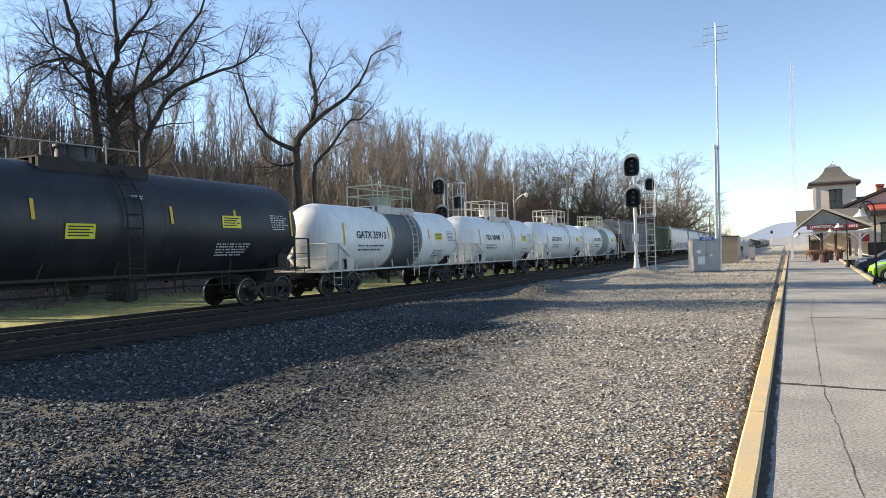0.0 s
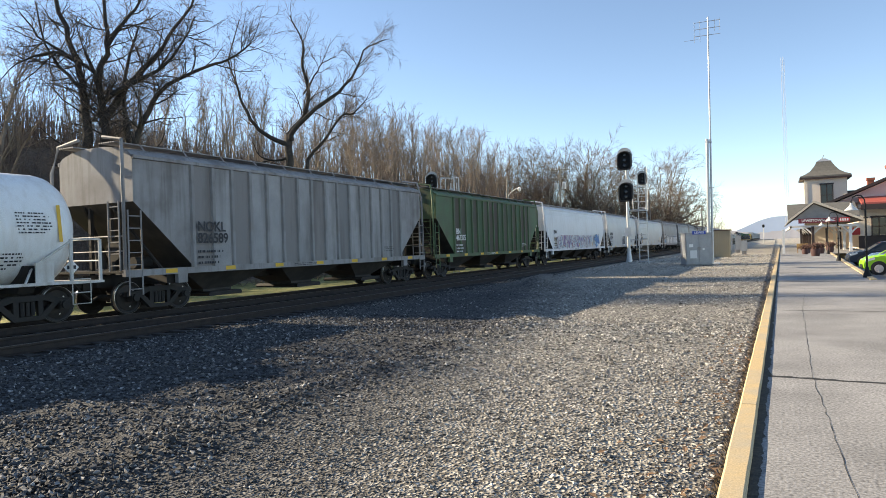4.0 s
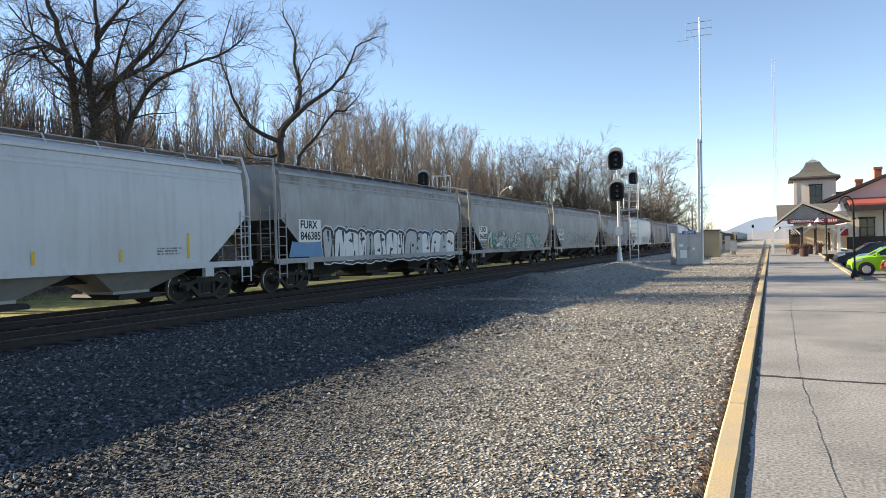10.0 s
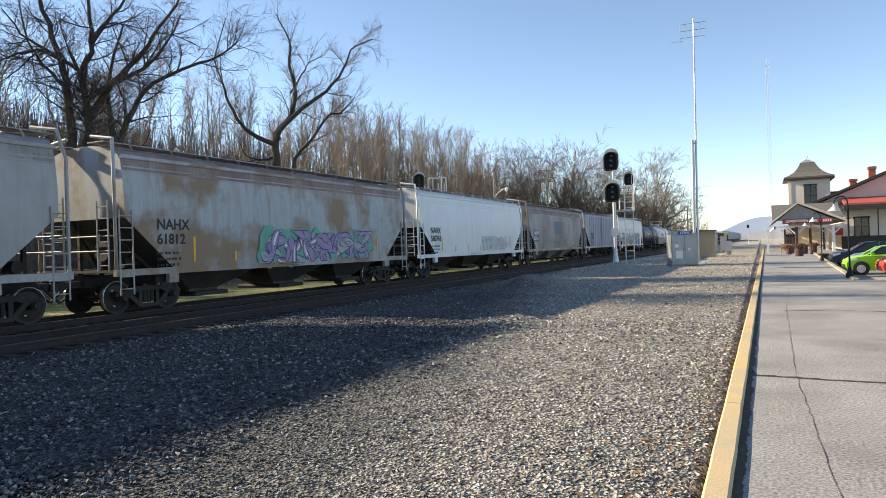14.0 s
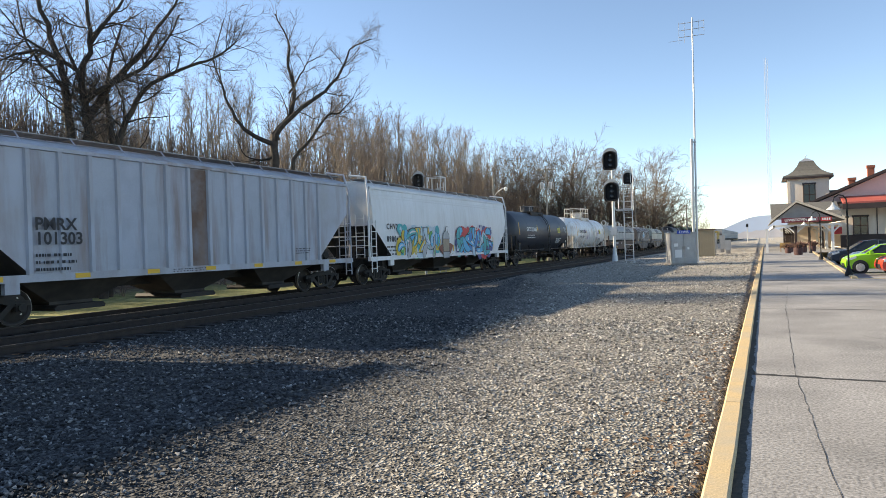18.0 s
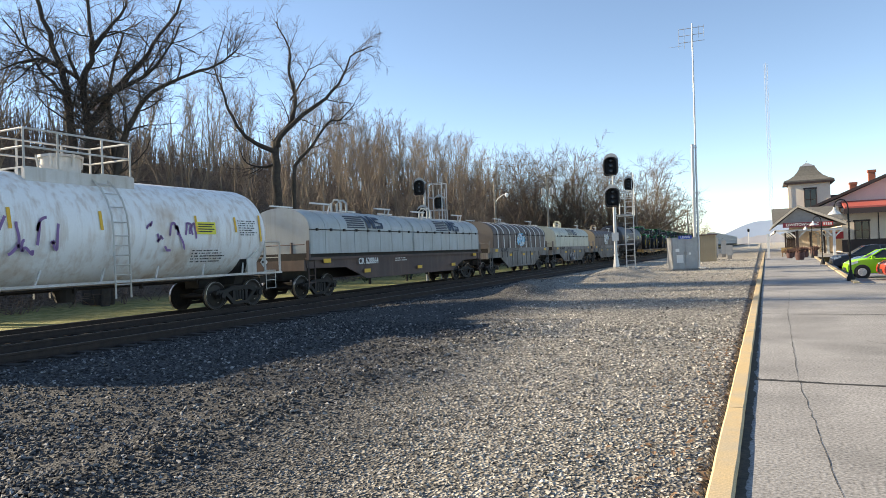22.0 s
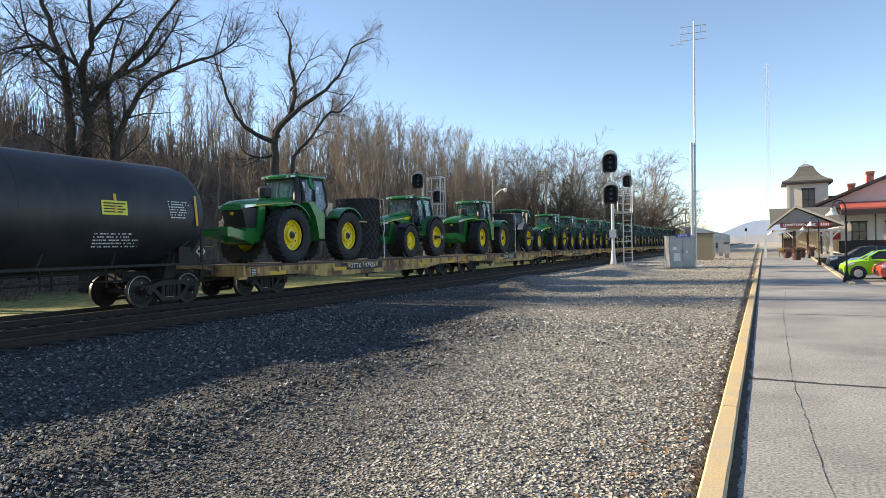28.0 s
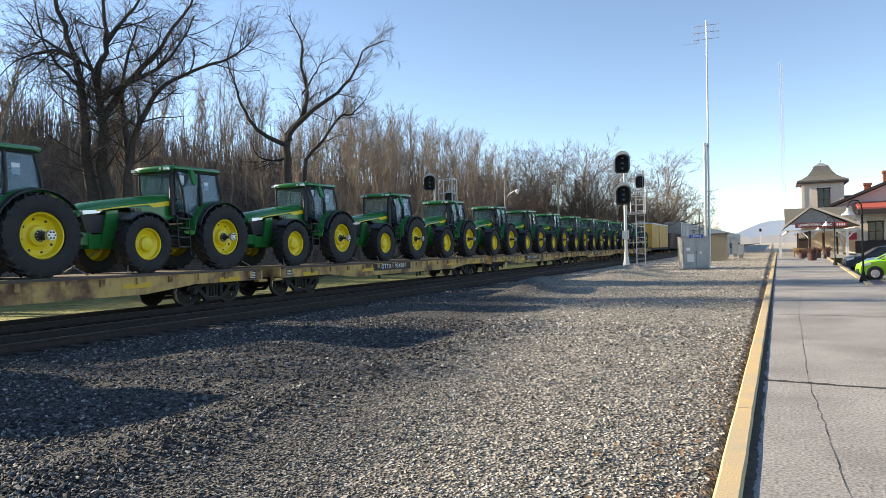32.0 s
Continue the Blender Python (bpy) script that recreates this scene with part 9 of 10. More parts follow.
def station():
    # tower
    tw = thing("station_tower", "square cream station tower with a flared grey roof", "tower", pose(6.45, 113.3, 0))
    bm = bmesh.new()
    box(bm, -2.6, 2.6, -2.6, 2.6, 0, 10.2)
    part("wall", bm, M["cream"], tw)
    for sx in (-1, 1):
        bm = bmesh.new()
        box(bm, sx * 2.46 - 0.2, sx * 2.46 + 0.2, -2.66, -2.6, 5.2, 10.0)
        part("corner_board", bm, M["cream"], tw)
    bm = bmesh.new()
    prof = [(3.2, 9.95), (3.18, 10.15), (2.5, 10.45), (1.85, 10.9), (1.3, 11.6), (0.98, 12.2), (0.92, 12.35)]
    rings(bm, [[(-r, -r, z), (r, -r, z), (r, r, z), (-r, r, z)] for r, z in prof])
    part("roof", bm, M["shingle"], tw)
    bm = bmesh.new()
    box(bm, -3.22, 3.22, -3.22, 3.22, 9.72, 9.95)
    part("eave_band", bm, M["darktrim"], tw)
    bm = bmesh.new()
    rings(bm, [[(-r, -r, z), (r, -r, z), (r, r, z), (-r, r, z)] for r, z in ((0.95, 12.33), (0.6, 12.55), (0.25, 12.8))])
    pipe(bm, [(-0.6, 0, 12.5), (-0.1, 0, 12.85), (0.05, 0, 13.3)], 0.08, 6)
    part("finial", bm, M["galv"], tw)
    window_unit(tw, 0.15, -2.61, 5.9, 1.35, 2.95)
    # main hall
    hall = thing("station_hall", "cream station building with gable painted shade-pink and red canopy roof", "station building", pose(0, 0, 0))
    bm = bmesh.new()
    box(bm, 8.6, 30, 92, 130, 0, 5.2)
    part("wall", bm, M["cream"], hall)
    bm = bmesh.new()
    box(bm, 8.55, 30, 91.95, 92.0, 0, 1.45)
    part("wainscot", bm, M["darktrim"], hall)
    bm = bmesh.new()
    prism(bm, [(6.0, 5.3), (30.0, 5.3), (18.0, 10.48)], "y", 92.0, 129)
    part("gable", bm, M["gableshade"], hall)
    for a, b in (((5.4, 5.2), (18.0, 10.5)), ((30.6, 5.2), (18.0, 10.5))):
        bm = bmesh.new()
        prism(bm, [a, b, (b[0], b[1] + 0.35), (a[0], a[1] + 0.3)], "y", 90.8, 130)
        part("roof", bm, M["darktrim"], hall)
    bm = bmesh.new()
    prism(bm, [(88.4, 4.9), (92.0, 5.75), (92.0, 5.95), (88.4, 5.15)], "x", 8.6, 30)
    part("pent_roof", bm, M["redroof"], hall, "red metal pent roof")
    bm = bmesh.new()
    box(bm, 8.5, 30, 88.3, 88.45, 4.35, 4.95)
    box(bm, 8.6, 30, 88.45, 92, 4.6, 4.7)
    part("fascia", bm, M["darktrim"], hall)
    for k in range(5):
        window_unit(hall, 10.6 + 3.4 * k, 91.96, 1.5, 1.3, 2.0)
        bm = bmesh.new()
        box(bm, 12.2 + 3.4 * k, 12.3 + 3.4 * k, 91.93, 92, 1.45, 5.0)
        part("batten", bm, M["darktrim"], hall)
    for x, y, h in ((11.18, 104, 8.9), (12.92, 101, 10.1)):
        ch = thing("chimney", "red brick chimney with a corbelled cap", "chimney", pose(x, y, 5.0), "station chimneys")
        bm = bmesh.new()
        box(bm, -0.38, 0.38, -0.38, 0.38, 0, h - 5.3)
        part("shaft", bm, M["brick"], ch)
        bm = bmesh.new()
        box(bm, -0.47, 0.47, -0.47, 0.47, h - 5.3, h - 4.98)
        part("cap", bm, M["brick"], ch)
    bm = bmesh.new()
    box(bm, 8.0, 14.0, 112.0, 118.0, 5.0, 7.9)
    part("rear_roof", bm, M["slate"], hall, "dark slate roof behind the gable")
    # platform canopy
    cn = thing("platform_canopy", "grey-roofed platform canopy with white posts and a red sign", "canopy", pose(0, 0, 0))
    ax, az, lx, lz, rx, rz = 3.5, 4.95, 1.15, 3.1, 7.75, 2.98
    for a, b in (((lx, lz), (ax, az)), ((rx, rz), (ax, az))):
        bm = bmesh.new()
        prism(bm, [a, b, (b[0], b[1] + 0.16), (a[0], a[1] + 0.16)], "y", 78.4, 116)
        part("roof", bm, M["shingle"], cn)
        bm = bmesh.new()
        prism(bm, [a, b, (b[0], b[1] + 0.24), (a[0], a[1] + 0.24)], "y", 78.1, 78.38)
        part("bargeboard", bm, M["creamtrim"], cn)
    bm = bmesh.new()
    prism(bm, [(79.1, 3.3), (84.3, 5.02), (84.3, 5.16), (79.1, 3.44)], "x", lx, rx - 0.2)
    part("hip_roof", bm, M["shingle"], cn)
    bm = bmesh.new()
    prism(bm, [(lx + 0.5, lz + 0.25), (rx - 0.8, rz + 0.15), (ax, az - 0.08)], "y", 78.55, 78.65)
    part("gable_panel", bm, M["gablegrey"], cn)
    bm = bmesh.new()
    box(bm, lx + 0.1, 7.4, 78.7, 78.95, 2.5, 2.72)
    box(bm, lx + 0.1, lx + 0.3, 78.7, 116, 2.45, 2.68)
    part("beam", bm, M["whitepaint"], cn)
    for x in (3.35, 6.65):
        for y in (78.8, 86, 93, 100, 107):
            bm = bmesh.new()
            box(bm, x - 0.13, x + 0.13, y - 0.13, y + 0.13, 0, 2.6)
            p = part("post", bm, M["whitepaint"] if x > 5 else M["darktrim"], cn)
            for s in (-1, 1):
                bm = bmesh.new()
                pipe(bm, [(x, y, 1.75), (x + s * 0.35, y, 2.15), (x + s * 0.8, y, 2.55)], 0.08, 6)
                part("brace", bm, M["whitepaint"], p)
    bm = bmesh.new()
    box(bm, 2.05, 5.6, 78.0, 78.08, 2.92, 3.4)
    sgn = part("sign", bm, M["signred"], cn, "dark red station sign with pale letters")
    bm = bmesh.new()
    box(bm, 5.62, 6.55, 78.0, 78.08, 2.96, 3.36)
    part("sign_end", bm, M["brightred"], cn, "bright red board")
    lettering("sign_letters", "LEWISTOWN JUNC", 0.36, M["whitepaint"], sgn, pose(3.83, 77.99, 3.17, 0, 0, -90), squeeze=0.95)
    for k in range(4):
        bm = bmesh.new()
        box(bm, 5.7 + 0.2 * k, 5.83 + 0.2 * k, 77.99, 78.0, 3.04, 3.28)
        part("sign_bar", bm, M["whitepaint"], cn)
    bm = bmesh.new()
    box(bm, 4.3, 8.5, 100.0, 100.2, 0, 2.6)
    part("waiting_room_wall", bm, M["cream"], cn)
    for x in (2.6, 5.2, 6.6):
        bm = bmesh.new()
        box(bm, x - 0.09, x + 0.09, 90, 90.2, 0, 2.5)
        part("inner_post", bm, M["darktrim"], cn)
    bm = bmesh.new()
    box(bm, 7.9, 8.7, 91.7, 91.8, 1.6, 2.4)
    solo("wall_notice", bm, M["brightred"], "red notice board on the station wall", "notice board")
    # platform lamps
    for y, x in ((29.7, 3.0), (49.6, 3.5), (68.5, 4.05)):
        lamp = thing("platform_lamp", "black gooseneck platform lamp with a white shade", "street lamp", pose(x, y, 0), "platform lamps")
        bm = bmesh.new()
        cyl(bm, (0, 0, 0), (0, 0, 2.75), 0.034, n=10)
        pipe(bm, [(0, 0, 2.7), (-0.02, 0, 2.9), (-0.12, 0, 3.05), (-0.27, 0, 3.08), (-0.4, 0, 3.0), (-0.45, 0, 2.85), (-0.45, 0, 2.78)], 0.025, 7)
        for z in (0.95, 1.4, 2.2):
            cyl(bm, (0, 0, z), (0, 0, z + 0.05), 0.07, n=10)
        part("pole", bm, M["sigblack"], lamp, smooth=40)
        bm = bmesh.new()
        lathe(bm, [(0.15, 0), (0.13, 0.12), (0.07, 0.28), (0.05, 0.4)], (0, 0, 0), (0, 0, 1), 12)
        part("base", bm, M["sigblack"], lamp, smooth=40)
        bm = bmesh.new()
        lathe(bm, [(0.23, 2.52), (0.22, 2.55), (0.1, 2.66), (0.05, 2.72), (0.04, 2.8)], (-0.45, 0, 0), (0, 0, 1), 16)
        part("shade", bm, M["whitepaint"], lamp, "white enamel shade", smooth=40)
    # white post at the platform's edge
    bm = bmesh.new()
    box(bm, -0.11, 0.11, -0.11, 0.11, 0, 2.25)
    box(bm, -0.15, 0.15, -0.15, 0.15, 2.25, 2.33)
    solo("white_post", bm, M["whitepaint"], "square white post at the platform edge", "post", pose(0.62, 73.5, 0))
    # planters
    for k, (x, y, s) in enumerate(((2.8, 62.5, 1.0), (2.3, 69.5, 0.8), (3.6, 71.0, 0.9), (2.6, 73.5, 0.8), (4.6, 75.0, 0.9))):
        pl = thing("barrel_planter", "half-barrel planter with dry brown plants", "planter", pose(x, y, 0), "planters on the platform")
        bm = bmesh.new()
        lathe(bm, [(0.3 * s, 0), (0.36 * s, 0.3 * s), (0.35 * s, 0.6 * s), (0.3 * s, 0.58 * s)], (0, 0, 0), (0, 0, 1), 14)
        part("tub", bm, M["barrel"], pl, smooth=30)
        r2, lines = random.Random(k), []
        for j in range(90):
            d = Vector((r2.gauss(0, 0.5), r2.gauss(0, 0.5), 1)).normalized() * r2.uniform(0.3, 0.75) * s
            p0 = Vector((r2.uniform(-0.2, 0.2), r2.uniform(-0.2, 0.2), 0.5 * s))
            lines.append(((p0, p0 + d * 0.6 + Vector((0, 0, 0.05)), p0 + d), (0.012, 0.03, 0.01), 3))
        part("plant", tubes("plant", lines, M["dryplant"]), None, pl)
    bm = bmesh.new()
    box(bm, -0.5, 0.5, -0.25, 0.25, 0.4, 0.46)
    box(bm, -0.5, 0.5, 0.2, 0.26, 0.46, 0.9)
    for x in (-0.45, 0.4):
        box(bm, x, x + 0.06, -0.25, 0.25, 0, 0.4)
    solo("bench", bm, M["deckyellow"], "yellow slatted platform bench", "bench", pose(2.3, 76.5, 0))


station()

# ---- car park: kerb, grass, parked cars ----
M["grasspatch"] = mat("dry_lawn", (0.3, 0.25, 0.09), 0.95, vary=(0.2, 0.19, 0.06), scale=2, amount=0.7, fine=0.3, grain=60, bump=0.5)
M["carglass"] = mat("car_glass", (0.02, 0.025, 0.03), 0.06, bump=0)
M["lime"] = mat("lime_car_paint", (0.25, 0.55, 0.02), 0.25, fine=0.03, bump=0)
M["navycar"] = mat("dark_blue_car_paint", (0.02, 0.03, 0.05), 0.25, fine=0.03, bump=0)
M["redcar"] = mat("red_car_paint", (0.45, 0.05, 0.03), 0.25, fine=0.03, bump=0)
M["bluecar"] = mat("steel_blue_car_paint", (0.12, 0.2, 0.32), 0.25, fine=0.03, bump=0)


def parked_car(label, paint, length, height, width, at, hatch=True):
    """Nose towards -x."""
    car = thing("parked_car", label, "car", at, "cars in the car park")
    L, H, W = length, height, width / 2
    low = [(0.02, 0.38), (0.0, 0.55), (0.05, 0.75), (0.32, 0.92), (0.95 * L / 4, 1.02), (0.97 * L, 1.05), (L, 0.85), (L, 0.4), (L - 0.1, 0.25), (0.15, 0.25)]
    bm = bmesh.new()
    rings(bm, [[(x, s * W * k, 0.25 + (z - 0.25) * (1 if abs(k) < 0.95 else 0.94)) for x, z in low] for s, k in ((-1, 1.0), (-1, 0.93), (-1, 0.5), (1, 0.5), (1, 0.93), (1, 1.0))])
    body = part("body", bm, M[paint], car, smooth=40)
    bm = bmesh.new()
    top = [(0.95 * L / 4 + 0.02, 1.0), (0.43 * L, H - 0.06), (0.6 * L, H), (0.86 * L, H - 0.06), (0.975 * L, 1.02)]
    rings(bm, [[(x, s * (W - 0.06 - 0.2 * max(0, (z - 1.0) / (H - 1.0))) * k, z) for x, z in top] for s, k in ((-1, 1.0), (-1, 0.8), (1, 0.8), (1, 1.0))])
    part("cabin_glass", bm, M["carglass"], car, smooth=30)
    bm = bmesh.new()
    roof = [(0.44 * L, H - 0.05), (0.6 * L, H + 0.02), (0.86 * L, H - 0.03), (0.86 * L, H - 0.1), (0.44 * L, H - 0.1)]
    rings(bm, [[(x, s * (W - 0.24), z) for x, z in roof] for s in (-1, 1)])
    for s in (-1, 1):
        pipe(bm, [(0.25 * L, s * (W - 0.07), 1.0), (0.44 * L, s * (W - 0.24), H - 0.06)], 0.035, 6)
        pipe(bm, [(0.62 * L, s * (W - 0.05), 1.02), (0.62 * L, s * (W - 0.235), H - 0.04)], 0.035, 6)
        pipe(bm, [(0.97 * L, s * (W - 0.1), 1.03), (0.86 * L, s * (W - 0.24), H - 0.06)], 0.06, 6)
    part("roof", bm, M[paint], car, smooth=40)
    for s in (-1, 1):
        bm = bmesh.new()
        prism(bm, [(0.06, 0.66), (0.1, 0.8), (0.5, 0.93), (0.5, 0.8)], "y", s * (W - 0.32), s * (W + 0.002))
        part("headlight", bm, M["lamp"], car, "clear headlight")
        bm = bmesh.new()
        box(bm, 0.3 * L, 0.3 * L + 0.15, min(s * W, s * (W + 0.18)), max(s * W, s * (W + 0.18)), 1.0, 1.14)
        part("mirror", bm, M[paint], car)
        for x in (0.17 * L + 0.05, 0.81 * L):
            bm = bmesh.new()
            lathe(bm, [(0.18, 0.1), (0.28, 0.11), (0.31, 0.08), (0.315, -0.1), (0.2, -0.1)], (0, 0, 0), (0, s, 0), 20)
            wh = part("wheel", bm, M["tyre"], car, at=pose(x, s * (W - 0.1), 0.315), smooth=40)
            bm = bmesh.new()
            lathe(bm, [(0.21, 0.105), (0.19, 0.118), (0.05, 0.1), (0.01, 0.115)], (0, 0, 0), (0, s, 0), 20)
            for k in range(7):
                a = 2 * math.pi * k / 7
                pipe(bm, [(0.04 * math.cos(a), s * 0.12, 0.04 * math.sin(a)), (0.19 * math.cos(a), s * 0.122, 0.19 * math.sin(a))], 0.018, 5)
            part("wheel_cover", bm, M["silver"], wh, "silver wheel cover", smooth=40)
            bm = bmesh.new()
            lathe(bm, [(0.38, 0.0), (0.38, 0.015), (0.3, 0.015)], (x, s * (W - 0.012), 0.33), (0, s, 0), 20)
            part("wheel_arch", bm, M["plastic"], car)
    bm = bmesh.new()
    box(bm, -0.02, 0.03, -W * 0.5, W * 0.5, 0.35, 0.55)
    part("grille", bm, M["plastic"], car)
    return car


parked_car("small lime green hatchback parked nose to the platform", "lime", 3.65, 1.5, 1.6, pose(4.0, 42.2, -0.5, 0, 0, 3))
parked_car("dark blue estate car parked nose to the platform", "navycar", 4.6, 1.62, 1.85, pose(4.35, 54.6, -0.5, 0, 0, 3))
parked_car("steel blue car parked beside the green hatchback", "bluecar", 4.2, 1.45, 1.7, pose(5.0, 49.0, -0.5, 0, 0, 4))
parked_car("red car with a pale windscreen parked beside the green hatchback", "redcar", 4.2, 1.45, 1.75, pose(5.25, 39.6, -0.5, 0, 0, 4))


def car_park():
    bm = bmesh.new()
    prism(bm, [(2.92, 28.0), (3.1, 28.0), (4.57, 73), (4.39, 73)], "z", -0.6, 0.05)
    solo("kerb_car_park", bm, M["kerb"], "low yellowed kerb between platform and car park", "kerb", kind="structure")
    bm = bmesh.new()
    prism(bm, [(3.1, 28.05), (40, 28.05), (40, 72.95), (4.56, 72.95)], "z", -0.62, -0.5)
    solo("ground_car_park", bm, M["asphalt"], "lower asphalt car park beside the platform", "car park", kind="structure")
    bm = bmesh.new()
    for y in (27.85, 72.95):
        box(bm, 3.1 if y < 50 else 4.56, 40, y, y + 0.2, -0.62, 0.004)
    solo("wall_car_park", bm, M["kerb"], "low concrete wall at the ends of the car park", "wall", kind="structure")
    bm = bmesh.new()
    out = [(4.0, 24.2), (4.6, 26.4), (6.5, 27.3), (30, 28.5), (30, 19), (7.2, 20.2), (4.8, 21.6)]
    prism(bm, out, "z", -0.02, 0.03)
    solo("ground_lawn", bm, M["grasspatch"], "strip of dry yellow lawn", "lawn", kind="structure")


car_park()

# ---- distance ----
# the ridge's pale blue is aerial haze put into its base colour
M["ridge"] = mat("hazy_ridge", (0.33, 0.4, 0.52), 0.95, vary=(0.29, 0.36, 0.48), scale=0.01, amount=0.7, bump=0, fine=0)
# far trees: brown washed out to grey, haze painted as colour
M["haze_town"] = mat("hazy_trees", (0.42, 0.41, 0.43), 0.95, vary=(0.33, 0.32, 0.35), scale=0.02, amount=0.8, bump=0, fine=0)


def distance():
    def ridge(name, y, x0, x1, f, mt, label, step=12.0):
        bm = bmesh.new()
        n = int((x1 - x0) / step)
        lp = [[], [], []]
        for i in range(n + 1):
            x = x0 + (x1 - x0) * i / n
            h = f(x)
            lp[0].append((x, y, -5))
            lp[1].append((x, y + 0.6 * h, h))
            lp[2].append((x, y + 3 * h + 50, -5))
        rings(bm, lp, closed=False)
        solo(name, bm, M[mt], label, "hills", kind="structure", smooth=60)
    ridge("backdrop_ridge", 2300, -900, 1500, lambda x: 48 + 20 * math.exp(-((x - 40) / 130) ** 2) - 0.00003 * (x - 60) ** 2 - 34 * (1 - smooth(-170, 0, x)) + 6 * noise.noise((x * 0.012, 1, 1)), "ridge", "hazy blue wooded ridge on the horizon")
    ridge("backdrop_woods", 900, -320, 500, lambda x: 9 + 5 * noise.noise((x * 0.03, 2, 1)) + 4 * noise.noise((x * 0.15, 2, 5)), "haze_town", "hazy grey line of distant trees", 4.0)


distance()


# ---- loose stones of the yard and the ballast shoulder ----
def stones():
    rnd = np.random.default_rng(5)
    shapes = []
    for k in range(10):
        bm, r2 = bmesh.new(), random.Random(k)
        for j in range(8):
            v = Vector((r2.gauss(0, 1), r2.gauss(0, 1), r2.gauss(0, 1))).normalized()
            bm.verts.new(v * r2.uniform(0.85, 1.15))
        bmesh.ops.convex_hull(bm, input=bm.verts)
        bm.verts.ensure_lookup_table()
        idx = {v: i for i, v in enumerate(bm.verts)}
        shapes.append((np.array([v.co[:] for v in bm.verts]), np.array([[idx[v] for v in f.verts] for f in bm.faces])))
        bm.free()

    def scatter(name, label, n, place, size, mt):
        vs, fs, base = [], [], 0
        for i in range(n):
            x, y = place()
            s = size(x, y) * rnd.uniform(0.6, 1.4)
            sv, sf = shapes[i % 10]
            a = rnd.uniform(0, 6.28)
            c, q = math.cos(a), math.sin(a)
            e = sv * (s, s * rnd.uniform(0.6, 1.0), s * rnd.uniform(0.45, 0.8))
            t = rnd.uniform(-0.6, 0.6)
            ct, st = math.cos(t), math.sin(t)
            e = np.stack((e[:, 0] * ct - e[:, 2] * st, e[:, 1], e[:, 0] * st + e[:, 2] * ct), -1)
            w = np.stack((e[:, 0] * c - e[:, 1] * q + x, e[:, 0] * q + e[:, 1] * c + y, e[:, 2] + ground_z(x, y) + 0.25 * s), -1)
            vs.append(w)
            fs.append(sf + base)
            base += len(sv)
        me = bpy.data.meshes.new(name)
        me.from_pydata(np.concatenate(vs).tolist(), [], np.concatenate(fs).tolist())
        me.materials.append(mt)
        tagged(new(name, me), label, "gravel", kind="stuff")

    def near():
        y = 2.3 + 11.9 * rnd.random() ** 1.9
        x = rnd.uniform(max(-11.5, -1.78 * y - 0.4), kx(y) - 0.03)
        return x, y

    def mid():
        y = 12 + 62 * rnd.random() ** 1.8
        return rnd.uniform(-11.8, kx(y) - 0.03), y

    def shoulder():
        return rnd.normal(-11.9, 0.35), rnd.uniform(5, 40)
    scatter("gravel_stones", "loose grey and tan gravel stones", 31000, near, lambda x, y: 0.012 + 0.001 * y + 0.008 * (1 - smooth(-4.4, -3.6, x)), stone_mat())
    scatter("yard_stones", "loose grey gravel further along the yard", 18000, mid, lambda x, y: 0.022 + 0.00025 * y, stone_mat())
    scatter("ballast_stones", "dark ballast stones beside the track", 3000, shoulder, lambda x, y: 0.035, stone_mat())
    # dry leaves blown against the kerb
    vs, fs = [], []
    for i in range(420):
        y = 3.4 + 9 * rnd.random() ** 1.8
        x = kx(y) - abs(rnd.normal(0, 0.35)) - 0.02
        z = ground_z(x, y) + 0.035
        a, s = rnd.uniform(0, 6.28), rnd.uniform(0.015, 0.04)
        d, e = np.array((math.cos(a), math.sin(a), rnd.uniform(-0.4, 0.4))) * s, np.array((-math.sin(a), math.cos(a), rnd.uniform(-0.4, 0.4))) * s * 0.6
        p, b = np.array((x, y, z)), len(vs)
        vs += [p - d, p - e * 0.9 + (0, 0, 0.006), p + d, p + e + (0, 0, 0.008)]
        fs += [(b, b + 1, b + 2), (b, b + 2, b + 3)]
    me = bpy.data.meshes.new("fallen_leaves")
    me.from_pydata([tuple(v) for v in vs], [], fs)
    me.materials.append(mat("dry_leaf", (0.2, 0.12, 0.065), 0.8, vary=(0.13, 0.075, 0.045), scale=30, amount=0.8, bump=0))
    tagged(new("fallen_leaves", me), "scattered dry brown leaves along the kerb", "leaves", kind="stuff")


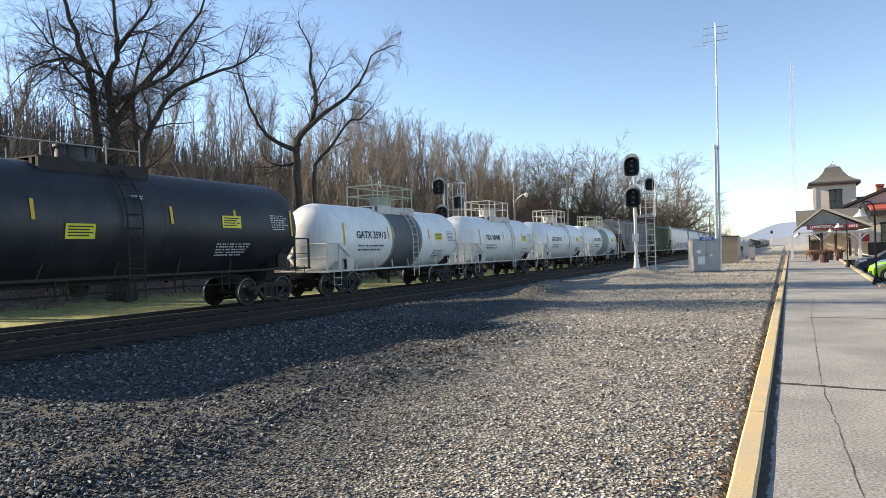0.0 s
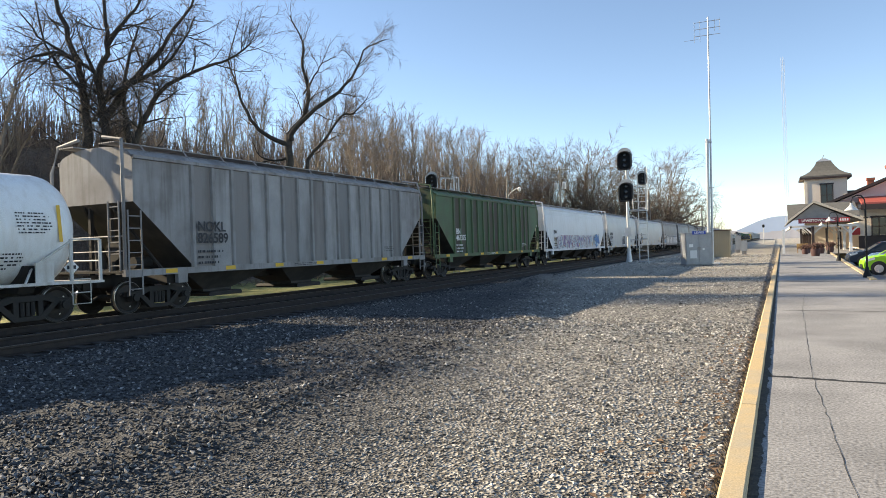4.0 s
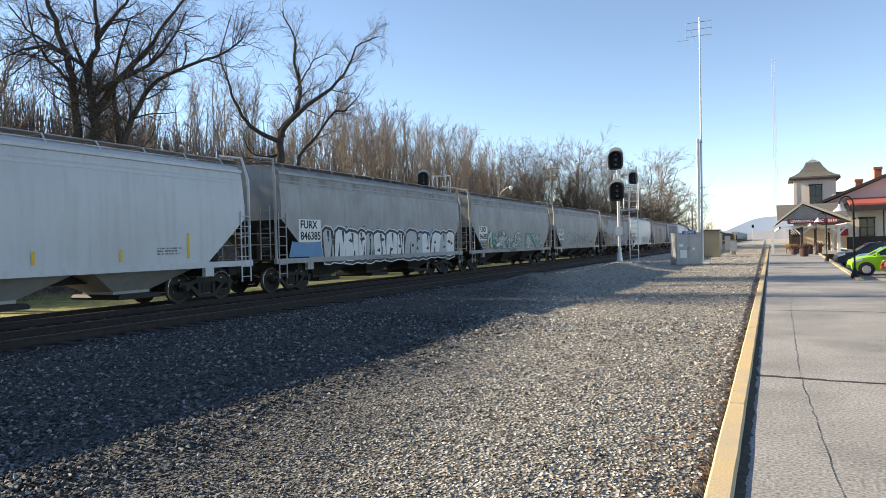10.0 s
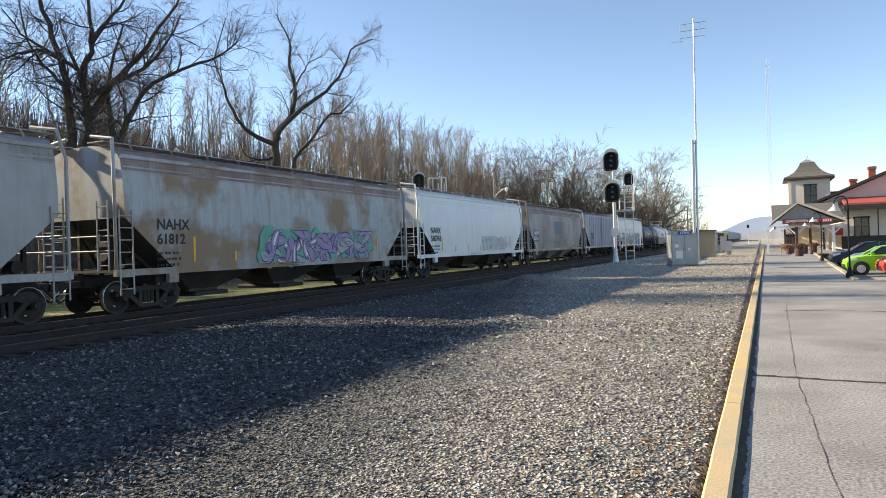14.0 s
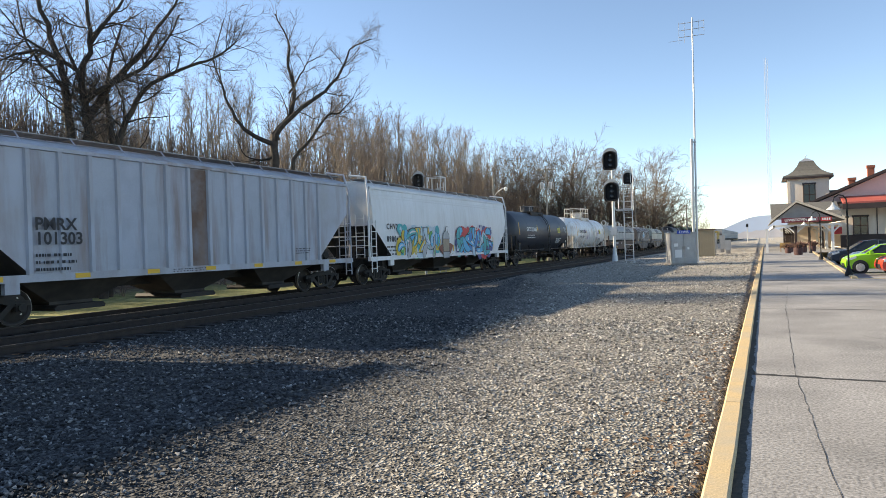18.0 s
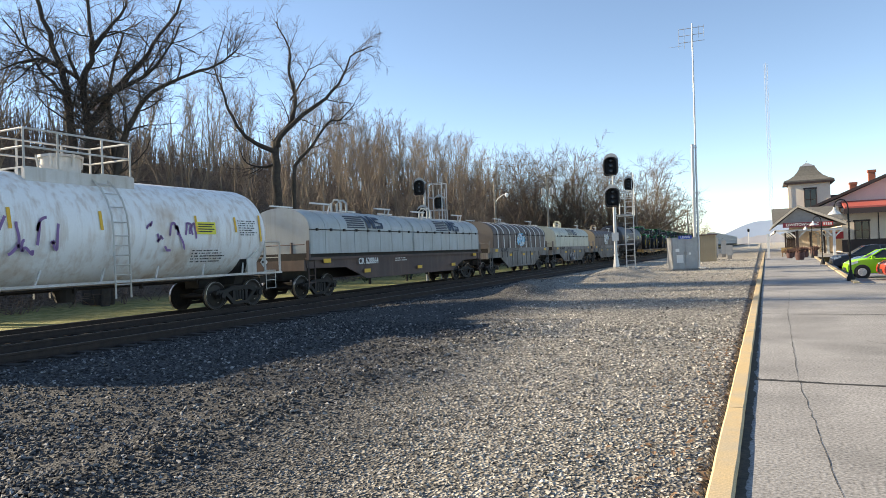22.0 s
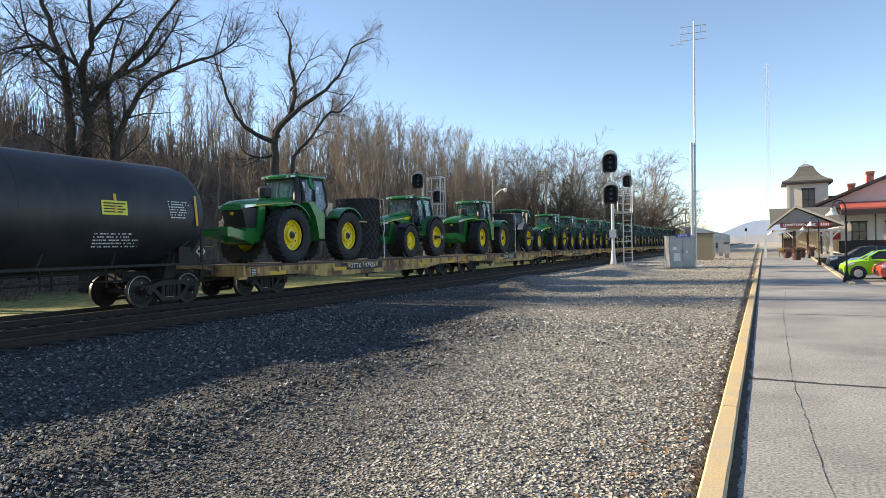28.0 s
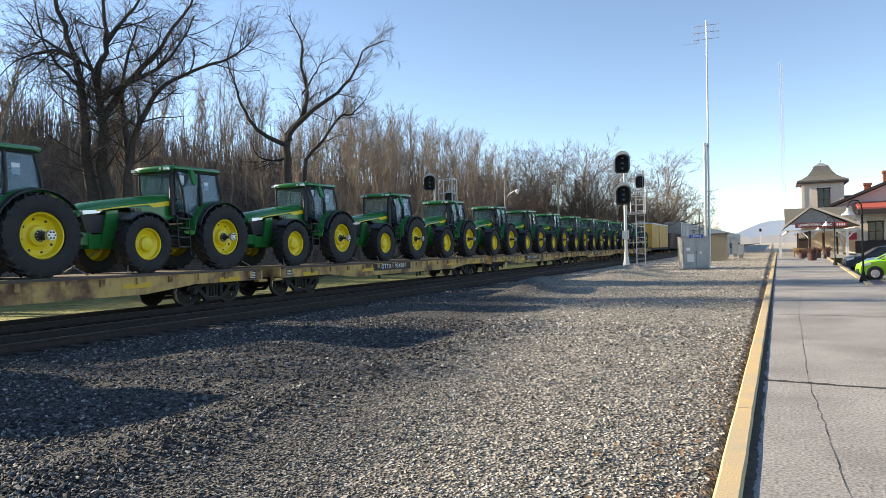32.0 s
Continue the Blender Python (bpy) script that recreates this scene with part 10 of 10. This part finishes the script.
def stone_mat():
    if "stone" in M:
        return M["stone"]
    mt = bpy.data.materials.new("gravel_stone")
    mt.use_nodes = True
    nd, ln = mt.node_tree.nodes, mt.node_tree.links.new
    bs = nd["Principled BSDF"]
    bs.inputs["Roughness"].default_value = 0.85
    geo, tc, sep = nd.new("ShaderNodeNewGeometry"), nd.new("ShaderNodeTexCoord"), nd.new("ShaderNodeSeparateXYZ")
    ln(tc.outputs["Object"], sep.inputs[0])

    def ramp(*stops):
        r = nd.new("ShaderNodeValToRGB")
        e = r.color_ramp.elements
        while len(e) < len(stops):
            e.new(0.5)
        for k, (p, c) in zip(e, stops):
            k.position, k.color = p, (*c, 1)
        ln(geo.outputs["Random Per Island"], r.inputs[0])
        return r.outputs[0]
    # dark stones left of the slanting line carry the yard's shade in their colour
    shade_cold = ramp((0.0, (0.016, 0.017, 0.019)), (0.5, (0.05, 0.051, 0.054)), (0.88, (0.14, 0.14, 0.14)), (1.0, (0.36, 0.35, 0.34)))
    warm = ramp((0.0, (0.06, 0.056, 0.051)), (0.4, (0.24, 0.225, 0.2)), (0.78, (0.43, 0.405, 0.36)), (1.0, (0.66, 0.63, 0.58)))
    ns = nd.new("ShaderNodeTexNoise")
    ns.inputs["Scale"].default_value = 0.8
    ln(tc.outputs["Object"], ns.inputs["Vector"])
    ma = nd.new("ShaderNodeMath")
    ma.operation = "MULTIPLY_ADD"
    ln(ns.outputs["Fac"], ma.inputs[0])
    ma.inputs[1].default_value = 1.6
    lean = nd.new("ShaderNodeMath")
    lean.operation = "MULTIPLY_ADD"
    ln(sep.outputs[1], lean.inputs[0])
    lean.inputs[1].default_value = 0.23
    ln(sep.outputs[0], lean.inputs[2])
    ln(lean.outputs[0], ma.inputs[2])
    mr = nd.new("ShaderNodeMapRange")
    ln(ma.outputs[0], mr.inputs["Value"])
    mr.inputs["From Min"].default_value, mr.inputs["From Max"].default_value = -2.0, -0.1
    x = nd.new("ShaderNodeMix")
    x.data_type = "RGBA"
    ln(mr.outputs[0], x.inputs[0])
    ln(shade_cold, x.inputs[6])
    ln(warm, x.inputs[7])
    ln(x.outputs[2], bs.inputs["Base Color"])
    M["stone"] = mt
    return mt


stones()


motions()
